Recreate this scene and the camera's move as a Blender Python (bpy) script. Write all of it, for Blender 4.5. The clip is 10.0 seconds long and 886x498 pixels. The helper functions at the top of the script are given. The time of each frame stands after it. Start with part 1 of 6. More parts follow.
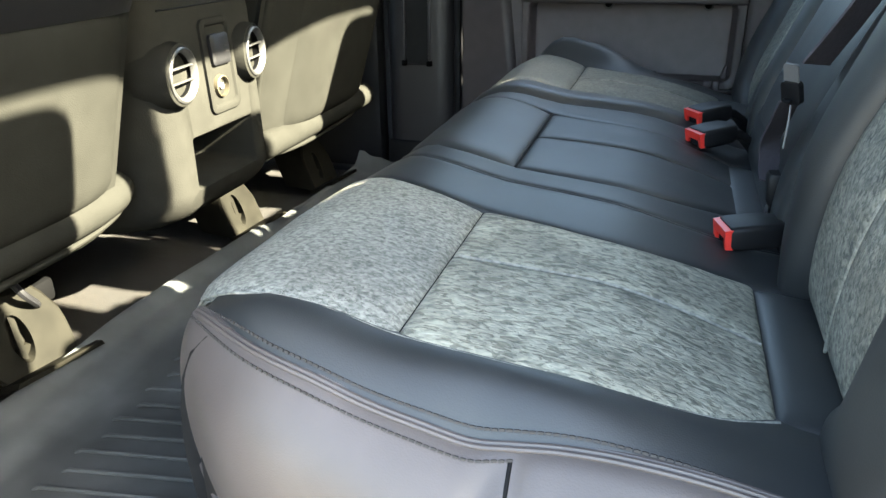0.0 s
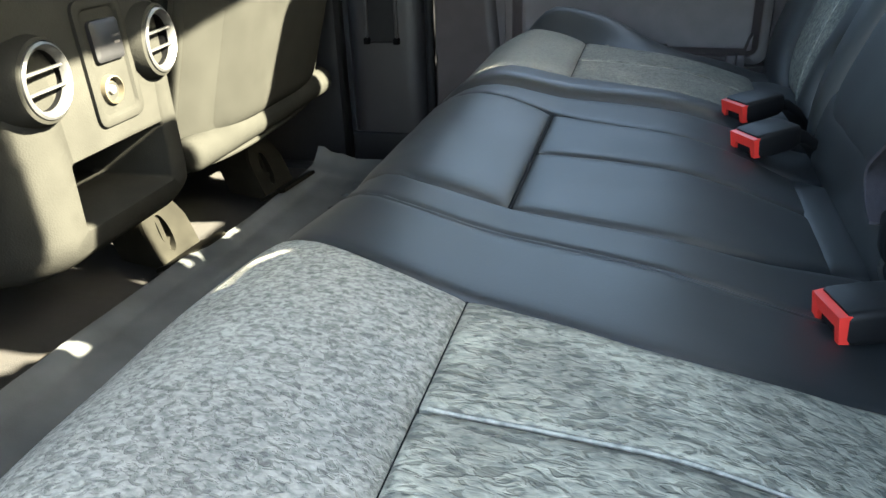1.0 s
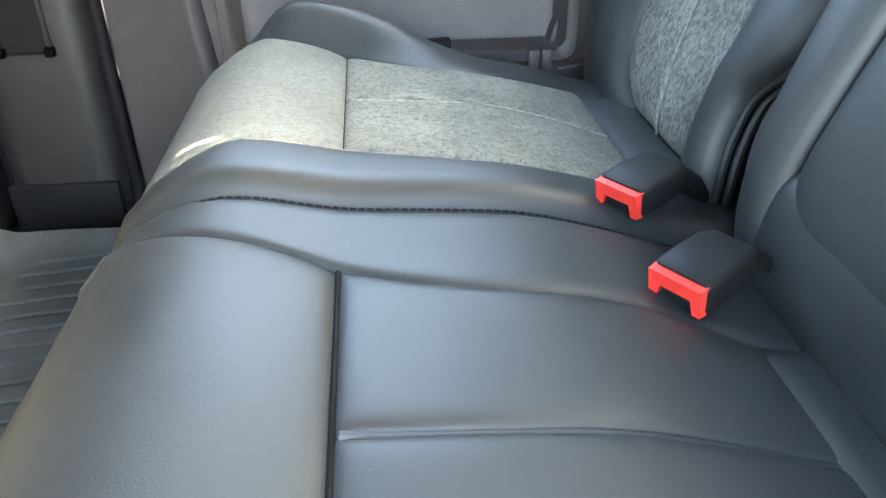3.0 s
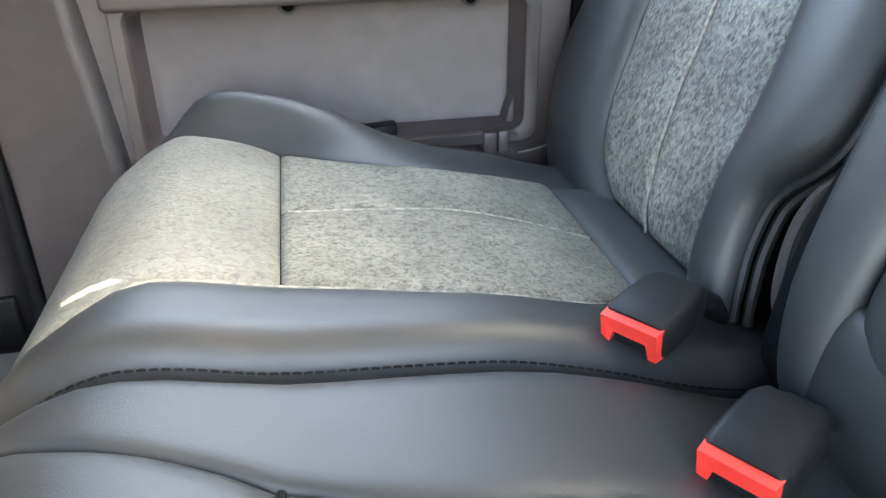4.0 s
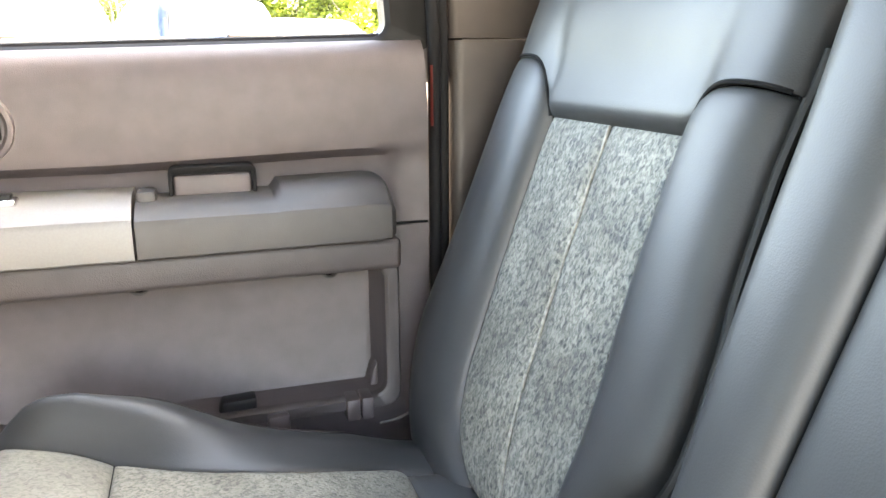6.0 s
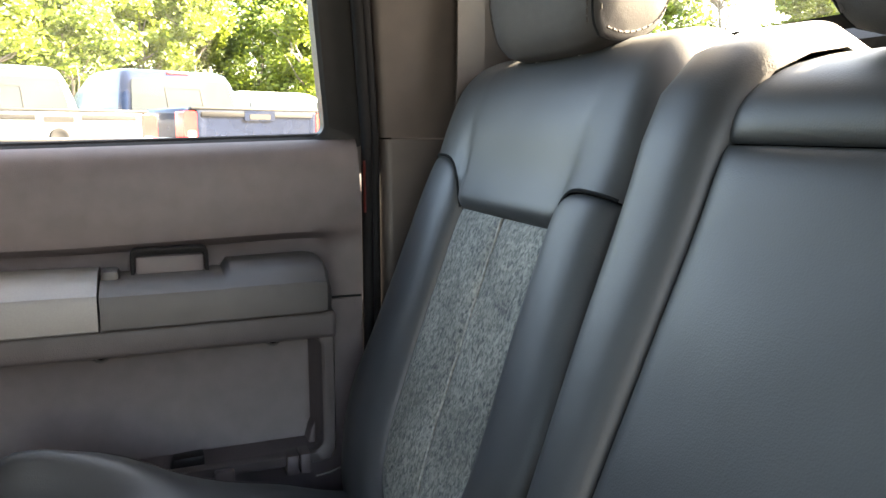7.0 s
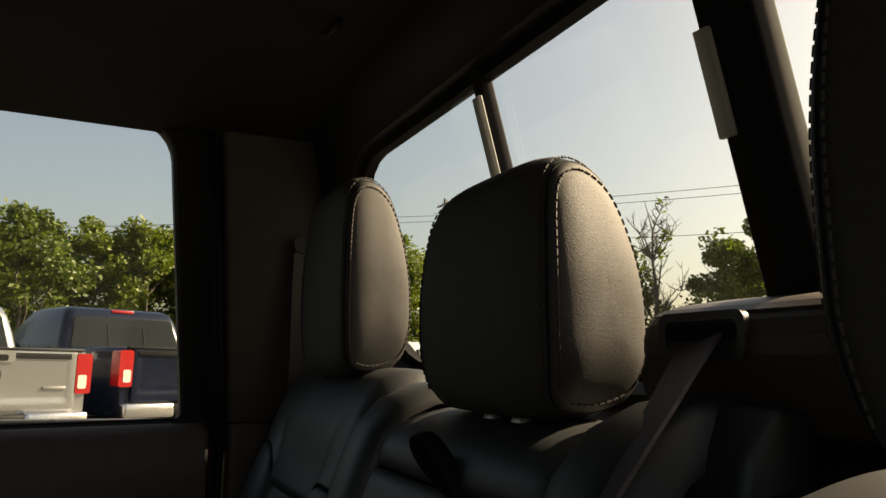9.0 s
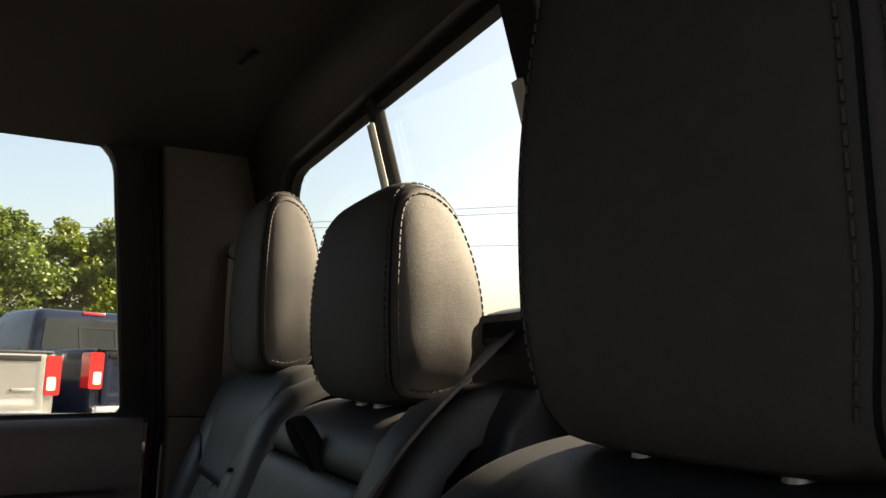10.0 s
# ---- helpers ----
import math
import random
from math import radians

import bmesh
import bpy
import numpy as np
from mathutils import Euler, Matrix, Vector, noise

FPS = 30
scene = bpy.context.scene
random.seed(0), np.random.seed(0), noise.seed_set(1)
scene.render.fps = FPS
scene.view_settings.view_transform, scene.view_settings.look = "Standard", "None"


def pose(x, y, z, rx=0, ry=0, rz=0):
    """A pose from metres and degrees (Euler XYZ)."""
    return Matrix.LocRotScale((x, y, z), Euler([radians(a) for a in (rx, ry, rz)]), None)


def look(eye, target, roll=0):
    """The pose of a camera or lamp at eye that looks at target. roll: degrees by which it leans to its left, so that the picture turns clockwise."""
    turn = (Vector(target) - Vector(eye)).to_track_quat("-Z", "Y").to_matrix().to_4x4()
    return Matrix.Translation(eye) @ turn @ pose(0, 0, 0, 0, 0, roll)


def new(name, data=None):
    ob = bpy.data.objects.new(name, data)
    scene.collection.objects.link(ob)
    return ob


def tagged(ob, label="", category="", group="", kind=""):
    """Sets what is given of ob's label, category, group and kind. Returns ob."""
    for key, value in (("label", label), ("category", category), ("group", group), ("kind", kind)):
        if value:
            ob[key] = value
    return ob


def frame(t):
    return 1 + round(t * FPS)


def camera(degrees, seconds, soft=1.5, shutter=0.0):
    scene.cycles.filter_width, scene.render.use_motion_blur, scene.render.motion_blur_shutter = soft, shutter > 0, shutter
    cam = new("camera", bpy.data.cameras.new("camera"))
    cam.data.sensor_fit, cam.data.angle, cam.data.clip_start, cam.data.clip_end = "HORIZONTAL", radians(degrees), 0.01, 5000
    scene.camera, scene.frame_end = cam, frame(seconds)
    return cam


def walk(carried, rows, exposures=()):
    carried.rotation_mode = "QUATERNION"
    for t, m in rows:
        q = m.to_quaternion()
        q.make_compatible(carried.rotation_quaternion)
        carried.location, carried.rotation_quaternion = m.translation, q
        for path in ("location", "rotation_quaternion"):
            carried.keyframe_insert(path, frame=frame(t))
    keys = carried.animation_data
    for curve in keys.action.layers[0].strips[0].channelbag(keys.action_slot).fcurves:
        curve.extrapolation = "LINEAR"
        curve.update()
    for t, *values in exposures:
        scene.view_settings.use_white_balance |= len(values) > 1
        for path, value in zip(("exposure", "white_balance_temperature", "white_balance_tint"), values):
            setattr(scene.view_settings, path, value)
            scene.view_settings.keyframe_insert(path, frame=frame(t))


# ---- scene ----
cam = camera(60.8, 10.0)
PATH = [
    (0, (0.185, -1.123, 0.644), (-0.346, 0.638, -0.141), -0.6),
    (0.5, (0.144, -0.992, 0.627), (-0.393, 0.766, -0.162), -1.3),
    (1, (0.111, -0.811, 0.62), (-0.371, 0.925, -0.247), -2.0),
    (1.5, (0.083, -0.668, 0.609), (-0.274, 1.06, -0.333), -2.0),
    (1.7, (0.06, -0.609, 0.616), (-0.223, 1.117, -0.353), -1.8),
    (2, (0.043, -0.519, 0.609), (-0.132, 1.216, -0.37), -1.7),
    (2.5, (0.025, -0.402, 0.616), (0.053, 1.319, -0.402), -0.9),
    (3, (0.032, -0.297, 0.627), (0.186, 1.408, -0.407), -0.6),
    (3.2, (0.033, -0.264, 0.632), (0.25, 1.452, -0.372), -0.4),
    (4.3, (0.026, -0.099, 0.614), (0.372, 1.666, -0.26), -0.8),
    (4.5, (0.025, -0.07, 0.613), (0.386, 1.707, -0.23), -0.7),
    (5, (0.049, -0.038, 0.631), (0.405, 1.769, -0.15), -1.5),
    (5.5, (0.099, -0.06, 0.698), (0.536, 1.765, 0.004), -0.8),
    (6, (0.1, -0.108, 0.731), (0.702, 1.737, 0.246), -0.4),
    (6.2, (0.082, -0.134, 0.754), (0.753, 1.702, 0.33), 0.1),
    (7.5, (0.126, -0.372, 0.788), (0.839, 1.481, 0.542), -0.3),
    (8, (0.158, -0.504, 0.858), (0.863, 1.366, 0.771), 0.1),
    (8.5, (0.18, -0.573, 0.867), (0.955, 1.261, 1.058), 1.3),
    (9, (0.189, -0.651, 0.873), (1.008, 1.147, 1.182), 1.2),
    (9.5, (0.218, -0.765, 0.872), (1.062, 1.016, 1.209), 1.4),
    (10, (0.245, -0.814, 0.865), (1.11, 0.96, 1.184), 1.3),
]
EXPOSURES = [(0.0, 5.30, 6750, 2), (1.0, 5.45, 6700, 2), (1.5, 5.9, 6950, 4), (2.0, 6.5, 7000, 5),
             (3.0, 7.14, 7150, 4), (4.5, 7.12, 7900, 13), (5.5, 7.5, 8350, 14), (6.2, 7.22, 8600, 14),
             (7.5, 4.85, 7500, 12), (8.0, 4.02, 8700, 12), (8.5, 2.3, 8900, 12), (9.0, 1.5, 8600, 12),
             (9.5, 1.95, 8200, 12), (10.0, 2.4, 7900, 12)]
walk(cam, [(t, look(eye, target, roll)) for t, eye, target, roll in PATH], EXPOSURES)

# ---- light ----
SUN_FROM = Vector((1.0, -0.045, 0.673)).normalized()
world = bpy.data.worlds.new("sky")
scene.world = world
world.use_nodes = True
wn = world.node_tree.nodes
sky = wn.new("ShaderNodeTexSky")
sky.sky_type = "NISHITA"
sky.sun_disc = False
sky.sun_elevation = math.asin(SUN_FROM.z)
sky.sun_rotation = math.atan2(SUN_FROM.x, SUN_FROM.y)
sky.air_density, sky.dust_density, sky.ozone_density = 1.0, 4.0, 0.6
wn["Background"].inputs["Strength"].default_value = 0.072
world.node_tree.links.new(sky.outputs["Color"], wn["Background"].inputs["Color"])
sun_data = bpy.data.lights.new("sun", "SUN")
sun_data.energy, sun_data.angle, sun_data.color = 5.0, radians(0.5), (1.0, 0.90, 0.73)
sun = new("sun", sun_data)
sun.matrix_world = look(SUN_FROM * 30, (0, 0, 0))


# ---- materials ----
def material(name, base, rough=0.5, metal=0.0, second=None, scale=40.0, stretch=(1, 1, 1), contrast=(0.35, 0.65), bump=0.0, bump_scale=600.0,
             bump_dist=0.001, stain=0.0, stain_scale=6.0, coat=0.0, vary=0.0, spec=0.5, voronoi=False, rough_var=0.08, warp=0.0, vein=0.0, vein_scale=60.0, vein_stretch=(0.75, 1.1, 1.0)):
    """A surface with a fine grain, a second colour in patches, faint stains and relief, in object space metres."""
    m = bpy.data.materials.new(name)
    m.use_nodes = True
    nt = m.node_tree
    n, ln = nt.nodes, nt.links
    b = n["Principled BSDF"]
    co = n.new("ShaderNodeTexCoord")
    mp = n.new("ShaderNodeMapping")
    mp.inputs["Scale"].default_value = stretch
    ln.new(co.outputs["Object"], mp.inputs["Vector"])
    no = n.new("ShaderNodeTexNoise")
    no.inputs["Scale"].default_value, no.inputs["Detail"].default_value = scale, 5
    no.inputs["Distortion"].default_value = warp
    ln.new(mp.outputs["Vector"], no.inputs["Vector"])
    ra = n.new("ShaderNodeValToRGB")
    ra.color_ramp.elements[0].position, ra.color_ramp.elements[1].position = contrast
    c2 = second or tuple(min(1, c * 1.18) for c in base)
    ra.color_ramp.elements[0].color, ra.color_ramp.elements[1].color = (*base, 1), (*c2, 1)
    ln.new(no.outputs["Fac"], ra.inputs["Fac"])
    col = ra.outputs["Color"]
    st = n.new("ShaderNodeTexNoise")
    st.inputs["Scale"].default_value, st.inputs["Detail"].default_value = stain_scale, 3
    ln.new(co.outputs["Object"], st.inputs["Vector"])
    if stain:
        mr = n.new("ShaderNodeMapRange")
        mr.inputs["From Min"].default_value, mr.inputs["From Max"].default_value = 0.35, 0.7
        mr.inputs["To Min"].default_value, mr.inputs["To Max"].default_value = 1 - stain, 1 + stain
        ln.new(st.outputs["Fac"], mr.inputs["Value"])
        mx = n.new("ShaderNodeVectorMath")
        mx.operation = "SCALE"
        ln.new(col, mx.inputs[0])
        ln.new(mr.outputs["Result"], mx.inputs["Scale"])
        col = mx.outputs["Vector"]
    if vary:
        oi = n.new("ShaderNodeObjectInfo")
        mr = n.new("ShaderNodeMapRange")
        mr.inputs["To Min"].default_value, mr.inputs["To Max"].default_value = 1 - vary, 1 + vary
        ln.new(oi.outputs["Random"], mr.inputs["Value"])
        mx = n.new("ShaderNodeVectorMath")
        mx.operation = "SCALE"
        ln.new(col, mx.inputs[0])
        ln.new(mr.outputs["Result"], mx.inputs["Scale"])
        col = mx.outputs["Vector"]
    ridge = None
    if vein:
        # dark wavy streaks where a stretched, warped noise runs low
        vm = n.new("ShaderNodeMapping")
        vm.inputs["Scale"].default_value, vm.inputs["Rotation"].default_value = vein_stretch, (0, 0, 0.2)
        ln.new(co.outputs["Object"], vm.inputs["Vector"])
        vn = n.new("ShaderNodeTexNoise")
        vn.inputs["Scale"].default_value, vn.inputs["Detail"].default_value, vn.inputs["Distortion"].default_value = vein_scale, 2, 0.9
        ln.new(vm.outputs["Vector"], vn.inputs["Vector"])
        mr = n.new("ShaderNodeMapRange")
        mr.interpolation_type = "SMOOTHSTEP"
        mr.inputs["From Min"].default_value, mr.inputs["From Max"].default_value = 0.38, 0.52
        mr.inputs["To Min"].default_value, mr.inputs["To Max"].default_value = 1 - vein, 1.0
        ln.new(vn.outputs["Fac"], mr.inputs["Value"])
        ridge = mr.outputs["Result"]
        mx = n.new("ShaderNodeVectorMath")
        mx.operation = "SCALE"
        ln.new(col, mx.inputs[0])
        ln.new(ridge, mx.inputs["Scale"])
        col = mx.outputs["Vector"]
    ln.new(col, b.inputs["Base Color"])
    b.inputs["Metallic"].default_value, b.inputs["Coat Weight"].default_value = metal, coat
    b.inputs["Specular IOR Level"].default_value = spec
    rr = n.new("ShaderNodeMapRange")
    rr.inputs["To Min"].default_value, rr.inputs["To Max"].default_value = max(0.02, rough - rough_var), min(1, rough + rough_var)
    ln.new(st.outputs["Fac"], rr.inputs["Value"])
    ln.new(rr.outputs["Result"], b.inputs["Roughness"])
    if bump:
        if voronoi:
            bn = n.new("ShaderNodeTexVoronoi")
            bn.inputs["Scale"].default_value = bump_scale
            src = bn.outputs["Distance"]
        else:
            bn = n.new("ShaderNodeTexNoise")
            bn.inputs["Scale"].default_value, bn.inputs["Detail"].default_value = bump_scale, 3
            bn.inputs["Distortion"].default_value = warp
            src = bn.outputs["Fac"]
        ln.new(mp.outputs["Vector"], bn.inputs["Vector"])
        bp = n.new("ShaderNodeBump")
        bp.inputs["Strength"].default_value, bp.inputs["Distance"].default_value = bump, bump_dist
        ln.new(src, bp.inputs["Height"])
        nrm = bp.outputs["Normal"]
        if ridge:
            bp2 = n.new("ShaderNodeBump")
            bp2.inputs["Strength"].default_value, bp2.inputs["Distance"].default_value = 0.7, 0.0022
            ln.new(ridge, bp2.inputs["Height"])
            ln.new(nrm, bp2.inputs["Normal"])
            nrm = bp2.outputs["Normal"]
        ln.new(nrm, b.inputs["Normal"])
    return m


LEATHER = material("charcoal_leather", (0.0164, 0.0176, 0.0186), 0.51, second=(0.0204, 0.0219, 0.0231), scale=9, bump=0.13, bump_scale=700, bump_dist=0.0006,
                   stain=0.12, stain_scale=6, voronoi=True, spec=0.58, rough_var=0.10)
LEATHER_HEAD = material("brown_grey_headrest_leather", (0.0345, 0.0328, 0.0324), 0.62, second=(0.0405, 0.0385, 0.0380), scale=60, bump=0.38, bump_scale=620, bump_dist=0.0011, stretch=(1, 1, 1.8), stain=0.10, stain_scale=5, spec=0.22)
LEATHER_SIDE = material("grey_vinyl_skirt", (0.064, 0.0540, 0.0515), 0.46, scale=14, bump=0.15, bump_scale=700, bump_dist=0.0006, stain=0.12, stain_scale=5, voronoi=True)
FABRIC = material("mottled_camouflage_fabric", (0.150, 0.152, 0.128), 0.66, second=(0.345, 0.330, 0.262), scale=165, stretch=(0.58, 1.2, 1.0), contrast=(0.30, 0.62),
                  bump=0.9, bump_scale=90, bump_dist=0.0028, stain=0.24, stain_scale=16, spec=0.3, warp=0.8, vein=0.42, vein_scale=135, vein_stretch=(0.55, 1.2, 1.0))
FABRIC_FRONT = material("mottled_front_fabric", (0.125, 0.128, 0.116), 0.66, second=(0.300, 0.297, 0.262), scale=250, stretch=(0.7, 1.15, 1.0), contrast=(0.32, 0.64),
                        bump=0.45, bump_scale=190, bump_dist=0.0014, stain=0.16, stain_scale=9, spec=0.3, warp=0.4, vein=0.35, vein_scale=190, vein_stretch=(0.8, 1.1, 1.0))
# far place's copies of the bench fabric; weaker light is in the darker tones
FABRIC_FAR = material("mottled_dim_fabric", (0.072, 0.074, 0.062), 0.66, second=(0.182, 0.178, 0.150), scale=190, stretch=(0.85, 1.15, 1.0), contrast=(0.29, 0.54),
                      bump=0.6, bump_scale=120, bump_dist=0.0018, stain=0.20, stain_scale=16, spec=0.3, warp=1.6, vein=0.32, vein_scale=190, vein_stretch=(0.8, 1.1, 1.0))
FABRIC_FAR_FRONT = material("smooth_dim_fabric", (0.072, 0.076, 0.068), 0.66, second=(0.140, 0.141, 0.126), scale=190, stretch=(0.8, 1.15, 1.0), contrast=(0.30, 0.58),
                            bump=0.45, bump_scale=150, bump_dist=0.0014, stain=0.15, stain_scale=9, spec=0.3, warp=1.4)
FABRIC_BACK = material("mottled_back_fabric", (0.044, 0.051, 0.051), 0.62, second=(0.232, 0.230, 0.197), scale=190, stretch=(0.85, 1.15, 0.8), contrast=(0.31, 0.61),
                       bump=0.6, bump_scale=110, bump_dist=0.0020, stain=0.22, stain_scale=14, spec=0.35, warp=0.9, vein=0.32, vein_scale=165, vein_stretch=(0.9, 1.1, 0.7))
THREAD = material("dusty_thread", (0.030, 0.027, 0.026), 0.8, scale=300)
THREAD_BROWN = material("dusky_brown_thread", (0.020, 0.016, 0.014), 0.75, scale=300)
THREAD_DARK = material("dark_thread", (0.010, 0.010, 0.011), 0.9, scale=300, spec=0.1)
PIPING = material("pale_piping", (0.30, 0.292, 0.255), 0.7, second=(0.13, 0.13, 0.116), scale=160)
SEAM = material("dark_seam", (0.0065, 0.0070, 0.0080), 0.8, scale=80, spec=0.08)
DOOR = material("taupe_grained_plastic", (0.066, 0.0545, 0.0570), 0.52, scale=30, bump=0.35, bump_scale=900, bump_dist=0.0005, stain=0.03, stain_scale=2, voronoi=True)
DOOR_FRONT = material("brown_grey_door_plastic", (0.050, 0.0425, 0.0435), 0.52, scale=30, bump=0.4, bump_scale=700, bump_dist=0.0006, stain=0.05, stain_scale=3, voronoi=True)
DOOR_DARK = material("dark_grey_plastic", (0.034, 0.031, 0.033), 0.45, scale=30, bump=0.35, bump_scale=900, bump_dist=0.0005, stain=0.06, voronoi=True)
ARMREST = material("grey_armrest_vinyl", (0.034, 0.0318, 0.0316), 0.5, scale=30, bump=0.3, bump_scale=900, bump_dist=0.0005, stain=0.06, voronoi=True)
SILVER = material("silver_painted_plastic", (0.128, 0.124, 0.122), 0.45, metal=0.2, second=(0.140, 0.136, 0.134), scale=400, stain=0.05)
BLACK = material("black_plastic", (0.0065, 0.0065, 0.0072), 0.5, scale=50, spec=0.2, bump=0.3, bump_scale=900, bump_dist=0.0004)
RUBBER = material("grey_rubber_mat", (0.044, 0.047, 0.048), 0.6, second=(0.062, 0.065, 0.065), scale=8, bump=0.3, bump_scale=500, bump_dist=0.0006, stain=0.3, stain_scale=9, spec=0.25)
CARPET = material("dark_brown_carpet", (0.0034, 0.0025, 0.0016), 0.95, second=(0.0085, 0.0058, 0.0032), scale=240, bump=0.9, bump_scale=900, bump_dist=0.003, stain=0.3, stain_scale=10)
JUTE = material("frayed_tan_cloth", (0.010, 0.0083, 0.0055), 0.95, second=(0.020, 0.0165, 0.011), scale=240, bump=0.9, bump_scale=700, bump_dist=0.003, spec=0.05)
TAN = material("taupe_seat_vinyl", (0.0128, 0.0127, 0.0111), 0.7, spec=0.0, scale=20, bump=0.4, bump_scale=650, bump_dist=0.0006, stain=0.10, stain_scale=4, voronoi=True)
CONSOLE = material("taupe_console_plastic", (0.0128, 0.0126, 0.0111), 0.7, spec=0.0, scale=30, bump=0.25, bump_scale=420, bump_dist=0.0008, stain=0.06, voronoi=True)
TRIM_LIGHT = material("taupe_rail_plastic", (0.0066, 0.0062, 0.0048), 0.6, spec=0.02, scale=30, bump=0.2, stain=0.25, stain_scale=20)
# taupe cloth taken almost to black; the roof's shade is in this colour
HEADLINER = material("shaded_headliner_cloth", (0.0105, 0.0096, 0.0092), 0.95, scale=200, bump=0.5, bump_scale=900, bump_dist=0.001, stain=0.05)
PILLAR = material("taupe_pillar_plastic", (0.041, 0.0318, 0.0277), 0.5, scale=30, bump=0.3, bump_scale=800, bump_dist=0.0005, stain=0.06, voronoi=True)
PILLAR_LOW = material("dark_taupe_pillar_plastic", (0.0165, 0.0150, 0.0155), 0.48, scale=30, bump=0.3, bump_scale=800, bump_dist=0.0005, stain=0.08, voronoi=True)
REFLECTOR = material("dull_red_reflector", (0.085, 0.012, 0.009), 0.3, scale=60)
RED = material("red_buckle_plastic", (0.62, 0.030, 0.022), 0.38, second=(0.68, 0.04, 0.03), scale=30)
CHROME = material("bright_steel", (0.62, 0.62, 0.62), 0.22, metal=1.0, scale=60)
GREY_RING = material("satin_grey_ring", (0.28, 0.28, 0.275), 0.33, metal=0.5, scale=60)
# shade of shallow bores put into a near-black colour; rails and clips share it
VENT_BORE = material("shade_black", (0.0012, 0.0012, 0.0013), 0.8, scale=40, spec=0.05)
VENT_GREY = material("satin_vent_grey", (0.026, 0.026, 0.0255), 0.42, metal=0.0, scale=60)
BRASS = material("brass_socket", (0.045, 0.038, 0.025), 0.4, metal=0.3, scale=60)
BELT = material("grey_belt_webbing", (0.028, 0.025, 0.032), 0.7, second=(0.039, 0.035, 0.044), scale=260, stretch=(1, 0.2, 1), bump=0.6, bump_scale=900, bump_dist=0.0008)
WIRE = material("pale_cable", (0.085, 0.08, 0.078), 0.5, scale=60)
SEAL = material("black_door_rubber", (0.008, 0.008, 0.009), 0.75, scale=40, spec=0.15)
ASPHALT = material("worn_asphalt", (0.060, 0.059, 0.056), 0.9, second=(0.095, 0.093, 0.087), scale=3, bump=0.5, bump_scale=60, bump_dist=0.01, stain=0.3, stain_scale=0.15)
PAINT_SILVER = material("silver_car_paint", (0.36, 0.366, 0.375), 0.22, metal=0.75, second=(0.37, 0.376, 0.385), scale=3, rough_var=0.03, coat=0.8)
PAINT_NAVY = material("navy_car_paint", (0.003, 0.0060, 0.0165), 0.25, metal=0.0, scale=3, coat=0.25, spec=0.2)
PAINT_BLUE = material("blue_car_paint", (0.02, 0.085, 0.33), 0.3, metal=0.2, scale=3, coat=0.9)
PAINT_WHITE = material("white_car_paint", (0.45, 0.46, 0.47), 0.3, scale=3, coat=0.8)
TRUCK_PAINT = material("dark_body_paint", (0.05, 0.05, 0.055), 0.3, scale=3, coat=0.8)
CAR_GLASS = material("dark_car_glass", (0.012, 0.015, 0.017), 0.10, scale=2, spec=0.10)
TYRE = material("tyre_rubber", (0.02, 0.02, 0.02), 0.8, scale=20)
LAMP_RED = material("red_lamp_lens", (0.30, 0.008, 0.010), 0.2, scale=20, coat=0.5)
LAMP_WHITE = material("clear_lamp_lens", (0.55, 0.50, 0.46), 0.2, scale=20, coat=0.5)
BARK = material("grey_bark", (0.09, 0.075, 0.058), 0.95, second=(0.15, 0.13, 0.11), scale=6, bump=0.8, bump_scale=20, bump_dist=0.03)
POLE = material("weathered_pole_wood", (0.16, 0.14, 0.12), 0.9, scale=8)


def foliage(name, dark, light):
    m = bpy.data.materials.new(name)
    m.use_nodes = True
    n, ln = m.node_tree.nodes, m.node_tree.links
    b = n["Principled BSDF"]
    ge = n.new("ShaderNodeNewGeometry")
    ra = n.new("ShaderNodeValToRGB")
    ra.color_ramp.elements[0].color, ra.color_ramp.elements[1].color = (*dark, 1), (*light, 1)
    ln.new(ge.outputs["Random Per Island"], ra.inputs["Fac"])
    ln.new(ra.outputs["Color"], b.inputs["Base Color"])
    b.inputs["Roughness"].default_value = 0.55
    tr = n.new("ShaderNodeBsdfTranslucent")
    ln.new(ra.outputs["Color"], tr.inputs["Color"])
    mx = n.new("ShaderNodeMixShader")
    mx.inputs["Fac"].default_value = 0.4
    ln.new(b.outputs["BSDF"], mx.inputs[1])
    ln.new(tr.outputs["BSDF"], mx.inputs[2])
    ln.new(mx.outputs["Shader"], n["Material Output"].inputs["Surface"])
    return m


FROSTED = foliage("frosted_plastic_strip", (0.40, 0.41, 0.40), (0.44, 0.45, 0.44))
LEAF = foliage("sunlit_leaves", (0.055, 0.085, 0.007), (0.175, 0.218, 0.024))
LEAF_DARK = foliage("deep_green_leaves", (0.030, 0.056, 0.007), (0.115, 0.160, 0.020))


def glass(name, tint, gloss=0.05):
    m = bpy.data.materials.new(name)
    m.use_nodes = True
    n, ln = m.node_tree.nodes, m.node_tree.links
    n.remove(n["Principled BSDF"])
    t = n.new("ShaderNodeBsdfTransparent")
    t.inputs["Color"].default_value = (*tint, 1)
    g = n.new("ShaderNodeBsdfGlossy")
    g.inputs["Roughness"].default_value = 0.02
    mx = n.new("ShaderNodeMixShader")
    mx.inputs["Fac"].default_value = gloss
    ln.new(t.outputs["BSDF"], mx.inputs[1])
    ln.new(g.outputs["BSDF"], mx.inputs[2])
    ln.new(mx.outputs["Shader"], n["Material Output"].inputs["Surface"])
    return m


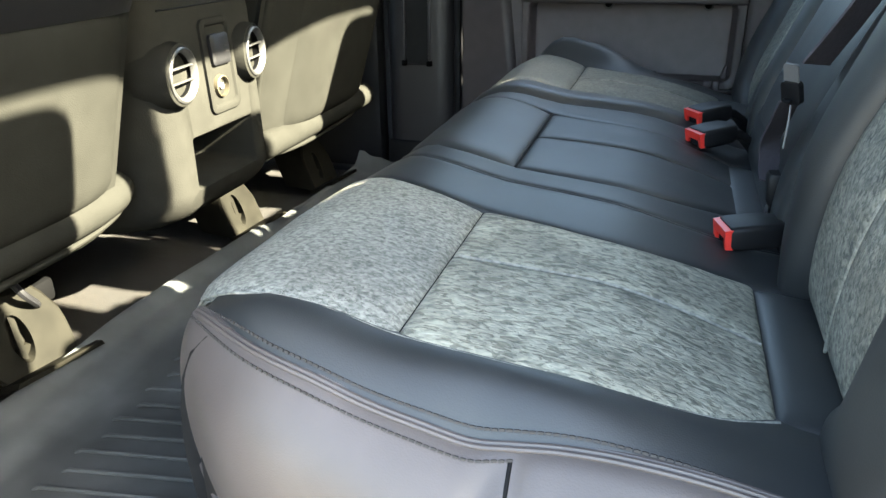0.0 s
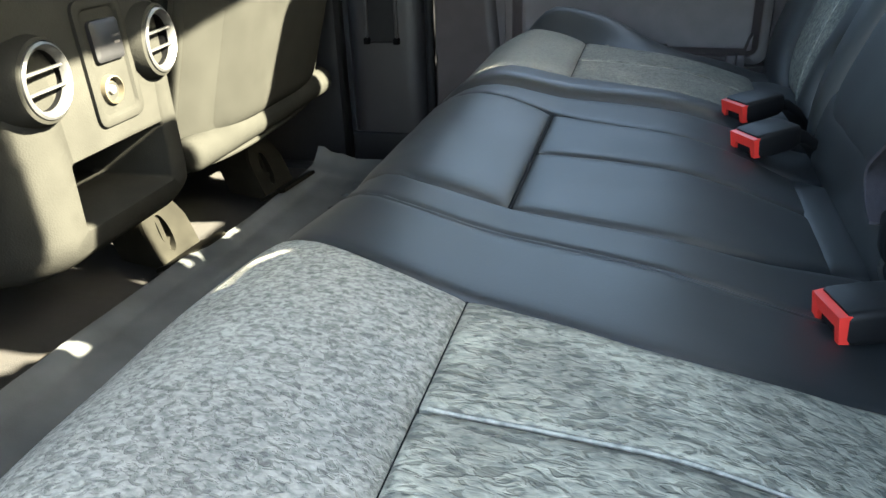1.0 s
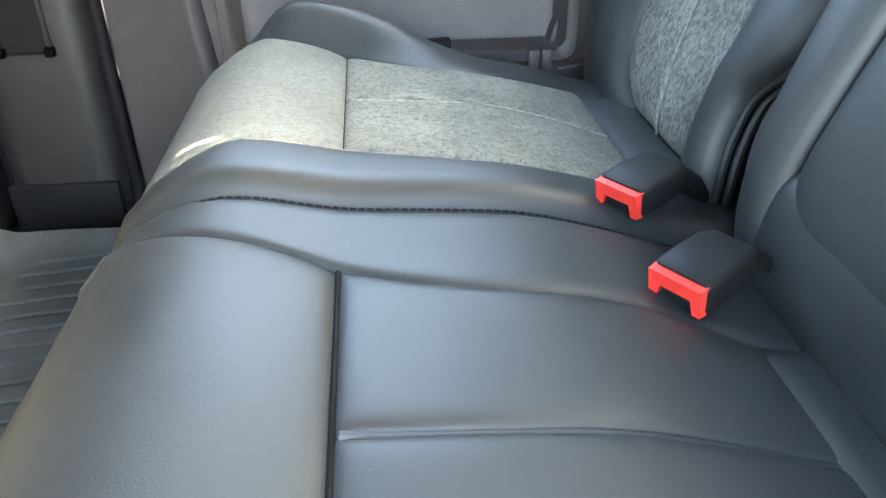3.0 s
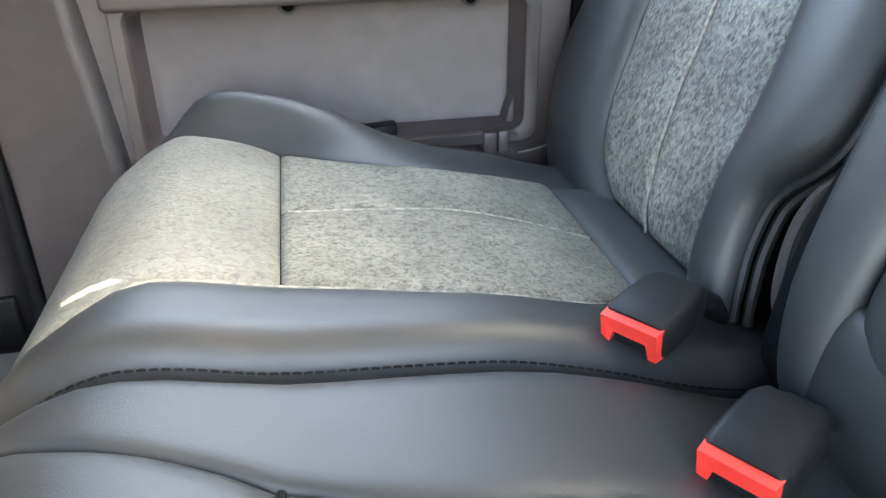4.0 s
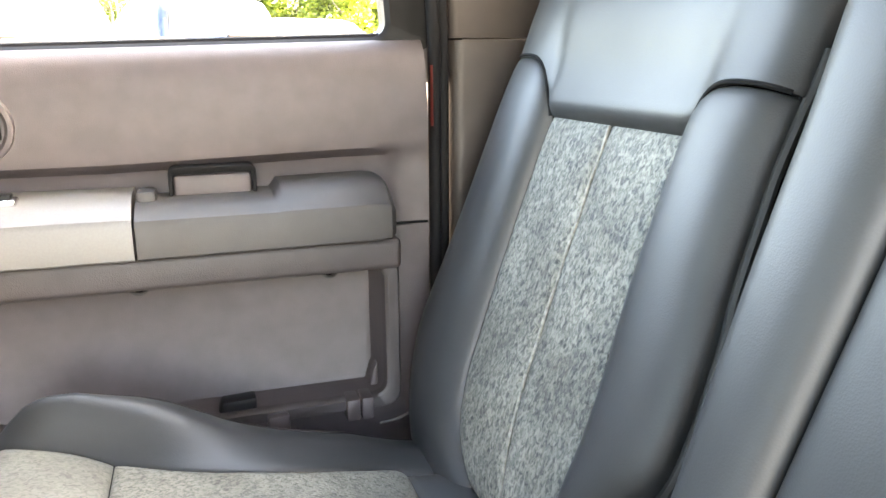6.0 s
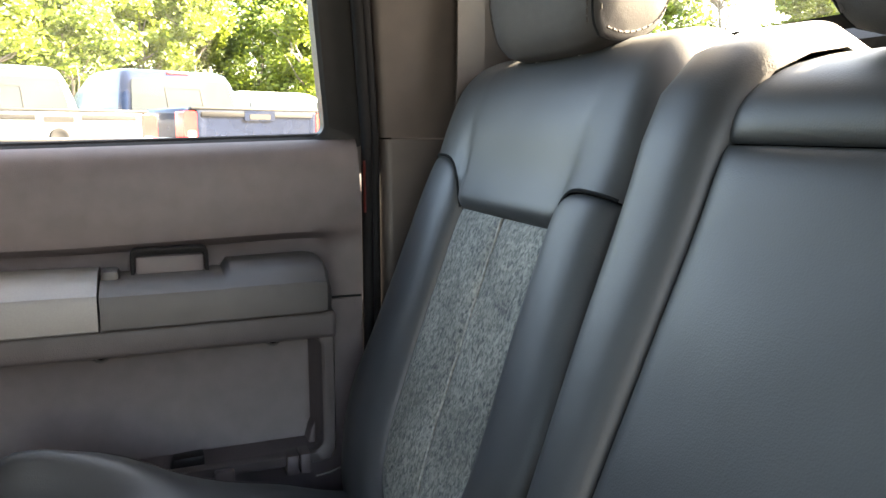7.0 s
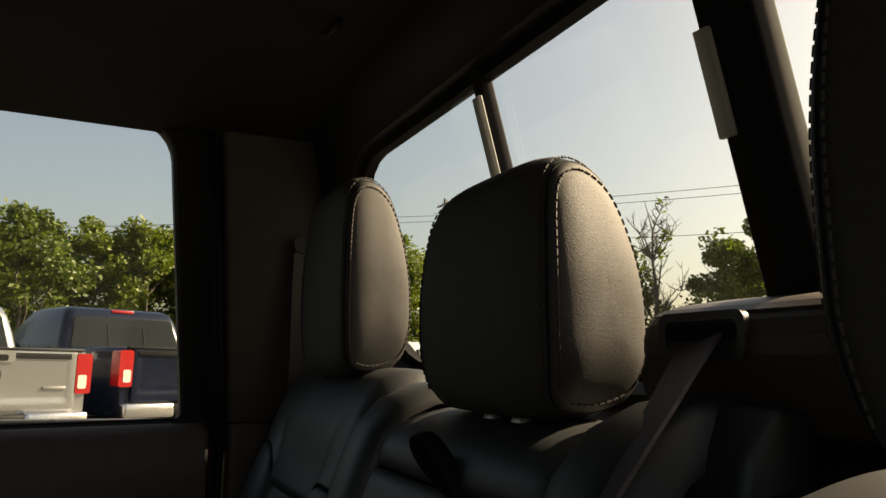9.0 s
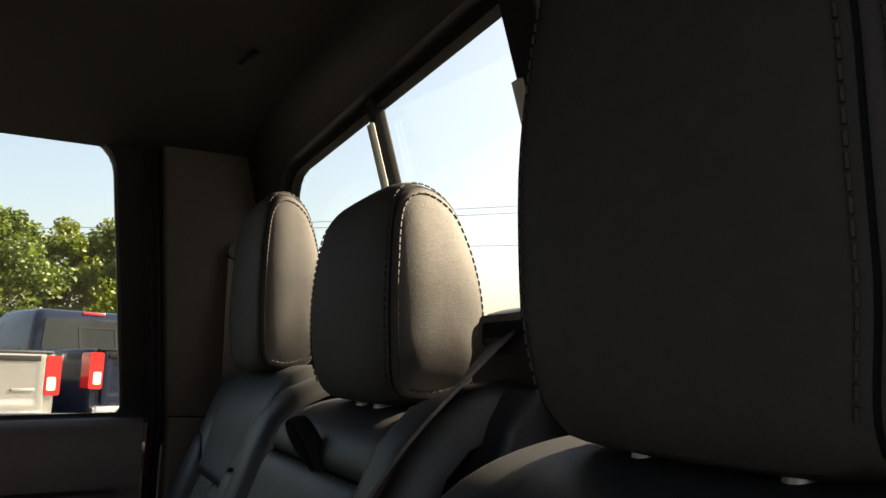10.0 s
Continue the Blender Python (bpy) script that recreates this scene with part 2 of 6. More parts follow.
GLASS = glass("clear_side_glass", (0.93, 0.95, 0.94), 0.018)
# front panes: tint set to dim the light from ahead
GLASS_FRONT = glass("light_cutting_front_glass", (0.80, 0.83, 0.83))
GLASS_DARK = glass("light_cutting_side_glass", (0.46, 0.48, 0.48))
GLASS_REAR = glass("rear_glass", (0.90, 0.93, 0.92))


# ---- shaping helpers ----
def mesh_of(bm, mat, sharp=40, fix=True):
    if fix:
        bmesh.ops.recalc_face_normals(bm, faces=bm.faces[:])
    me = bpy.data.meshes.new("mesh")
    bm.to_mesh(me)
    bm.free()
    me.materials.append(mat)
    me.shade_smooth()
    me.set_sharp_from_angle(angle=radians(sharp))
    return me


def part(name, bm, mat, parent, label="", sharp=40, fix=True):
    ob = new(name, mesh_of(bm, mat, sharp, fix))
    ob.parent = parent
    if label:
        ob["label"] = label
    return ob


def thing(name, label, category, group="", kind="", at=(0, 0, 0)):
    ob = new(name)
    ob.location = at
    ob.empty_display_size = 0.05
    return tagged(ob, label, category, group, kind)


def solid(name, bm, mat, label, category, group="", kind="", sharp=40):
    return tagged(new(name, mesh_of(bm, mat, sharp)), label, category, group, kind)


def rbox(bm, x0, x1, y0, y1, z0, z1, r=0.005, seg=2):
    g = bmesh.ops.create_cube(bm, size=1.0)
    vs = g["verts"]
    for v in vs:
        v.co = Vector(((x0 + x1) / 2 + v.co.x * (x1 - x0), (y0 + y1) / 2 + v.co.y * (y1 - y0), (z0 + z1) / 2 + v.co.z * (z1 - z0)))
    r = min(r, 0.49 * min(abs(x1 - x0), abs(y1 - y0), abs(z1 - z0)))
    if r > 0:
        es = list({e for v in vs for e in v.link_edges})
        bmesh.ops.bevel(bm, geom=es, offset=r, segments=seg, profile=0.5, affect="EDGES")
    return bm


def box(x0, x1, y0, y1, z0, z1, r=0.005, seg=2):
    return rbox(bmesh.new(), x0, x1, y0, y1, z0, z1, r, seg)


def loft(bm, loops, cap0=True, cap1=True, close=True):
    """Skin through loops of equally many points."""
    rows = [[bm.verts.new(p) for p in lp] for lp in loops]
    n = len(rows[0])
    for a, b in zip(rows, rows[1:]):
        for i in range(n if close else n - 1):
            j = (i + 1) % n
            bm.faces.new((a[i], a[j], b[j], b[i]))
    if cap0:
        bm.faces.new(rows[0])
    if cap1:
        bm.faces.new(rows[-1][::-1])
    return bm


def rrect(cx, cz, w, h, r, n=5):
    """Points of a rounded rectangle in two coordinates."""
    r = min(r, w / 2 - 1e-4, h / 2 - 1e-4)
    out = []
    for sx, sz, a0 in ((1, 1, 0), (-1, 1, 90), (-1, -1, 180), (1, -1, 270)):
        for k in range(n + 1):
            a = radians(a0 + 90 * k / n)
            out.append((cx + sx * (w / 2 - r) + r * math.cos(a), cz + sz * (h / 2 - r) + r * math.sin(a)))
    return out


def xz(pts, y):
    return [Vector((a, y, b)) for a, b in pts]


def yz(pts, x):
    return [Vector((x, a, b)) for a, b in pts]


def xy(pts, z):
    return [Vector((a, b, z)) for a, b in pts]


def circle(ca, cb, r, n=28):
    return [(ca + r * math.cos(2 * math.pi * k / n), cb + r * math.sin(2 * math.pi * k / n)) for k in range(n)]


def prism(bm, pts, y0, y1, r=0.004, seg=2):
    """An outline in x and z, drawn out from y0 to y1, with rounded edges."""
    before = set(bm.verts)
    loft(bm, [xz(pts, y0), xz(pts, y1)])
    if r:
        es = {e for v in bm.verts if v not in before for e in v.link_edges}
        bmesh.ops.bevel(bm, geom=list(es), offset=r, segments=seg, profile=0.5, affect="EDGES")
    return bm


def tube(bm, pts, r, n=8, r1=None, caps=True):
    pts = [Vector(p) for p in pts]
    loops = []
    for i, p in enumerate(pts):
        d = (pts[min(i + 1, len(pts) - 1)] - pts[max(i - 1, 0)]).normalized()
        a = d.orthogonal().normalized() if i == 0 else (a - a.dot(d) * d).normalized()
        b = d.cross(a)
        rr = r if r1 is None else r + (r1 - r) * i / max(1, len(pts) - 1)
        loops.append([p + rr * (math.cos(2 * math.pi * k / n) * a + math.sin(2 * math.pi * k / n) * b) for k in range(n)])
    return loft(bm, loops, caps, caps)


def spline(pts, per=8):
    """Points on a smooth curve through the given ones."""
    pts = [Vector(p) for p in pts]
    out = []
    for i in range(len(pts) - 1):
        p0, p1, p2, p3 = pts[max(i - 1, 0)], pts[i], pts[i + 1], pts[min(i + 2, len(pts) - 1)]
        for k in range(per):
            t = k / per
            out.append(0.5 * (2 * p1 + (p2 - p0) * t + (2 * p0 - 5 * p1 + 4 * p2 - p3) * t * t + (3 * p1 - p0 - 3 * p2 + p3) * t ** 3))
    return out + [pts[-1]]


def sheet(bm, fn, nu, nv, thick=0.008, even=False):
    """A closed slab under the surface fn(u, v), sampled finer towards its edges."""
    def s(k, n):
        t = k / n
        return t if even else 0.5 - 0.5 * math.cos(math.pi * t)
    P = [[Vector(fn(s(i, nu), s(j, nv))) for j in range(nv + 1)] for i in range(nu + 1)]
    top = [[bm.verts.new(p) for p in row] for row in P]
    bot = []
    for i in range(nu + 1):
        row = []
        for j in range(nv + 1):
            a = P[min(i + 1, nu)][j] - P[max(i - 1, 0)][j]
            b = P[i][min(j + 1, nv)] - P[i][max(j - 1, 0)]
            nn = a.cross(b)
            nn = nn.normalized() if nn.length > 1e-12 else Vector((0, 0, 1))
            row.append(bm.verts.new(P[i][j] - thick * nn))
        bot.append(row)
    for i in range(nu):
        for j in range(nv):
            bm.faces.new((top[i][j], top[i + 1][j], top[i + 1][j + 1], top[i][j + 1]))
            bm.faces.new((bot[i][j], bot[i][j + 1], bot[i + 1][j + 1], bot[i + 1][j]))
    for i in range(nu):
        bm.faces.new((top[i][0], bot[i][0], bot[i + 1][0], top[i + 1][0]))
        bm.faces.new((top[i][nv], top[i + 1][nv], bot[i + 1][nv], bot[i][nv]))
    for j in range(nv):
        bm.faces.new((top[0][j], top[0][j + 1], bot[0][j + 1], bot[0][j]))
        bm.faces.new((top[nu][j], bot[nu][j], bot[nu][j + 1], top[nu][j + 1]))
    return bm


def pillow(u, v, pu=6.0, pv=6.0):
    return math.sqrt(max(0.0, (1 - abs(2 * u - 1) ** pu) * (1 - abs(2 * v - 1) ** pv)))


def smooth(a, b, x):
    t = min(1.0, max(0.0, (x - a) / (b - a)))
    return t * t * (3 - 2 * t)


def curve(*pairs):
    """A smooth function through pairs of place and value, level beyond its ends."""
    xs, ys = [a for a, b in pairs], [b for a, b in pairs]

    def fn(x):
        if x <= xs[0]:
            return ys[0]
        if x >= xs[-1]:
            return ys[-1]
        i = max(k for k in range(len(xs) - 1) if xs[k] <= x)
        w = xs[i + 1] - xs[i]
        m0 = (ys[i + 1] - ys[i - 1]) / (xs[i + 1] - xs[i - 1]) if i else (ys[1] - ys[0]) / w
        m1 = (ys[i + 2] - ys[i]) / (xs[i + 2] - xs[i]) if i + 2 < len(xs) else (ys[i + 1] - ys[i]) / w
        t = (x - xs[i]) / w
        return (2 * t ** 3 - 3 * t * t + 1) * ys[i] + (t ** 3 - 2 * t * t + t) * w * m0 + (3 * t * t - 2 * t ** 3) * ys[i + 1] + (t ** 3 - t * t) * w * m1
    return fn


class Profile:
    """A smooth outline in x and z, by length along it, with its outward side."""
    def __init__(self, pts, flip=1):
        c = spline([(x, 0, z) for x, z in pts], 12)
        self.p, self.flip = c, flip
        self.s = [0.0]
        for a, b in zip(c, c[1:]):
            self.s.append(self.s[-1] + (b - a).length)
        self.length = self.s[-1]

    def at(self, s, lift=0.0):
        s = min(max(s, 0.0), self.length)
        i = 0
        lo, hi = 0, len(self.s) - 2
        while lo < hi:
            mid = (lo + hi + 1) // 2
            if self.s[mid] <= s:
                lo = mid
            else:
                hi = mid - 1
        i = lo
        t = (s - self.s[i]) / max(1e-9, self.s[i + 1] - self.s[i])
        p = self.p[i].lerp(self.p[i + 1], t)
        d = (self.p[min(i + 2, len(self.p) - 1)] - self.p[max(i - 1, 0)]).normalized()
        n = Vector((-d.z, 0, d.x)) * self.flip
        return p + n * lift

    def where(self, axis, value, top=True):
        """The length at which the outline first passes a value of x or z."""
        k = 0 if axis == "x" else 2
        rows = list(zip(self.p, self.p[1:], self.s))
        for a, b, s in rows:
            if (a[k] - value) * (b[k] - value) <= 0 and abs(b[k] - a[k]) > 1e-9:
                return s + (b - a).length * (value - a[k]) / (b[k] - a[k])
        return self.length


def stitches(bm, pts, step=0.008, r=0.0009, gap=0.35):
    """Short thread ends along a line."""
    pts = [Vector(p) for p in pts]
    s = [0.0]
    for a, b in zip(pts, pts[1:]):
        s.append(s[-1] + (b - a).length)

    def at(q):
        for i in range(len(pts) - 1):
            if s[i + 1] >= q:
                return pts[i].lerp(pts[i + 1], (q - s[i]) / max(1e-9, s[i + 1] - s[i]))
        return pts[-1]
    q = 0.0
    while q + step < s[-1]:
        a, b = at(q), at(q + step * (1 - gap))
        tube(bm, [a.lerp(b, -0.05), a.lerp(b, 0.5) + Vector((0, 0, r * 0.3)), b], r, 5)
        q += step
    return bm


# ---- the ground and the cab's shell ----
def ground_z(x, y):
    return -0.85 + 0.50 * smooth(1.2, 11.6, y) + 0.012 * noise.noise((x * 0.2, y * 0.2, 0.0))


bm = bmesh.new()
gx = [-1500, -500, -150, -60] + [-30 + 2 * i for i in range(31)] + [60, 150, 500, 1500]
gy = [-1500, -400, -100, -30] + [-12 + 1.5 * i for i in range(28)] + [45, 80, 200, 500, 1500]
gv = [[bm.verts.new((x, y, ground_z(x, y))) for y in gy] for x in gx]
for i in range(len(gx) - 1):
    for j in range(len(gy) - 1):
        bm.faces.new((gv[i][j], gv[i + 1][j], gv[i + 1][j + 1], gv[i][j + 1]))
ground = solid("ground", bm, ASPHALT, "worn grey asphalt of a parking lot", "ground", kind="structure")

# floor pan with carpet, sills and the raised tunnel
bm = bmesh.new()


def floor_at(u, v):
    x, y = -1.75 + 2.35 * u, -0.86 + 1.72 * v
    z = 0.0 + 0.035 * math.exp(-(y / 0.17) ** 4) * smooth(-0.5, -0.7, x) + 0.003 * noise.noise((x * 9, y * 9, 1.0))
    return (x, y, z - 0.012)


sheet(bm, floor_at, 60, 46, 0.03, even=True)
floor = solid("floor", bm, CARPET, "dark brown carpet of the cab floor", "floor", kind="structure")

# headliner
bm = bmesh.new()


def roof_at(u, v):
    x, y = 0.64 - 2.15 * u, -0.82 + 1.64 * v
    e = max(abs(2 * v - 1) ** 5, smooth(0.94, 1.0, 1 - u) * 0.7)
    return (x, y, 1.375 - 0.050 * e)


sheet(bm, roof_at, 30, 30, -0.03, even=True)
ceiling = solid("ceiling", bm, HEADLINER, "taupe cloth headliner of the cab, coloured as in shade", "ceiling", kind="structure")
bm = bmesh.new()
sheet(bm, lambda u, v: (0.60 - 2.15 * u, -0.84 + 1.68 * v, 1.405 - 0.055 * abs(2 * v - 1) ** 4), 16, 24, 0.012, even=True)
roof_skin = solid("roof", bm, TRUCK_PAINT, "dark painted steel cab roof", "roof", kind="structure")

# rear wall: panel under the glass and header above it
bm = bmesh.new()
rbox(bm, 0.70, 0.76, -0.92, 0.92, -0.25, 0.845, 0.01)
wall_rear = solid("wall_rear", bm, PILLAR, "taupe trim panel of the cab's back wall", "wall", kind="structure")


def rear_x(z):
    return 0.60 + (1.23 - z) * 0.29


# one frame with a rounded opening, leaning forward at the top
RW_Y, RW_Z0, RW_Z1 = 0.725, 0.862, 1.247


def rear_loop(w, z0, z1, r, dx):
    return [Vector((rear_x(b) + dx, a, b)) for a, b in rrect(0, (z0 + z1) / 2, 2 * w, z1 - z0, r, 7)]


bm = bmesh.new()
loft(bm, [rear_loop(0.87, 0.835, 1.345, 0.03, 0.03), rear_loop(0.87, 0.835, 1.345, 0.03, -0.028), rear_loop(RW_Y + 0.02, RW_Z0 - 0.012, RW_Z1 + 0.018, 0.19, -0.028),
          rear_loop(RW_Y, RW_Z0, RW_Z1, 0.185, -0.012), rear_loop(RW_Y, RW_Z0, RW_Z1, 0.185, 0.03), rear_loop(0.87, 0.835, 1.345, 0.03, 0.03)], False, False)
rear_surround = solid("trim", bm, BLACK, "dark plastic surround of the rear window", "trim", kind="structure")

rear_window = thing("window_1", "tinted sliding rear window with black gasket and two upright dividers", "window", kind="structure")
bm = bmesh.new()
loft(bm, [rear_loop(RW_Y + 0.004, RW_Z0 - 0.004, RW_Z1 + 0.004, 0.187, 0.012), rear_loop(RW_Y - 0.016, RW_Z0 + 0.016, RW_Z1 - 0.014, 0.172, 0.004),
          rear_loop(RW_Y - 0.016, RW_Z0 + 0.016, RW_Z1 - 0.014, 0.172, 0.022), rear_loop(RW_Y + 0.004, RW_Z0 - 0.004, RW_Z1 + 0.004, 0.187, 0.026),
          rear_loop(RW_Y + 0.004, RW_Z0 - 0.004, RW_Z1 + 0.004, 0.187, 0.012)], False, False)
part("gasket", bm, SEAL, rear_window, "black rubber gasket")


def mullion(name, y, w, d, mat, z0=RW_Z0, z1=RW_Z1, dx=0.0, label=""):
    bm = bmesh.new()
    loft(bm, [[Vector((rear_x(z) + dx + a, y + b, z)) for a, b in rrect(0, 0, d, w, 0.004, 3)] for z in (z0, z1)])
    return part(name, bm, mat, rear_window, label)


mullion("divider", 0.163, 0.020, 0.022, SEAL, dx=0.010, label="black upright divider")
mullion("divider", -0.232, 0.056, 0.03, SEAL, dx=0.010, label="wide black upright divider")
mullion("divider_strip", 0.159, 0.022, 0.004, FROSTED, z0=0.90, z1=1.208, dx=-0.006, label="grey plastic strip")
mullion("divider_strip", -0.210, 0.018, 0.006, FROSTED, z0=1.062, z1=1.148, dx=-0.007, label="grey plastic strip")
for name, ya, yb in (("pane", -0.715, -0.256), ("pane", -0.208, 0.155), ("pane", 0.171, 0.715)):
    bm = bmesh.new()
    loft(bm, [[Vector((rear_x(b) + dx, a, b)) for a, b in rrect((ya + yb) / 2, (RW_Z0 + RW_Z1) / 2, yb - ya, RW_Z1 - RW_Z0, 0.02, 3)] for dx in (0.013, 0.017)])
    pane = part(name, bm, GLASS_REAR, rear_window)
    pane.visible_shadow = False


# side bodies: pillars, rails and sills, y sign for each side
def lean_y(z, base=0.885):
    return base - 0.16 * max(0.0, z - 0.76) / 0.55 * 0.62


def pillar_loft(name, x0, x1, z0, z1, side, mat, label, thick=0.06, inset=0.0, shear=0.0, r=0.018):
    bm = bmesh.new()
    loops = []
    for k in range(9):
        z = z0 + (z1 - z0) * k / 8
        dx = shear * (z - z0)
        y = side * (lean_y(z) - inset + thick / 2)
        loops.append([Vector((a + dx, y + b, z)) for a, b in rrect((x0 + x1) / 2, 0, x1 - x0, thick, r, 6)])
    loft(bm, loops)
    return solid(name, bm, mat, label, "pillar", kind="structure")


def slanted(name, side, mat, label, x0_at, x1_at, z0, z1, thick, inset):
    bm = bmesh.new()
    loops = []
    for k in range(9):
        z = z0 + (z1 - z0) * k / 8
        y = side * (lean_y(z) - inset + thick / 2)
        a, b = x0_at(z), x1_at(z)
        loops.append([Vector((p, y + q, z)) for p, q in rrect((a + b) / 2, 0, b - a, thick, 0.014, 4)])
    loft(bm, loops)
    return solid(name, bm, mat, label, "pillar", kind="structure")


def rear_pillar(side):
    return slanted("pillar_trim", side, PILLAR, "upper taupe trim of the rear cab pillar", lambda z: 0.432 - 0.10 * (z - 0.76), lambda z: rear_x(z) - 0.012, 0.760, 1.34, 0.06, 0.012)


def rear_skin(side):
    return slanted("wall_side_panel", side, TRUCK_PAINT, "dark painted outer skin of the rear cab pillar", lambda z: 0.396 - 0.12 * max(0.0, z - 0.76), lambda z: rear_x(z) + 0.02, 0.70, 1.385, 0.03, -0.075)


for side in (1, -1):
    pillar_loft("pillar_trim", -0.585, -0.385, -0.02, 0.62, side, PILLAR_LOW, "taupe plastic trim of the middle door pillar", 0.11, r=0.05)
    pillar_loft("pillar_trim", -0.56, -0.40, 0.62, 1.32, side, PILLAR, "upper taupe trim of the middle door pillar", 0.05)
    pillar_loft("pillar_trim", 0.435, 0.72, -0.02, 0.757, side, PILLAR, "lower taupe trim of the rear cab pillar", 0.06, 0.012)
    rear_pillar(side)
    rear_skin(side)
    pillar_loft("wall_side_panel", -0.64, -0.32, 0.70, 1.36, side, TRUCK_PAINT, "dark painted outer skin of the middle pillar", 0.03, -0.075)
    slanted("door_jamb", side, SEAL, "black rubber-lined jamb behind the rear door", lambda z: 0.414 - 0.118 * max(0.0, z - 0.76), lambda z: 0.462 - 0.10 * max(0.0, z - 0.76), 0.70, 1.345, 0.03, -0.012)
    bm = bmesh.new()
    rbox(bm, -1.7, 0.56, min(side * 0.80, side * 0.72), max(side * 0.80, side * 0.72), 1.318, 1.40, 0.03, 3)
    solid("roof_rail", bm, HEADLINER, "taupe roof rail trim over the doors, coloured as in shade", "trim", kind="structure")
    bm = bmesh.new()
    rbox(bm, -1.8, 0.75, min(side * 0.84, side * 0.95), max(side * 0.84, side * 0.95), -0.25, -0.005, 0.02, 3)
    solid("sill", bm, BLACK, "black plastic door sill", "sill", kind="structure")
bm = bmesh.new()
rbox(bm, -1.8, 0.76, 0.982, 1.0, -0.25, 0.76, 0.005)
solid("wall_outer_skin", bm, TRUCK_PAINT, "dark painted lower body side", "wall", kind="structure")
# front: bulkhead, screen pillars, front doors below their glass
bm = bmesh.new()
rbox(bm, -1.9, -1.75, -0.95, 0.95, -0.25, 0.72, 0.03)
solid("wall_front", bm, BLACK, "dark dashboard and front bulkhead", "wall", kind="structure")
for side in (1, -1):
    bm = bmesh.new()
    rbox(bm, -1.76, -0.60, min(side * 0.88, side * 0.95), max(side * 0.88, side * 0.95), -0.25, 0.72, 0.02)
    solid("front_door_panel", bm, BLACK, "dark grey inner panel of a closed front door", "door", kind="structure")
    bm = bmesh.new()
    tube(bm, [(-1.80, side * 0.88, 0.70), (-1.50, side * 0.76, 1.36)], 0.035, 10)
    solid("screen_pillar", bm, PILLAR, "taupe windscreen pillar", "pillar", kind="structure")

# front glass, out of view; tint added to cut light from ahead
bm = bmesh.new()
loft(bm, [[Vector((-1.80 + d, -0.84, 0.72)), Vector((-1.80 + d, 0.84, 0.72)), Vector((-1.50 + d, 0.72, 1.37)), Vector((-1.50 + d, -0.72, 1.37))] for d in (0.0, 0.006)])
screen_pane = solid("windscreen", bm, GLASS_FRONT, "unseen windscreen glass, tinted to cut light", "window", kind="structure")
screen_pane.visible_shadow = True
for side in (1, -1):
    bm = bmesh.new()
    loft(bm, [[Vector((-1.74, side * (0.905 + d), 0.72)), Vector((-0.60, side * (0.905 + d), 0.72)), Vector((-0.60, side * (0.775 + d), 1.33)), Vector((-1.50, side * (0.775 + d), 1.33))] for d in (0.0, 0.004)])
    solid("front_side_glass", bm, GLASS_DARK, "unseen front door glass, darkened to cut light", "window", kind="structure")

# belt slot and seals on the far middle pillar
bslot = thing("pillar_vent", "dark recessed belt slot on the middle pillar trim", "trim", kind="structure")
bm = bmesh.new()
loft(bm, [xz(rrect(-0.488, 0.440, 0.078, 0.292, 0.006), 0.893), xz(rrect(-0.488, 0.440, 0.078, 0.292, 0.006), 0.8825), xz(rrect(-0.488, 0.440, 0.072, 0.286, 0.005), 0.8815), xz(rrect(-0.488, 0.440, 0.070, 0.284, 0.005), 0.8840)], True, True)
part("cover", bm, BLACK, bslot)
for x in (-0.524, -0.452):
    part("clip", box(x - 0.007, x + 0.007, 0.872, 0.888, 0.292, 0.306, 0.002), VENT_BORE, bslot)
    part("slot_edge", box(x - 0.004, x + 0.004, 0.878, 0.890, 0.306, 0.580, 0.003), PILLAR_LOW, bslot)
for x, r in ((-0.372, 0.010), (0.412, 0.009), (0.425, 0.007)):
    bm = bmesh.new()
    tube(bm, [(x - (0.11 * max(0.0, z - 0.76) if x > 0 else 0.0), lean_y(z) - 0.004, z) for z in (-0.01, 0.2, 0.4, 0.6, 0.76, 0.95, 1.15, 1.29)], r, 10)
    solid("door_seal", bm, SEAL, "black rubber door seal", "seal", kind="structure")

# black strip added to darken the foot of the pillar trim
part("dark_foot", box(-0.580, -0.400, 0.877, 0.890, -0.008, 0.080, 0.006, 3), BLACK, bslot, "black strip along the foot of the pillar trim")

# rubber floor mat
mat_tray = thing("floor_mat", "grey rubber floor mat with raised ribs and a turned-up lip, dusty", "floor mat")
bm = bmesh.new()


def mat_at(u, v):
    x, y = -0.655 + 0.56 * u, -0.80 + 1.60 * v
    lip = 0.016 * smooth(-0.615, -0.645, x) + 0.030 * smooth(0.76, 0.80, abs(y)) + 0.016 * math.exp(-(y / 0.30) ** 6)
    step = 0.010 * smooth(-0.565, -0.590, x)
    return (x + 0.025 * smooth(0.2, 0.75, y) + 0.012 * math.sin(5 * y) - 0.012 * smooth(-0.2, -0.6, y), y, 0.008 + lip + step + 0.002 * noise.noise((x * 12, y * 12, 2.0)))


sheet(bm, mat_at, 36, 70, 0.005, even=True)
part("tray", bm, RUBBER, mat_tray)
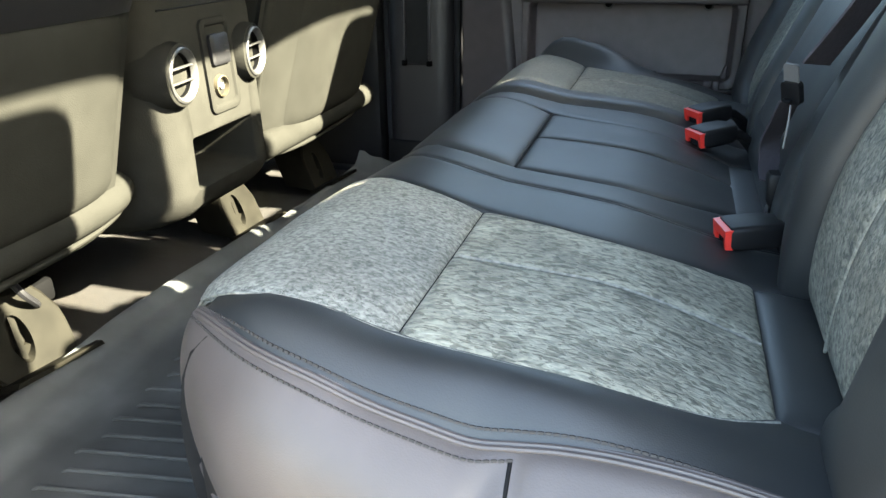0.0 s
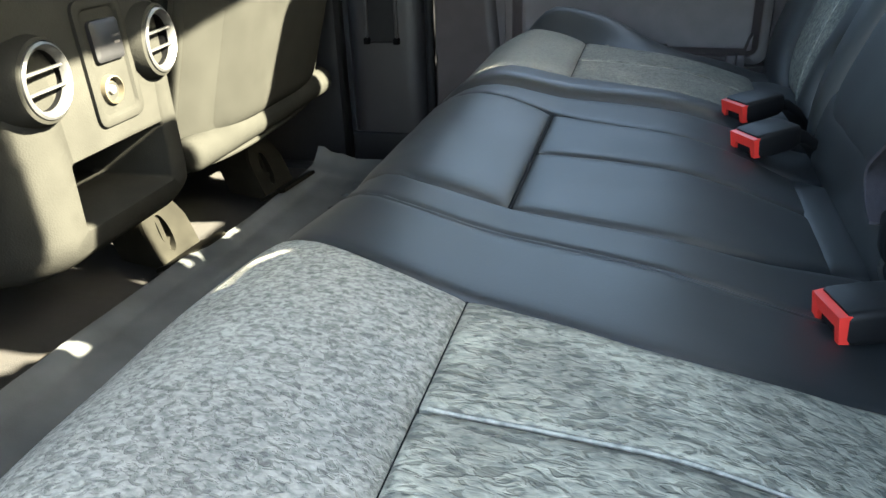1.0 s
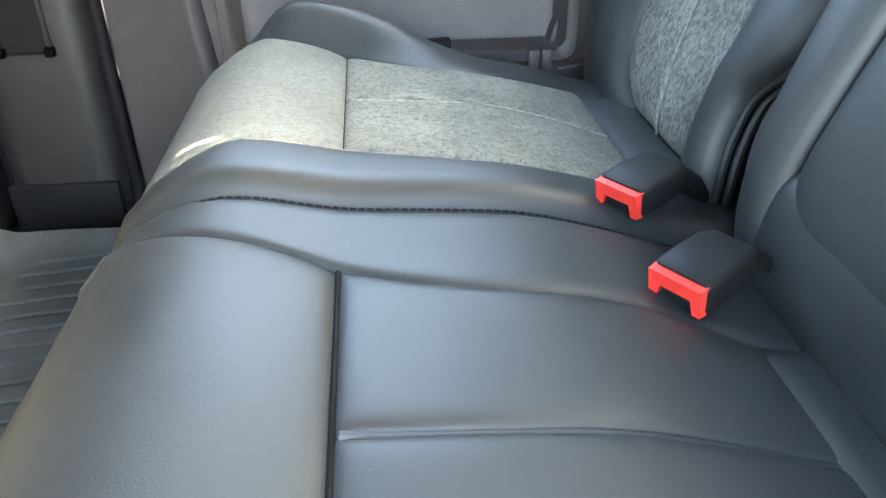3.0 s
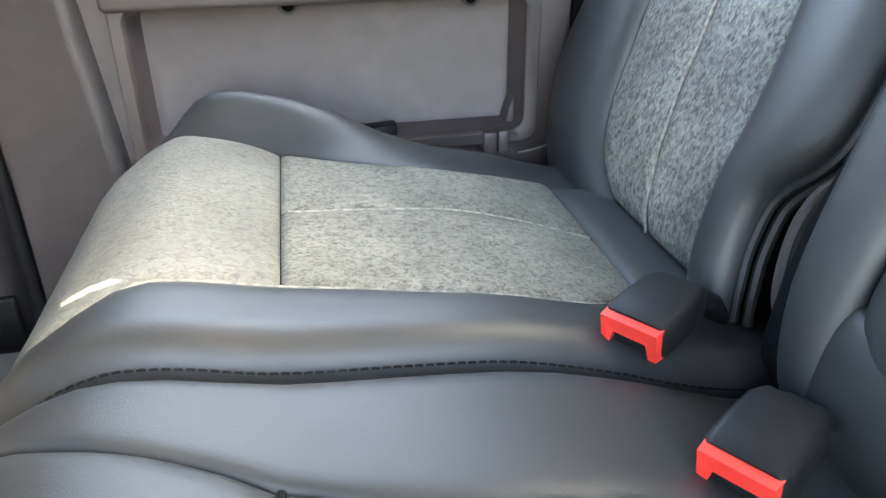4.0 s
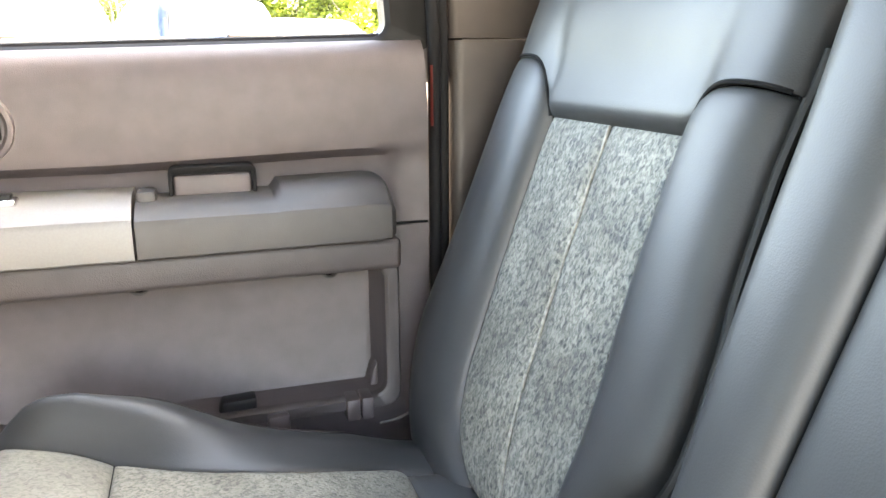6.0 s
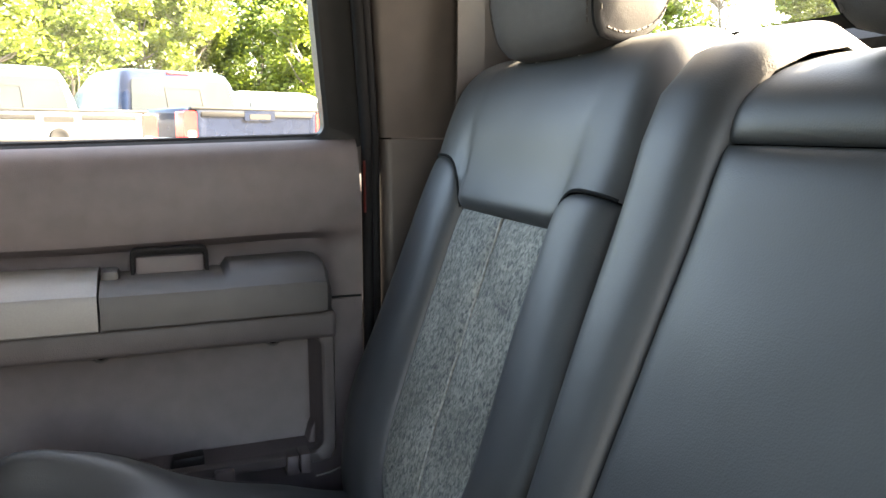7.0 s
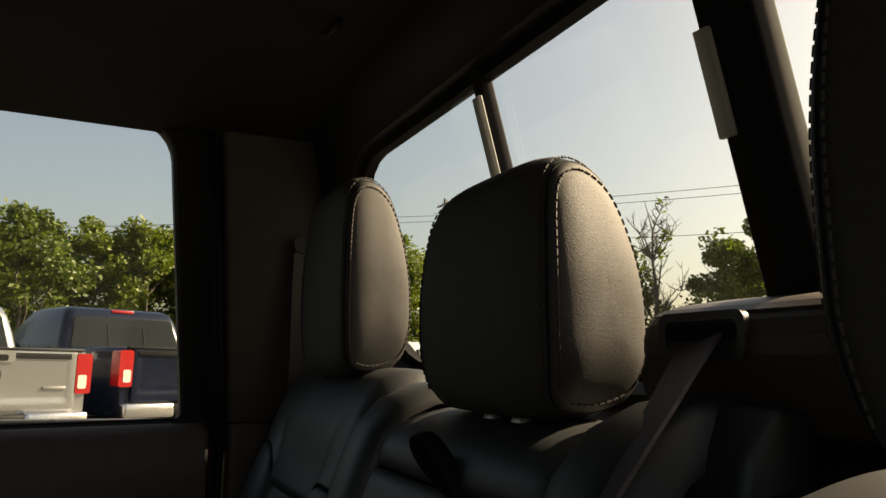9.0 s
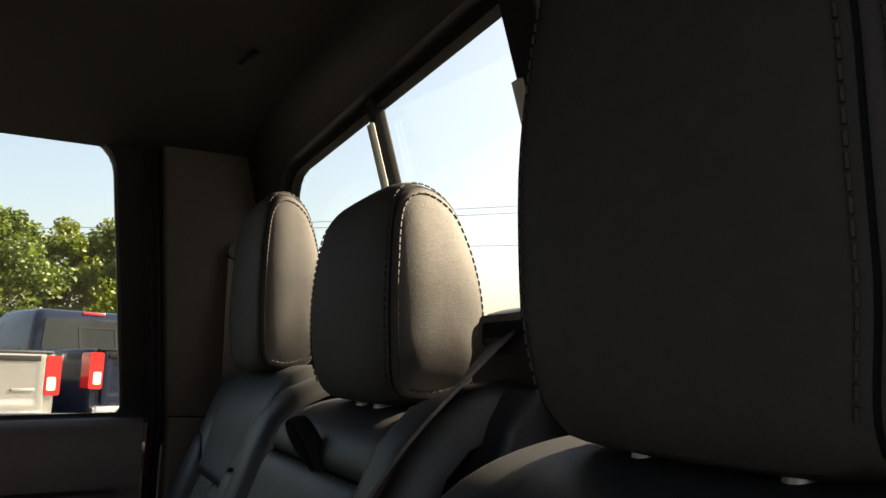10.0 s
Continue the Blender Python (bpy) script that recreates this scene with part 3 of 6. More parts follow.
for k in range(42):
    y = -0.777 + 0.0372 * k
    zz = 0.0095 + 0.016 * math.exp(-(y / 0.30) ** 6)
    bm = bmesh.new()
    d = 0.012 if k % 2 else 0.0
    tube(bm, [(-0.520 + d, y - 0.003, zz - 0.002), (-0.513 + d, y, zz + 0.0012), (-0.40, y + 0.016, zz + 0.0015), (-0.26, y + 0.036, zz + 0.0012), (-0.25, y + 0.037, zz - 0.002)], 0.0029, 7)
    part("rib", bm, RUBBER, mat_tray)


# ---- rear seat ----
CUSHION = Profile([(-0.18, 0.055), (-0.218, 0.11), (-0.236, 0.19), (-0.236, 0.256), (-0.221, 0.312), (-0.188, 0.347), (-0.130, 0.365), (-0.065, 0.364), (0.0, 0.351),
                   (0.08, 0.345), (0.15, 0.338), (0.22, 0.319), (0.285, 0.296), (0.34, 0.285), (0.43, 0.278)])
S_CREASE, S_REAR, S_END = CUSHION.where("x", 0.0), CUSHION.where("x", 0.291), CUSHION.length


def corner_back(y, x):
    """How far a cushion's front is drawn back near its outer corners."""
    near = 0.030 * (max(0.0, -y - 0.58) / 0.08) ** 1.25 * smooth(-0.08, -0.24, x)
    far = 0.020 * (max(0.0, y - 0.60) / 0.08) ** 1.2 * smooth(-0.08, -0.24, x)
    return near + far + (0.036 * smooth(-0.42, -0.05, y) + 0.006 * smooth(0.18, 0.36, y)) * smooth(-0.04, -0.20, x)


def cushion_point(s, y, lift, drop=0.0, edges=()):
    p = CUSHION.at(s, lift)
    p = Vector((p.x + corner_back(y, p.x), p.y, p.z))
    z = p.z + drop
    for e, r in edges:
        d = abs(y - e)
        if d < r:
            z -= r - math.sqrt(max(0.0, r * r - (r - d) ** 2))
    return Vector((p.x, y, max(0.03, z)))


def cushion_patch(name, s0, s1, ya, yb, mat, parent, lift=0.007, nu=26, nv=16, pu=8.0, pv=8.0, base=-0.004, edges=(), wave=0.0, label="", drop=0.0):
    """ya and yb: numbers, or functions of x."""
    def fn(u, v):
        s = s0 + (s1 - s0) * u
        x = CUSHION.at(s).x
        a = ya(x) if callable(ya) else ya
        b = yb(x) if callable(yb) else yb
        y = a + (b - a) * v
        w = wave * noise.noise((x * 14, y * 18, s0 * 50)) * pillow(u, v, 2, 2) if wave else 0.0
        return cushion_point(s, y, base + lift * pillow(u, v, pu, pv) + w, drop, edges)
    bm = bmesh.new()
    sheet(bm, fn, nu, nv, 0.006)
    return part(name, bm, mat, parent, label, 60)


def hump(x):
    return 0.052 * math.exp(-(abs(x + 0.015) / 0.115) ** 2.6) + 0.008 * smooth(0.16, 0.26, x)


def outer_bolster(parent, sgn, y_in, y_seam, y_out, rise, fall=0.018):
    """The raised outer edge of a cushion, its stitched seam, and the skirt that hangs from it."""
    def seam_at(x):
        return y_seam if sgn > 0 else y_seam - (y_seam - 0.642) * smooth(0.02, -0.222, x)

    def fall_at(x):
        return fall if sgn > 0 else fall * (1 - 0.75 * smooth(0.0, -0.21, x))

    def top(u, v):
        s = 0.06 + (S_END - 0.06) * u
        p = CUSHION.at(s)
        yi = abs(y_in(p.x))
        y = yi + (seam_at(p.x) - yi) * v
        set_back = corner_back(sgn * y, p.x)
        q = CUSHION.at(s, -0.004 + 0.007 * pillow(u, v, 14, 8))
        return (q.x + set_back, sgn * y, max(0.03, q.z + rise * hump(p.x) * smooth(0, 0.6, v) - fall_at(p.x) * v * v))

    def skirt(u, v):
        s = 0.06 + (S_END - 0.06) * u
        p = CUSHION.at(s)
        a = v * 1.5
        ys = seam_at(p.x)
        y = ys + (y_out - ys) * math.sin(min(1.0, a) * math.pi / 2)
        z0 = p.z + rise * hump(p.x) - fall_at(p.x) - 0.002
        z = z0 - (1 - math.cos(min(1.0, a) * math.pi / 2)) * 0.045 - max(0.0, v - 0.05) * (z0 - 0.075)
        set_back = corner_back(sgn * y, p.x)
        ripple = 0.004 * noise.noise((p.x * 10, z * 12, 3.0)) * v
        bulge = 0.006 * math.sin(min(1, v) * math.pi)
        belly = 0.022 * math.sin(math.pi * min(1.0, v * 1.1)) * smooth(-0.05, -0.20, p.x)
        return (p.x + set_back - belly, sgn * (y + ripple + bulge), max(0.045, z))
    flip = (lambda f: (lambda u, v: f(u, 1 - v))) if sgn < 0 else (lambda f: f)
    bm = bmesh.new()
    sheet(bm, flip(top), 46, 14, 0.006)
    part("outer_bolster", bm, LEATHER, parent, "", 60)
    bm = bmesh.new()
    sheet(bm, flip(skirt), 46, 20, 0.006)
    part("side_skirt", bm, LEATHER_SIDE, parent, "grey vinyl side skirt with a stitched top seam", 60)
    # seam cord and two rows of thread
    def along(v, dz, first, last):
        out = []
        for k in range(50):
            u = first + (last - first) * k / 49
            p = Vector(top(u, v))
            out.append(p + Vector((0, 0, dz)))
        return out
    bm = bmesh.new()
    tube(bm, along(1.0, -0.001, 0.05, 0.97), 0.0030, 7)
    tube(bm, [p + Vector((0, sgn * 0.005, -0.0035)) for p in along(1.0, -0.001, 0.05, 0.97)], 0.0026, 7)
    part("seam_cord", bm, LEATHER_SIDE, parent)
    bm = bmesh.new()
    stitches(bm, along(0.935, 0.0008, 0.26, 0.95), 0.0042, 0.0008, 0.35)
    stitches(bm, [Vector(skirt(0.26 + 0.69 * k / 49, 0.042)) + Vector((0, sgn * 0.0006, 0.0008)) for k in range(50)], 0.0042, 0.0008, 0.35)
    tagged(part("stitching", bm, THREAD, parent, "rows of pale thread"), kind="stuff")
    # upright seam in the skirt
    bm = bmesh.new()
    tube(bm, [Vector(skirt(0.62, v / 12)) + Vector((0, sgn * 0.001, 0)) for v in range(1, 13)], 0.0015, 6)
    part("skirt_seam", bm, LEATHER_SIDE, parent)


def near_bolster(parent):
    """The driver's side edge of the cushion: leather strip, welted seam and a skirt that wraps round the front corner."""
    seam = spline([(-0.224, -0.5, 0.281), (-0.213, -0.57, 0.308), (-0.193, -0.618, 0.333), (-0.169, -0.645, 0.348), (-0.101, -0.682, 0.347), (-0.044, -0.697, 0.34), (-0.001, -0.701, 0.328),
                   (0.042, -0.702, 0.318), (0.077, -0.702, 0.311), (0.107, -0.702, 0.314), (0.142, -0.702, 0.318), (0.184, -0.702, 0.318), (0.242, -0.702, 0.312), (0.32, -0.7, 0.295), (0.416, -0.698, 0.278)], 8)
    hem = spline([(-0.237, -0.5, 0.203), (-0.23, -0.57, 0.203), (-0.221, -0.602, 0.203), (-0.191, -0.65, 0.202), (-0.125, -0.706, 0.191), (-0.057, -0.735, 0.182), (0.001, -0.744, 0.178),
                  (0.044, -0.748, 0.173), (0.078, -0.749, 0.169), (0.108, -0.75, 0.164), (0.143, -0.75, 0.159), (0.184, -0.75, 0.155), (0.242, -0.748, 0.15), (0.318, -0.745, 0.14), (0.414, -0.742, 0.131)], 8)
    n = len(seam) - 1

    def pick(line, u):
        f = min(max(u, 0.0), 1.0) * n
        i = min(int(f), n - 1)
        return Vector(line[i]).lerp(Vector(line[i + 1]), f - i)
    first = 2 / 14

    def top(u, v):
        p = pick(seam, first + (1 - first) * u)
        yi = NO(p.x) + 0.010
        s = CUSHION.where("x", p.x)
        q = CUSHION.at(s)
        zi = q.z - 0.002
        bulge = 0.010 * math.sin(math.pi * min(1.0, v)) ** 0.9 * smooth(-0.17, -0.10, p.x)
        return (p.x + corner_back(yi, p.x) * (1 - v), yi + (p.y - yi) * v, zi + (p.z - zi) * v ** 2.2 + bulge - 0.002 * v)

    def skirt(u, v):
        a, b = pick(seam, u), pick(hem, u)
        k = math.sin(min(1.0, v * 2.6) * math.pi / 2)
        z = a.z - 0.001 - 0.030 * (1 - math.cos(min(1.0, v * 2.6) * math.pi / 2)) - max(0.0, v - 0.03) / 0.97 * (a.z - 0.031 - b.z)
        out = (b - a)
        out.z = 0
        out = out.normalized() if out.length > 1e-6 else Vector((0, -1, 0))
        swell = 0.007 * math.sin(math.pi * v) + 0.003 * noise.noise((u * 9, v * 2.2, 3.0)) * v
        fold = -0.0065 * math.exp(-((a.x - 0.103 + 0.075 * v) / 0.013) ** 2) * smooth(0.0, 0.12, v) * (1 - smooth(0.35, 0.9, v))
        fold += -0.004 * math.exp(-((a.x - 0.111) / 0.006) ** 2) * smooth(0.0, 0.05, v)
        p = a.lerp(b, k) + out * (swell + fold)
        return (p.x, p.y, z)
    bm = bmesh.new()
    sheet(bm, lambda u, v: top(u, 1 - v), 60, 16, 0.006)
    part("outer_bolster", bm, LEATHER, parent, "", 60)
    bm = bmesh.new()
    sheet(bm, lambda u, v: skirt(u, 1 - v), 110, 26, 0.006, even=True)
    part("side_skirt", bm, LEATHER_SIDE, parent, "grey vinyl side skirt with a stitched top seam", 60)
    us = [0.10 + 0.87 * k / 119 for k in range(120)]
    bm = bmesh.new()
    tube(bm, [pick(seam, u) + Vector((0, 0.0012, -0.0040)) for u in us], 0.0056, 10)
    part("welt", bm, LEATHER_SIDE, parent)
    for d, r in ((Vector((0, 0.0052, 0.0004)), 0.0024), (Vector((0, 0.0010, 0.0008)), 0.0022), (Vector((0, -0.0030, -0.0006)), 0.0022)):
        bm = bmesh.new()
        tube(bm, [pick(seam, u) + d for u in us], r, 8)
        part("seam_cord", bm, LEATHER_SIDE, parent)
    bm = bmesh.new()
    ts = [0.0 + 0.95 * k / 99 for k in range(100)]
    rows = []
    for u in ts:
        e, f = Vector(top(u, 1.0)), Vector(top(u, 0.0))
        w = min(0.5, 0.0068 / max(0.012, (e - f).length))
        rows.append(Vector(top(u, 1.0 - w)) + Vector((0, 0, 0.0007)))
    stitches(bm, rows, 0.0054, 0.0013, 0.30)
    low = [Vector(skirt(0.17 + (0.652 - 0.17) * k / 79, 0.062)) + Vector((0, -0.0007, 0.0003)) for k in range(80)]
    stitches(bm, low, 0.0054, 0.0012, 0.30)
    tagged(part("stitching", bm, THREAD, parent, "rows of grey thread"), kind="stuff")
    bm = bmesh.new()
    tube(bm, [Vector(skirt(9 / 14, 0.06 + 0.94 * v / 14)) for v in range(15)], 0.0016, 6)
    part("skirt_seam", bm, SEAM, parent)
    bm = bmesh.new()
    tube(bm, [Vector(skirt(u, 1.0)) for u in us], 0.0040, 8)
    part("hem_cord", bm, LEATHER_SIDE, parent)


def fabric_insert(parent, ya, yb, mid, mat, front_mat, lift=0.008):
    cushion_patch("front_panel", 0.10, S_CREASE, ya, yb, front_mat, parent, lift + 0.002, 30, 20, 16, 16, wave=0.0012)
    lo = ya if callable(ya) else (lambda x: ya)
    hi = yb if callable(yb) else (lambda x: yb)
    cushion_patch("rear_panel", S_CREASE, S_REAR, lo, lambda x: mid, mat, parent, lift, 30, 18, 16, 16, wave=0.0018)
    cushion_patch("rear_panel", S_CREASE, S_REAR, lambda x: mid, hi, mat, parent, lift, 30, 18, 16, 16, wave=0.0018)


# sixty-part: driver's side place and the middle place
cush60 = thing("bench_cushion", "wide charcoal leather rear bench cushion with a mottled grey fabric place", "seat cushion", "rear seat cushions")
NI = curve((-0.21, -0.268), (-0.169, -0.287), (-0.119, -0.313), (-0.059, -0.337), (0.0, -0.349), (0.065, -0.362), (0.145, -0.378), (0.243, -0.365), (0.285, -0.350))
NO = curve((-0.224, -0.575), (-0.205, -0.600), (-0.182, -0.615), (-0.12, -0.632), (-0.05, -0.637), (0.075, -0.648), (0.155, -0.651), (0.215, -0.640), (0.255, -0.622), (0.285, -0.596))
NS = curve((-0.20, -0.160), (-0.184, -0.170), (-0.12, -0.206), (-0.067, -0.226), (0.025, -0.238), (0.11, -0.252), (0.188, -0.261), (0.242, -0.254), (0.32, -0.232))
CN = curve((-0.21, -0.105), (-0.169, -0.124), (-0.12, -0.152), (-0.087, -0.167), (0.0, -0.178), (0.062, -0.186), (0.152, -0.193), (0.219, -0.182), (0.272, -0.152), (0.30, -0.14))
CF = curve((-0.20, 0.200), (-0.168, 0.187), (-0.128, 0.173), (-0.073, 0.163), (-0.03, 0.151), (0.0, 0.138), (0.052, 0.123), (0.123, 0.113), (0.218, 0.110), (0.272, 0.096))
fabric_insert(cush60, NO, NI, -0.478, FABRIC, FABRIC_FRONT)
cushion_patch("bolster", 0.08, S_END, NI, NS, LEATHER, cush60, 0.006, 40, 14, 16, 12, edges=())
cushion_patch("bolster", 0.08, S_END, NS, CN, LEATHER, cush60, 0.006, 40, 12, 16, 12)
fabric_insert(cush60, CN, CF, -0.016, LEATHER, LEATHER, 0.008)
cushion_patch("bolster", 0.08, S_END, CF, 0.234, LEATHER, cush60, 0.007, 40, 16, 16, 10, edges=((0.234, 0.022),))
cushion_patch("rear_strip", S_REAR, S_END, NO, NI, LEATHER, cush60, 0.012, 14, 22, 4, 10)
cushion_patch("rear_strip", S_REAR - 0.012, S_END, CN, CF, LEATHER, cush60, 0.010, 18, 26, 6.0, 14)
near_bolster(cush60)
bm = bmesh.new()
sheet(bm, lambda u, v: cushion_point(S_END * u, -0.665 + 0.89 * v, -0.012), 40, 20, 0.02)
part("core", bm, SEAM, cush60, "dark seams between the panels")
part("seat_base", box(-0.17, 0.45, -0.69, 0.21, 0.012, 0.25, 0.02), BLACK, cush60)


def crease_line(parent, ya, yb, r=0.0045, lift=-0.004):
    bm = bmesh.new()
    tube(bm, [CUSHION.at(S_CREASE, lift) + Vector((0, ya + (yb - ya) * k / 12, 0)) for k in range(13)], r, 7)
    part("crease", bm, SEAM, parent, "dark sewn crease")


crease_line(cush60, CN(0), CF(0), 0.0022, -0.0016)
crease_line(cush60, NO(0), NI(0), 0.0016)


def top_line(name, parent, y, s0, s1, r, mat, lift=0.0005):
    """A raised line of piping along the cushion's length."""
    bm = bmesh.new()
    pts = [cushion_point(s0 + (s1 - s0) * k / 24, y(k / 24) if callable(y) else y, lift) for k in range(25)]
    tube(bm, pts, r, 6)
    part(name, bm, mat, parent)


top_line("piping", cush60, -0.478, S_CREASE + 0.006, S_REAR - 0.004, 0.0015, PIPING, 0.0012)
top_line("piping", cush60, lambda k: NO(CUSHION.at(0.20 + (S_REAR - 0.20) * k).x), 0.20, S_REAR, 0.0015, PIPING, 0.001)
top_line("seam", cush60, -0.016, S_CREASE + 0.004, S_REAR - 0.004, 0.0040, LEATHER, -0.0026)
top_line("seam", cush60, lambda k: NS(CUSHION.at(0.12 + (S_END - 0.14) * k).x), 0.12, S_END - 0.02, 0.0042, LEATHER, -0.0030)

# forty-part: passenger's side place
cush40 = thing("bench_cushion", "narrow rear bench cushion in charcoal leather with mottled grey fabric", "seat cushion", "rear seat cushions")
FI = curve((-0.21, 0.295), (-0.185, 0.305), (-0.151, 0.322), (-0.12, 0.334), (-0.06, 0.337), (0.0, 0.337), (0.06, 0.329), (0.114, 0.320), (0.194, 0.318), (0.247, 0.330), (0.287, 0.362))
FO = curve((-0.20, 0.668), (-0.147, 0.664), (-0.087, 0.652), (-0.032, 0.640), (0.006, 0.622), (0.06, 0.597), (0.11, 0.582), (0.167, 0.578), (0.23, 0.594), (0.278, 0.612), (0.295, 0.606))
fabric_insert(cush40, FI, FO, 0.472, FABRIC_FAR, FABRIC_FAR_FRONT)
cushion_patch("bolster", 0.08, S_END, 0.246, FI, LEATHER, cush40, 0.012, 40, 14, 12, 4, edges=((0.246, 0.030),))
cushion_patch("rear_strip", S_REAR, S_END, FI, FO, LEATHER, cush40, 0.014, 14, 22, 3, 10)
outer_bolster(cush40, 1, FO, 0.706, 0.756, 1.0)
bm = bmesh.new()
sheet(bm, lambda u, v: cushion_point(S_END * u, 0.255 + 0.40 * v, -0.012), 40, 14, 0.02)
part("core", bm, SEAM, cush40, "dark seams between the panels")
bm = bmesh.new()
sheet(bm, lambda u, v: (CUSHION.at(0.1 + (S_END - 0.1) * v).x, 0.248, 0.06 + u * (CUSHION.at(0.1 + (S_END - 0.1) * v).z - 0.035 - 0.06)), 12, 30, 0.006)
part("inner_skirt", bm, LEATHER_SIDE, cush40)
bm = bmesh.new()
stitches(bm, [cushion_point(0.12 + (S_END - 0.14) * k / 40, 0.2500, -0.012) for k in range(41)], 0.0070, 0.0010, 0.3)
tagged(part("stitching", bm, THREAD_DARK, cush40, "rows of dark thread"), kind="stuff")
part("seat_base", box(-0.17, 0.45, 0.27, 0.69, 0.012, 0.25, 0.02), BLACK, cush40)
crease_line(cush40, FI(0), FO(0), 0.0016)
top_line("piping", cush40, 0.472, S_CREASE + 0.006, S_REAR - 0.004, 0.0016, PIPING)
top_line("piping", cush40, lambda k: FI(CUSHION.at(0.26 + (S_REAR - 0.26) * k).x), 0.26, S_REAR, 0.0018, PIPING)

# backrests
BACK = Profile([(0.356, 0.255), (0.349, 0.29), (0.354, 0.33), (0.370, 0.38), (0.391, 0.43), (0.417, 0.49), (0.446, 0.561), (0.489, 0.672), (0.512, 0.725), (0.532, 0.785), (0.553, 0.826), (0.588, 0.848), (0.628, 0.842), (0.650, 0.80), (0.645, 0.70), (0.60, 0.45)])
B_LOW, B_CAP, B_TOP, B_END = BACK.where("z", 0.295), BACK.where("z", 0.667), BACK.where("z", 0.838), BACK.length


NEAR = Profile([(0.352, 0.262), (0.345, 0.30), (0.342, 0.36), (0.347, 0.43), (0.367, 0.50), (0.403, 0.60), (0.437, 0.70), (0.456, 0.750), (0.479, 0.789), (0.518, 0.810), (0.580, 0.821), (0.628, 0.815), (0.650, 0.77), (0.645, 0.70), (0.60, 0.45)])
MID = Profile([(0.337, 0.262), (0.331, 0.30), (0.3375, 0.36), (0.351, 0.41), (0.386, 0.50), (0.4275, 0.60), (0.469, 0.70), (0.489, 0.757), (0.507, 0.796), (0.535, 0.821), (0.585, 0.837), (0.628, 0.831), (0.650, 0.78), (0.645, 0.70), (0.60, 0.45)])


def back_point(s, y, lift, line=BACK):
    p = line.at(s, lift)
    return Vector((p.x, y, p.z))


def back_patch(name, s0, s1, ya, yb_fixed, mat, parent, lift, base=0.0, nu=26, nv=14, pu=8.0, pv=8.0, wrap_a=0.0, wrap_b=0.0, wave=0.0, label="", line=BACK, round_low=0.0, yb_of=None):
    """wrap: how far the edge at that side turns back; round_low: how far the corners at the foot are drawn in."""
    def fn(u, v):
        s = s0 + (s1 - s0) * u
        w = abs(2 * v - 1)
        yb = yb_of(line.at(s).z) if yb_of else yb_fixed
        half = (yb - ya) / 2 - round_low * (1 - math.sqrt(max(0.0, 1 - (1 - min(1.0, u / 0.16)) ** 2)))
        y = (ya + yb) / 2 + half * (2 * v - 1)
        wv = wave * noise.noise((s * 14, y * 18, 7.0)) * pillow(u, v, 2, 2) if wave else 0.0
        turn = wrap_a * (1 - smooth(0.0, 0.30, v)) ** 2 + wrap_b * (1 - smooth(0.0, 0.30, 1 - v)) ** 2
        return back_point(s, y, base + lift * pillow(u, v, pu, pv) + wv - turn, line)
    bm = bmesh.new()
    sheet(bm, fn, nu, nv, 0.006)
    return part(name, bm, mat, parent, label, 60)


# edges of the fabric panels by height
BACK_IN = curve((0.29, 0.352), (0.305, 0.358), (0.33, 0.367), (0.40, 0.380), (0.47, 0.391), (0.55, 0.407), (0.67, 0.414))
BACK_MID = curve((0.29, 0.470), (0.33, 0.486), (0.37, 0.498), (0.42, 0.513), (0.49, 0.526), (0.58, 0.536), (0.67, 0.542))
BACK_EDGE = curve((0.27, 0.308), (0.32, 0.315), (0.35, 0.322), (0.385, 0.324), (0.402, 0.315), (0.417, 0.300), (0.44, 0.288), (0.47, 0.287), (0.53, 0.294), (0.57, 0.303), (0.65, 0.311))
BACK_OUT = curve((0.29, 0.555), (0.31, 0.578), (0.335, 0.606), (0.38, 0.629), (0.43, 0.643), (0.50, 0.657), (0.56, 0.664), (0.67, 0.670))


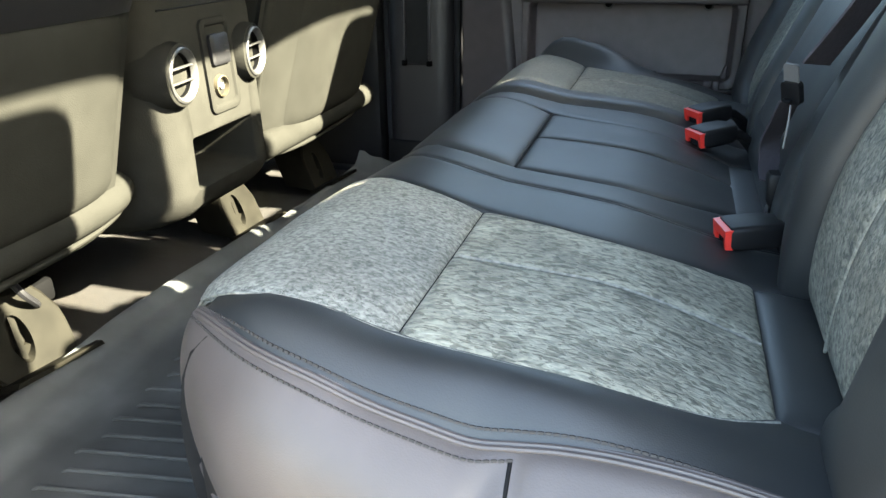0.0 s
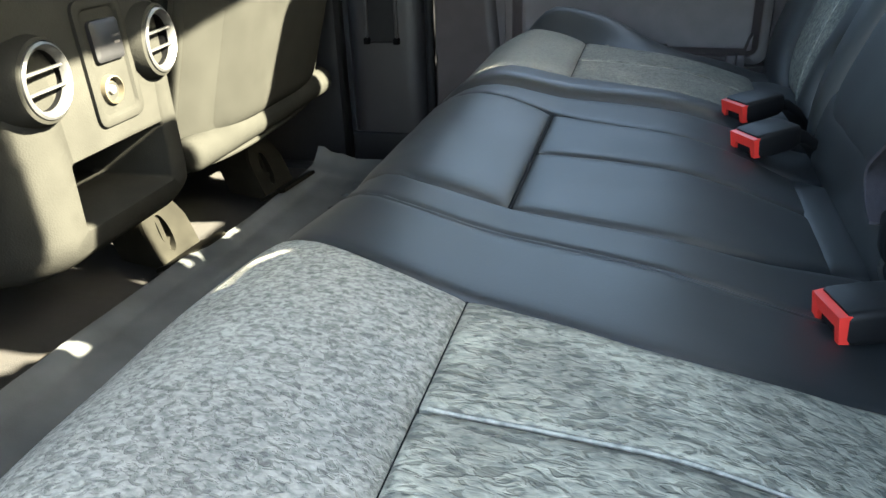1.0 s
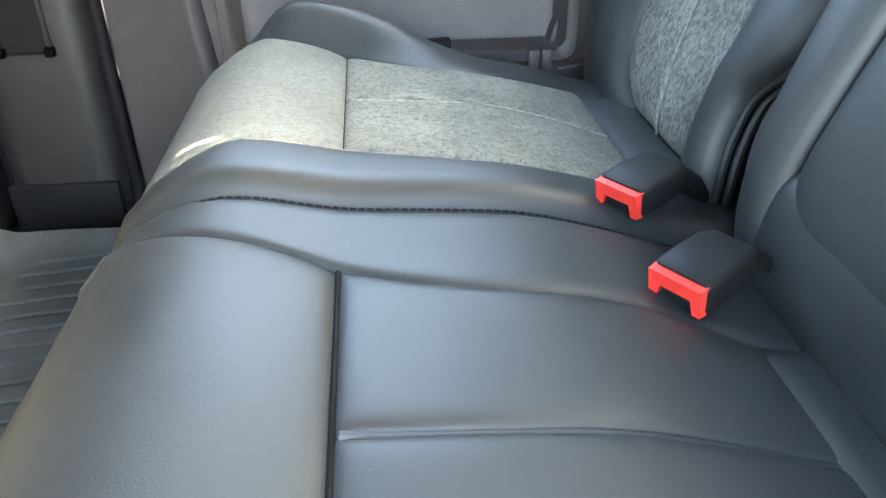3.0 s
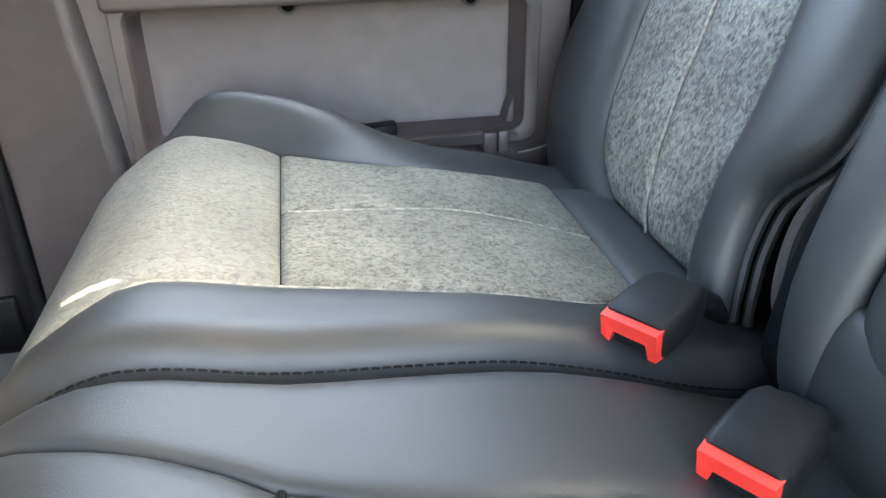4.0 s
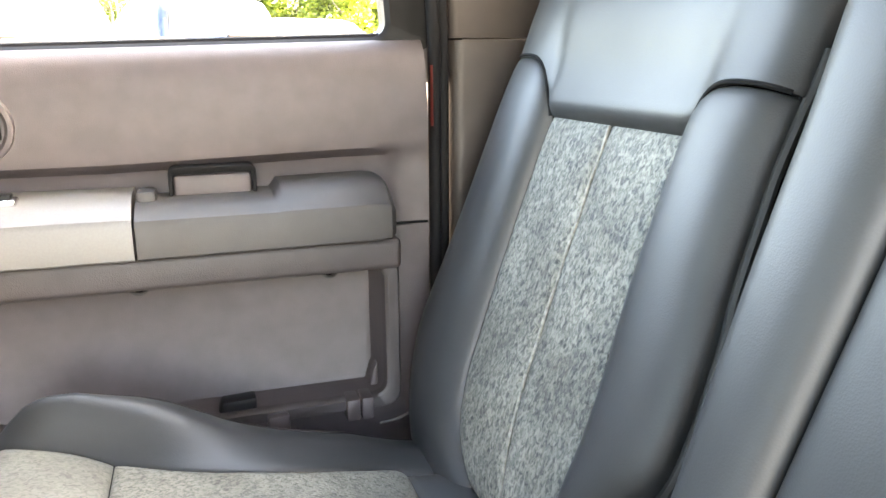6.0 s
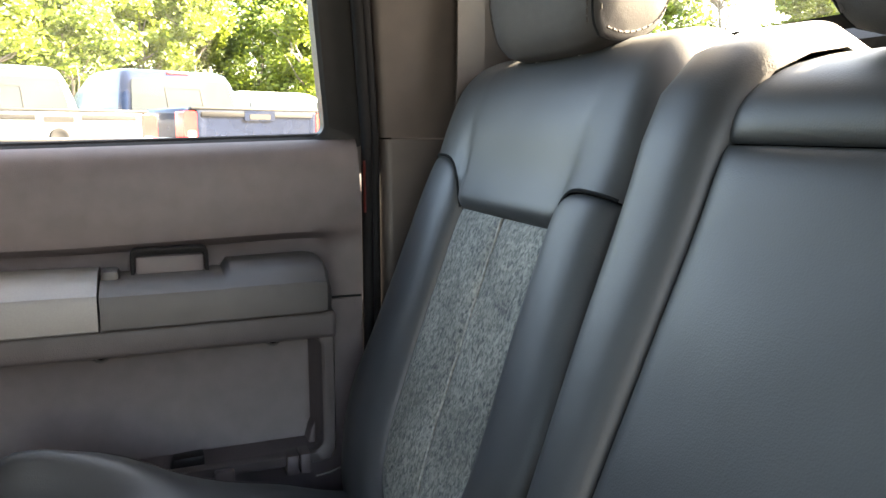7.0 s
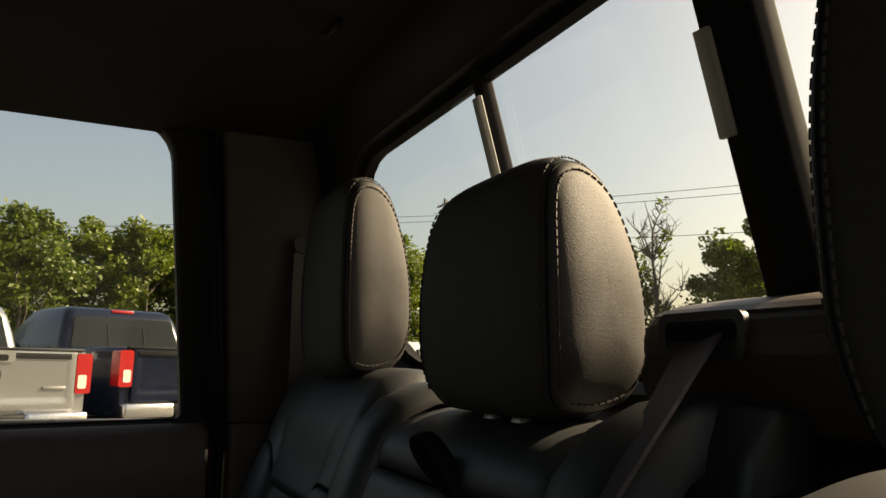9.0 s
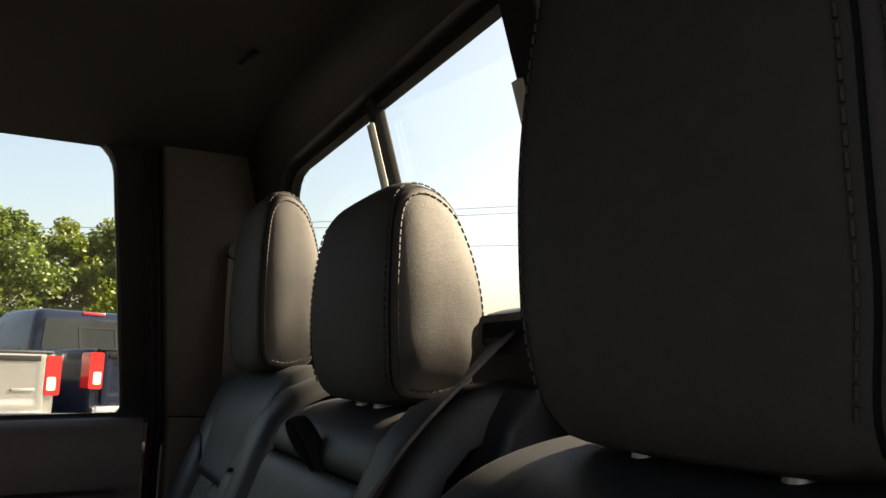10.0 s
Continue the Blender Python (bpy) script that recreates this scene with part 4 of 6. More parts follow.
def outboard_back(parent, sgn, line, dx):
    """The backrest of an outer place; sgn gives its side, line its lean, dx how far it stands forward."""
    low, cap_s, end_s = line.where("z", 0.295), line.where("z", 0.667), line.length

    def skin(name, fn, nu, nv, mat, label=""):
        bm = bmesh.new()
        sheet(bm, fn if sgn > 0 else (lambda u, v: fn(u, 1 - v)), nu, nv, 0.006)
        return part(name, bm, mat, parent, label, 60)

    def inn(z):
        return BACK_EDGE(z) if sgn > 0 else 0.310 + 0.040 * smooth(0.62, 0.79, z)

    def top_at(y):
        """Where the bolsters and the fabric end under the cap, across the backrest."""
        if y < 0.414:
            w = min(1.0, (0.414 - y) / 0.100)
            return cap_s + 0.042 * (1 - (1 - w) ** 6) - 0.004 * w
        if y > 0.670:
            w = min(1.0, (y - 0.670) / 0.125)
            return cap_s + 0.066 * (1 - (1 - w) ** 5.5)
        return cap_s
    for a, b in ((BACK_IN, BACK_MID), (BACK_MID, BACK_OUT)):
        def panel(u, v, a=a, b=b):
            s = low + (cap_s + 0.004 - low) * u
            z = line.at(s).z
            y = a(z) + (b(z) - a(z)) * v
            w = 0.0022 * noise.noise((s * 14, sgn * y * 18, 7.0)) * pillow(u, v, 2, 2)
            return back_point(s, sgn * y, 0.008 * pillow(u, v, 12, 10) + w, line)
        skin("back_panel", panel, 30, 14, FABRIC_BACK)

    def bolster_lift(t):
        return 0.030 * max(0.0, 1 - abs(2 * t - 1) ** 2.6) ** 0.5
    for inner in (True, False):
        def bolster(u, v, inner=inner):
            ya, yb = (0.310, BACK_IN(0.667)) if inner else (BACK_OUT(0.667), 0.800)
            top = top_at(ya + (yb - ya) * v) - 0.001
            s = top * u
            z = line.at(s).z
            ya, yb = (inn(z), BACK_IN(z) + 0.002) if inner else (BACK_OUT(z) - 0.002, 0.800 - 0.050 * smooth(0.42, 0.28, z))
            end = math.sqrt(max(0.0, 1 - abs(2 * u - 1) ** 44))
            return back_point(s, sgn * (ya + (yb - ya) * v), (bolster_lift(v) + 0.003) * (0.66 + 0.34 * end) - 0.003, line)
        skin("back_bolster", bolster, 44, 20, LEATHER)

    def rim_lift(a):
        if a < 0.414:
            return bolster_lift((a - 0.310) / 0.104)
        if a > 0.670:
            return bolster_lift((a - 0.670) / 0.130)
        return 0.0

    def cap(u, v):
        a = 0.311 + 0.488 * v
        first = top_at(a)
        s = first + (end_s - first) * u
        k = smooth(0.0, 0.13, s - first)
        rim = max(0.0, 1 - abs(2 * v - 1) ** 16) ** 0.5
        edge = 0.016 if 0.41 < a < 0.675 else 0.0
        lift = (1 - k) * max(rim_lift(a) * 0.93, edge * min(1.0, u / 0.02) ** 0.5) + k * (0.027 if sgn > 0 else 0.012) * rim
        corner = 0.012 * smooth(0.86, 1.0, abs(2 * v - 1)) * smooth(0.74, 0.85, line.at(s).z)
        slim = 0.0 if sgn > 0 else (inn(line.at(s).z) - 0.310) * max(0.0, 1 - v / 0.6)
        p = back_point(s, sgn * (a + slim), lift, line)
        p.z -= 0.006 * smooth(0.70, 0.80, p.z) + corner
        return p
    skin("back_cap", cap, 60, 60, LEATHER)
    bm = bmesh.new()
    sheet(bm, lambda u, v: back_point(end_s * u, sgn * (0.318 + 0.472 * v) if sgn > 0 else -(0.79 - 0.472 * v), -0.014, line), 30, 14, 0.03)
    part("core", bm, SEAM, parent, "dark seams between the panels")
    # gussets; on the far side raised to stop sun through the gap
    for a, b, d in ((0.285 if sgn > 0 else 0.352, 0.330 if sgn > 0 else 0.400, 0.022), (0.70, 0.795, 0.0)):
        bm = bmesh.new()
        prism(bm, [(0.41 + d - dx, 0.27), (0.42 + d - dx, 0.45), (0.52 + d - dx, 0.69), (0.575, 0.80 if sgn < 0 else 0.835), (0.622, 0.79 if sgn < 0 else 0.842), (0.60, 0.40), (0.52, 0.28)], min(sgn * a, sgn * b), max(sgn * a, sgn * b), 0.012, 3)
        part("side_gusset", bm, LEATHER, parent)
    bm = bmesh.new()
    tube(bm, [back_point(low + (cap_s - low) * k / 30, sgn * (BACK_MID(line.at(low + (cap_s - low) * k / 30).z) + 0.0012 * math.sin(k * 1.3)), 0.0045, line) for k in range(31)], 0.0019, 6)
    part("piping", bm, PIPING, parent)
    # stitched inner edge, bent inwards over the pleats
    edge = []
    for k in range(61):
        s = low + (line.where("z", 0.735) - low) * k / 60
        z = line.at(s).z
        edge.append(back_point(s, sgn * (inn(z) - 0.001), 0.0035, line))
    bm = bmesh.new()
    tube(bm, edge, 0.0042, 7)
    tube(bm, [p + Vector((0.008, -sgn * 0.0065, -0.002)) for p in edge], 0.0045, 7)
    part("edge_cord", bm, LEATHER, parent)
    if sgn > 0:
        bm = bmesh.new()
        stitches(bm, [p + Vector((-0.0040, sgn * 0.0045, 0.0012)) for p in edge], 0.0080, 0.0012, 0.35)
        tagged(part("stitching", bm, THREAD_DARK, parent, "row of dark thread"), kind="stuff")
    # soft pleats at the foot of the inner edge
    for k in range(3 if sgn > 0 else 0):
        rim = spline([(0.398, 0.268 - 0.019 * k, 0.432 - 0.008 * k), (0.386, 0.286 - 0.020 * k, 0.412 - 0.006 * k), (0.374, 0.292 - 0.021 * k, 0.388 - 0.003 * k), (0.364, 0.288 - 0.020 * k, 0.358), (0.358, 0.278 - 0.018 * k, 0.325), (0.362, 0.262 - 0.016 * k, 0.300)], 5)
        rim = [p + Vector((0.009 * k, 0, 0)) for p in rim]
        n = len(rim) - 1

        def leaf(u, v, rim=rim, n=n):
            i = min(int(u * n), n - 1)
            p = rim[i].lerp(rim[i + 1], u * n - i)
            return p + Vector((0.055 * v, -0.012 * v - 0.006 * math.sin(math.pi * v), 0.004 * v))
        bm = bmesh.new()
        sheet(bm, leaf, 30, 6, 0.009, even=True)
        tube(bm, [p + Vector((0.003, 0.0045, 0)) for p in rim], 0.0058, 9)
        part("pleat", bm, LEATHER_SIDE, parent, "soft folded pleat")
    # seam round the tops of the bolsters
    for a, b in ((0.316, 0.414), (0.670, 0.795)):
        bm = bmesh.new()
        pts = []
        for k in range(21):
            y = a + (b - a) * k / 20
            pts.append(back_point(top_at(y) + 0.0004, sgn * y, max(0.006, 0.93 * rim_lift(y) - 0.001), line))
        tube(bm, pts, 0.0020, 6)
        part("arched_seam", bm, SEAM, parent)


back40 = thing("backrest", "narrow rear backrest in charcoal leather with mottled grey fabric", "backrest", "rear backrests")
outboard_back(back40, 1, BACK, 0.0)
back_near = thing("backrest", "outer rear backrest in charcoal leather with worn mottled fabric", "backrest", "rear backrests")
outboard_back(back_near, -1, NEAR, 0.05)

MID_CAP = Profile([(0.337, 0.262), (0.331, 0.30), (0.3375, 0.36), (0.351, 0.41), (0.386, 0.50), (0.4275, 0.60), (0.469, 0.70), (0.489, 0.757), (0.506, 0.788), (0.536, 0.806), (0.585, 0.815), (0.628, 0.809), (0.648, 0.77), (0.645, 0.70), (0.60, 0.45)])
back_mid = thing("backrest", "middle rear backrest with fold-down charcoal leather panel and pull loop", "backrest", "rear backrests")
M_LOW, M_CAP, M_END = MID.where("z", 0.290), MID.where("z", 0.763), MID.length
back_patch("fold_panel", MID.where("z", 0.330), M_CAP - 0.002, -0.168, 0.184, LEATHER, back_mid, 0.014, -0.002, pu=14, pv=12, nu=34, nv=28, wave=0.002, line=MID, round_low=0.06)
back_patch("back_cap", MID_CAP.where("z", 0.763), MID_CAP.length, -0.174, 0.190, LEATHER, back_mid, 0.018, -0.004, pu=6, pv=18, nu=36, nv=24, line=MID_CAP)
back_patch("side_roll", M_LOW, M_END, 0.184, 0.284, LEATHER, back_mid, 0.024, -0.004, pu=24, pv=2.8, nu=44, nv=16, wrap_b=0.014, line=MID, yb_of=curve((0.29, 0.215), (0.33, 0.228), (0.37, 0.238), (0.42, 0.246), (0.5, 0.256), (0.6, 0.270), (0.75, 0.283)))
back_patch("side_roll", M_LOW, M_END, -0.268, -0.168, LEATHER, back_mid, 0.024, -0.004, pu=24, pv=2.8, nu=44, nv=16, wrap_a=0.014, line=MID)
back_patch("bottom_roll", M_LOW - 0.02, MID.where("z", 0.385), -0.19, 0.215, LEATHER, back_mid, 0.016, -0.003, pu=3, pv=10, nu=14, nv=26, line=MID)
bm = bmesh.new()
sheet(bm, lambda u, v: back_point(M_END * u, -0.252 + 0.52 * v, -0.012, MID), 30, 14, 0.05)
part("core", bm, SEAM, back_mid, "dark seams between the panels")
# gussets drawn up past the rolls, to block sun between the backrests
for a, b in ((0.245, 0.308), (-0.300, -0.230)):
    bm = bmesh.new()
    prism(bm, [(0.40, 0.275), (0.52, 0.70), (0.555, 0.822), (0.582, 0.852), (0.622, 0.850), (0.60, 0.40), (0.52, 0.275)], a, b, 0.010, 3)
    part("side_gusset", bm, LEATHER, back_mid)
# headrests
def headrest(label, cy, x0, z0, width, height, depth, top_taper, post_y, collar=1.0, round_top=0.016):
    h = thing("headrest", label, "headrest", "rear headrests")
    hw = width / 2
    side_t = 0.016
    base = [(0.16, 0.0), (0.06, 0.06), (0.0, 0.22), (-0.02, 0.50), (0.02, 0.80), (0.10, 0.94), (0.28, 1.0), (0.52, 0.985), (0.72, 0.90), (0.88, 0.70), (1.0, 0.42), (1.0, 0.20), (0.90, 0.06), (0.66, 0.0), (0.40, -0.015)]
    ring = spline([(a, 0, b) for a, b in base + base[:1]], 4)[:-1]

    def loop_at(y, scale):
        out = []
        t = min(1.0, abs(y) / hw)
        for p in ring:
            a, b = 0.5 + (p.x - 0.5) * scale, 0.5 + (p.z - 0.5) * (1 - (1 - scale) * 0.9)
            zz = z0 + b * height - round_top * t ** 5 * smooth(0.45, 1.0, b) + 0.010 * t ** 6 * smooth(0.3, 0.0, b)
            taper = 1 - top_taper * smooth(0.45, 1.05, b) - 0.10 * smooth(0.25, -0.05, b)
            out.append(Vector((x0 + a * depth + 0.010 * t ** 6 * smooth(0.6, 0.0, a), cy + y * taper * (1.03 - 0.19 * a), zz)))
        return out
    seam_y = hw - side_t
    bm = bmesh.new()
    loops = [loop_at(-seam_y + 2 * seam_y * k / 12, 1.0 - 0.02 * abs(2 * k / 12 - 1) ** 3 - (0.018 if k in (0, 12) else 0)) for k in range(13)]
    loft(bm, loops)
    part("centre_panel", bm, LEATHER_HEAD, h, "", 60)
    for sg in (-1, 1):
        # a welted rim round a nearly flat side
        bm = bmesh.new()
        loops = [loop_at(sg * (seam_y + d), sc) for d, sc in ((0.0, 0.940), (0.0010, 0.956), (0.0035, 0.957), (0.0060, 0.946), (0.0078, 0.930), (0.0080, 0.915), (0.0098, 0.88), (0.0125, 0.78), (0.0150, 0.60), (0.0165, 0.36), (0.0170, 0.08))]
        loft(bm, loops)
        part("side_panel", bm, LEATHER_HEAD, h, "", 60)
        bm = bmesh.new()
        for off, rad in ((-0.0055, 0.990), (0.0088, 0.914)):
            lp = loop_at(sg * (seam_y + off), rad)
            stitches(bm, lp[4:36] if off < 0 else lp[4:] + lp[:2], 0.0085, 0.0012 if off < 0 else 0.0012, 0.34)
        tagged(part("stitching", bm, THREAD_BROWN, h, "double row of dusky thread"), kind="stuff")
        bm = bmesh.new()
        lp = loop_at(sg * (seam_y + 0.0004), 0.953)
        tube(bm, lp + lp[:1], 0.0016, 6)
        part("seam_groove", bm, SEAM, h)
    for py in post_y:
        bm = bmesh.new()
        xc = x0 + 0.42 * depth
        loft(bm, [xy(circle(xc, py, 0.006, 14), z0 - 0.05), xy(circle(xc, py, 0.006, 14), z0 + 0.03)])
        part("post", bm, CHROME, h, "bright steel post")
        bm = bmesh.new()
        loft(bm, [xy(rrect(xc - 0.004, py, 0.034 * collar, 0.030 * collar, 0.008), z0 - 0.032), xy(rrect(xc - 0.004, py, 0.034 * collar, 0.030 * collar, 0.008), z0 - 0.006), xy(rrect(xc - 0.004, py, 0.026 * collar, 0.022 * collar, 0.008), z0 + 0.004)])
        part("guide_collar", bm, GREY_RING, h, "pale grey guide collar")
    return h


headrest("charcoal leather headrest over the middle place, sunlit stitched side", 0.012, 0.520, 0.830, 0.290, 0.240, 0.125, 0.10, (0.030, -0.026))
headrest("tall charcoal leather headrest over the narrow backrest", 0.540, 0.512, 0.857, 0.270, 0.312, 0.120, 0.12, (0.59, 0.49), 0.55)
headrest("tall charcoal leather headrest over the outer backrest", -0.524, 0.494, 0.826, 0.262, 0.330, 0.120, 0.12, (-0.575, -0.475), 0.55)


# ---- belts ----
def strap(name, pts, width, side, mat, parent=None, thick=0.0014, label=""):
    """A flat band along a line; side: the way across it."""
    pts = spline(pts, 6)
    bm = bmesh.new()
    loops = []
    for i, p in enumerate(pts):
        d = (pts[min(i + 1, len(pts) - 1)] - pts[max(i - 1, 0)]).normalized()
        s = Vector(side[0]).lerp(Vector(side[1]), i / (len(pts) - 1)) if isinstance(side, list) else side
        s = (Vector(s) - Vector(s).dot(d) * d).normalized()
        nn = d.cross(s)
        loops.append([p + s * a * width / 2 + nn * b * thick for a, b in ((-1, -1), (1, -1), (1, 1), (-1, 1))])
    loft(bm, loops)
    return part(name, bm, mat, parent, label)


bm = bmesh.new()
loop_line = []
for k in range(44):
    a = 2 * math.pi * k / 44
    lo, sh = 0.042 * math.cos(a), 0.0105 * math.sin(a) * (1.0 + 0.45 * math.cos(a))
    loop_line.append(Vector((0.486 - 0.010 * math.cos(a), -0.006 + 0.79 * lo - 0.61 * sh, 0.782 + 0.61 * lo + 0.79 * sh)))
loop_line.append(loop_line[0])
loops = []
for i, p in enumerate(loop_line):
    d = (loop_line[(i + 1) % 44] - loop_line[(i - 1) % 44]).normalized()
    s = Vector((0.95, 0.15, 0.25))
    s = (s - s.dot(d) * d).normalized()
    nn = d.cross(s)
    loops.append([p + s * (0.0100 * math.cos(2 * math.pi * k / 10)) + nn * (0.0022 * math.sin(2 * math.pi * k / 10)) for k in range(10)])
loft(bm, loops)
part("pull_loop", bm, SEAL, back_mid, "black webbing pull loop")


def buckle(x, y, z, turn, tilt, label):
    """A belt buckle with a red press button on a stiff black stalk."""
    b = thing("seat_belt_buckle", label, "buckle", "seat belt buckles", at=(x, y, z))
    b.rotation_euler = (0, radians(tilt), radians(turn))
    bm = bmesh.new()
    sec = []
    for px, w, h in ((-0.001, 0.044, 0.026), (0.003, 0.048, 0.029), (0.026, 0.049, 0.030), (0.050, 0.047, 0.029), (0.060, 0.040, 0.025)):
        sec.append([Vector((px, a, c)) for a, c in rrect(0, 0, w, h, 0.006, 4)])
    loft(bm, sec)
    part("housing", bm, BLACK, b)
    bm = bmesh.new()
    # button with a notch for the tongue
    out = [(-0.022, -0.0125), (-0.022, 0.0115), (0.022, 0.0115), (0.022, -0.0125), (0.016, -0.0125), (0.013, -0.001), (-0.013, -0.001), (-0.016, -0.0125)]
    loft(bm, [[Vector((0.001, a, c)) for a, c in out], [Vector((-0.0065 - 0.002 * (c > 0), a * 0.97, c * 0.96)) for a, c in out]])
    part("press_button", bm, RED, b, "red press button")
    bm = bmesh.new()
    loft(bm, [[Vector((px, a, c)) for a, c in rrect(0, -0.006, 0.026, 0.009, 0.002, 2)] for px in (-0.003, 0.001)])
    part("tongue_slot", bm, SEAM, b, "dark slot")
    bm = bmesh.new()
    loft(bm, [[Vector((px, a, c - dz)) for a, c in rrect(0, 0, w, 0.016, 0.005, 3)] for px, w, dz in ((0.054, 0.038, 0.0), (0.072, 0.037, 0.006), (0.092, 0.036, 0.022), (0.108, 0.034, 0.044))])
    part("stalk", bm, BLACK, b)
    return b


buckle(0.264, -0.262, 0.318, 16, -4, "black belt buckle with red button lying on the bench")
buckle(0.235, 0.121, 0.331, 33, -6, "black belt buckle with red button beside the middle place")
buckle(0.233, 0.254, 0.335, 34, -6, "black belt buckle with red button at the cushion gap")

guide = thing("belt_guide", "dark plastic shoulder belt guide with a slot, behind the bench", "belt guide")
bm = bmesh.new()
outline = [(0.606, 0.870), (0.600, 0.895), (0.606, 0.915), (0.625, 0.926), (0.70, 0.938), (0.715, 0.90), (0.70, 0.83), (0.62, 0.83), (0.612, 0.85)]
# housing made wider behind the outer headrest, to narrow the sun patch
prism(bm, outline, -0.362, -0.139, 0.016, 4)
part("housing", bm, PILLAR, guide)
bm = bmesh.new()
loft(bm, [yz(rrect(-0.216, 0.900, 0.088, 0.036, 0.008), 0.6035), yz(rrect(-0.216, 0.900, 0.088, 0.036, 0.008), 0.598), yz(rrect(-0.216, 0.900, 0.074, 0.022, 0.006), 0.598), yz(rrect(-0.216, 0.900, 0.074, 0.022, 0.006), 0.604)], True, True)
part("slot_bezel", bm, DOOR_DARK, guide)
bm = bmesh.new()
loft(bm, [yz(rrect(-0.216, 0.903, 0.070, 0.012, 0.004), 0.600), yz(rrect(-0.216, 0.903, 0.070, 0.012, 0.004), 0.5975)])
part("slot", bm, SEAM, guide, "dark slot")

belt = thing("seat_belt", "grey webbing middle seat belt with metal tongue, hanging over the backrest", "seat belt")
strap("webbing", [(0.606, -0.216, 0.902), (0.590, -0.219, 0.888), (0.555, -0.235, 0.862), (0.491, -0.262, 0.811), (0.456, -0.260, 0.761), (0.418, -0.248, 0.688), (0.376, -0.214, 0.578), (0.338, -0.190, 0.500)], 0.047, [(0.25, 0.97, 0.0), (0.75, 0.66, 0.0)], BELT, belt)
strap("lap_webbing", [(0.320, -0.180, 0.460), (0.316, -0.150, 0.425), (0.313, -0.118, 0.390), (0.316, -0.128, 0.366), (0.317, -0.160, 0.352)], 0.030, (0.8, 0.6, 0.1), BELT, belt)
bm = bmesh.new()
loft(bm, [[Vector((d, a, c)) for a, c in rrect(0, zc, w, hh, 0.005, 3)] for d, w, hh, zc in ((-0.005, 0.020, 0.024, 0.0), (-0.004, 0.024, 0.028, 0.0), (0.004, 0.024, 0.028, 0.0), (0.005, 0.020, 0.024, 0.0))])
tongue = part("tongue_grip", bm, BLACK, belt)
tongue.location, tongue.rotation_euler = (0.320, -0.182, 0.466), (0, radians(-18), radians(48))
bm = bmesh.new()
loft(bm, [[Vector((d, a, c)) for a, c in rrect(0, 0.023, 0.019, 0.024, 0.004, 3)] for d in (-0.0012, 0.0012)])
blade = part("tongue_blade", bm, SILVER, belt, "bright steel tongue")
blade.location, blade.rotation_euler = (0.320, -0.182, 0.466), (0, radians(-18), radians(48))
bm = bmesh.new()
loft(bm, [[Vector((d, a, c)) for a, c in rrect(0, 0, 0.010, 0.004, 0.0015, 2)] for d in (-0.011, -0.0065)])
tooth = part("tongue_slot", bm, SEAM, belt)
tooth.location, tooth.rotation_euler = (0.320, -0.182, 0.460), (0, radians(-18), radians(48))
bm = bmesh.new()
tube(bm, spline([(0.320, -0.186, 0.452), (0.320, -0.190, 0.436), (0.319, -0.194, 0.420), (0.318, -0.196, 0.404)], 4), 0.0013, 7)
part("release_lever", bm, SILVER, belt, "thin bright lever")
bm = bmesh.new()
loft(bm, [xy(rrect(x, -0.174, w, d, 0.004, 3), z) for z, x, w, d in ((0.368, 0.317, 0.012, 0.024), (0.363, 0.317, 0.016, 0.028), (0.336, 0.319, 0.017, 0.028), (0.328, 0.320, 0.012, 0.022))])
part("mini_buckle", bm, BLACK, belt, "small grey latch")
bm = bmesh.new()
tube(bm, spline([(0.318, -0.174, 0.330), (0.316, -0.173, 0.320), (0.321, -0.173, 0.306), (0.330, -0.170, 0.294)], 4), 0.0035, 8)
part("anchor", bm, CHROME, belt, "bright steel anchor")

# shoulder belt on the far rear pillar, and its upper bolt
far_belt = thing("seat_belt", "taupe shoulder belt hanging from the rear pillar", "seat belt")
strap("webbing", [(0.550, 0.792, 1.09), (0.552, 0.800, 1.0), (0.555, 0.808, 0.90), (0.556, 0.816, 0.80), (0.545, 0.820, 0.66)], 0.046, (1, 0.12, 0), PILLAR, far_belt)
bm = bmesh.new()
tube(bm, [(0.545, 0.815, 1.10), (0.543, 0.792, 1.102), (0.542, 0.780, 1.102)], 0.017, 14)
part("anchor_bolt", bm, ARMREST, far_belt, "grey bolt cover")
# thin cable beside the seat
bm = bmesh.new()
tube(bm, spline([(0.36, 0.765, 0.40), (0.352, 0.770, 0.375), (0.346, 0.772, 0.34), (0.344, 0.768, 0.305), (0.338, 0.760, 0.290), (0.312, 0.752, 0.286), (0.295, 0.75, 0.285)], 6), 0.0016, 7)
solid("release_cable", bm, WIRE, "thin pale cable hanging beside the backrest", "cable")

# coat hook on the headliner
hook = thing("coat_hook", "dark plastic coat hook on the headliner edge", "hook")
bm = bmesh.new()
loft(bm, [xy(rrect(0.475, 0.325, 0.05, 0.07, 0.012), 1.372), xy(rrect(0.475, 0.325, 0.05, 0.07, 0.012), 1.352), xy(rrect(0.475, 0.325, 0.036, 0.055, 0.012), 1.346)])
part("base", bm, BLACK, hook)
bm = bmesh.new()
tube(bm, spline([(0.465, 0.31, 1.350), (0.455, 0.30, 1.335), (0.445, 0.315, 1.325), (0.445, 0.335, 1.332)], 5), 0.006, 8)
part("peg", bm, BLACK, hook)


# ---- passenger-side rear door ----
door = thing("door_1", "closed rear door with taupe trim, armrest, map pocket and window", "door", kind="structure")
Y0 = 0.862


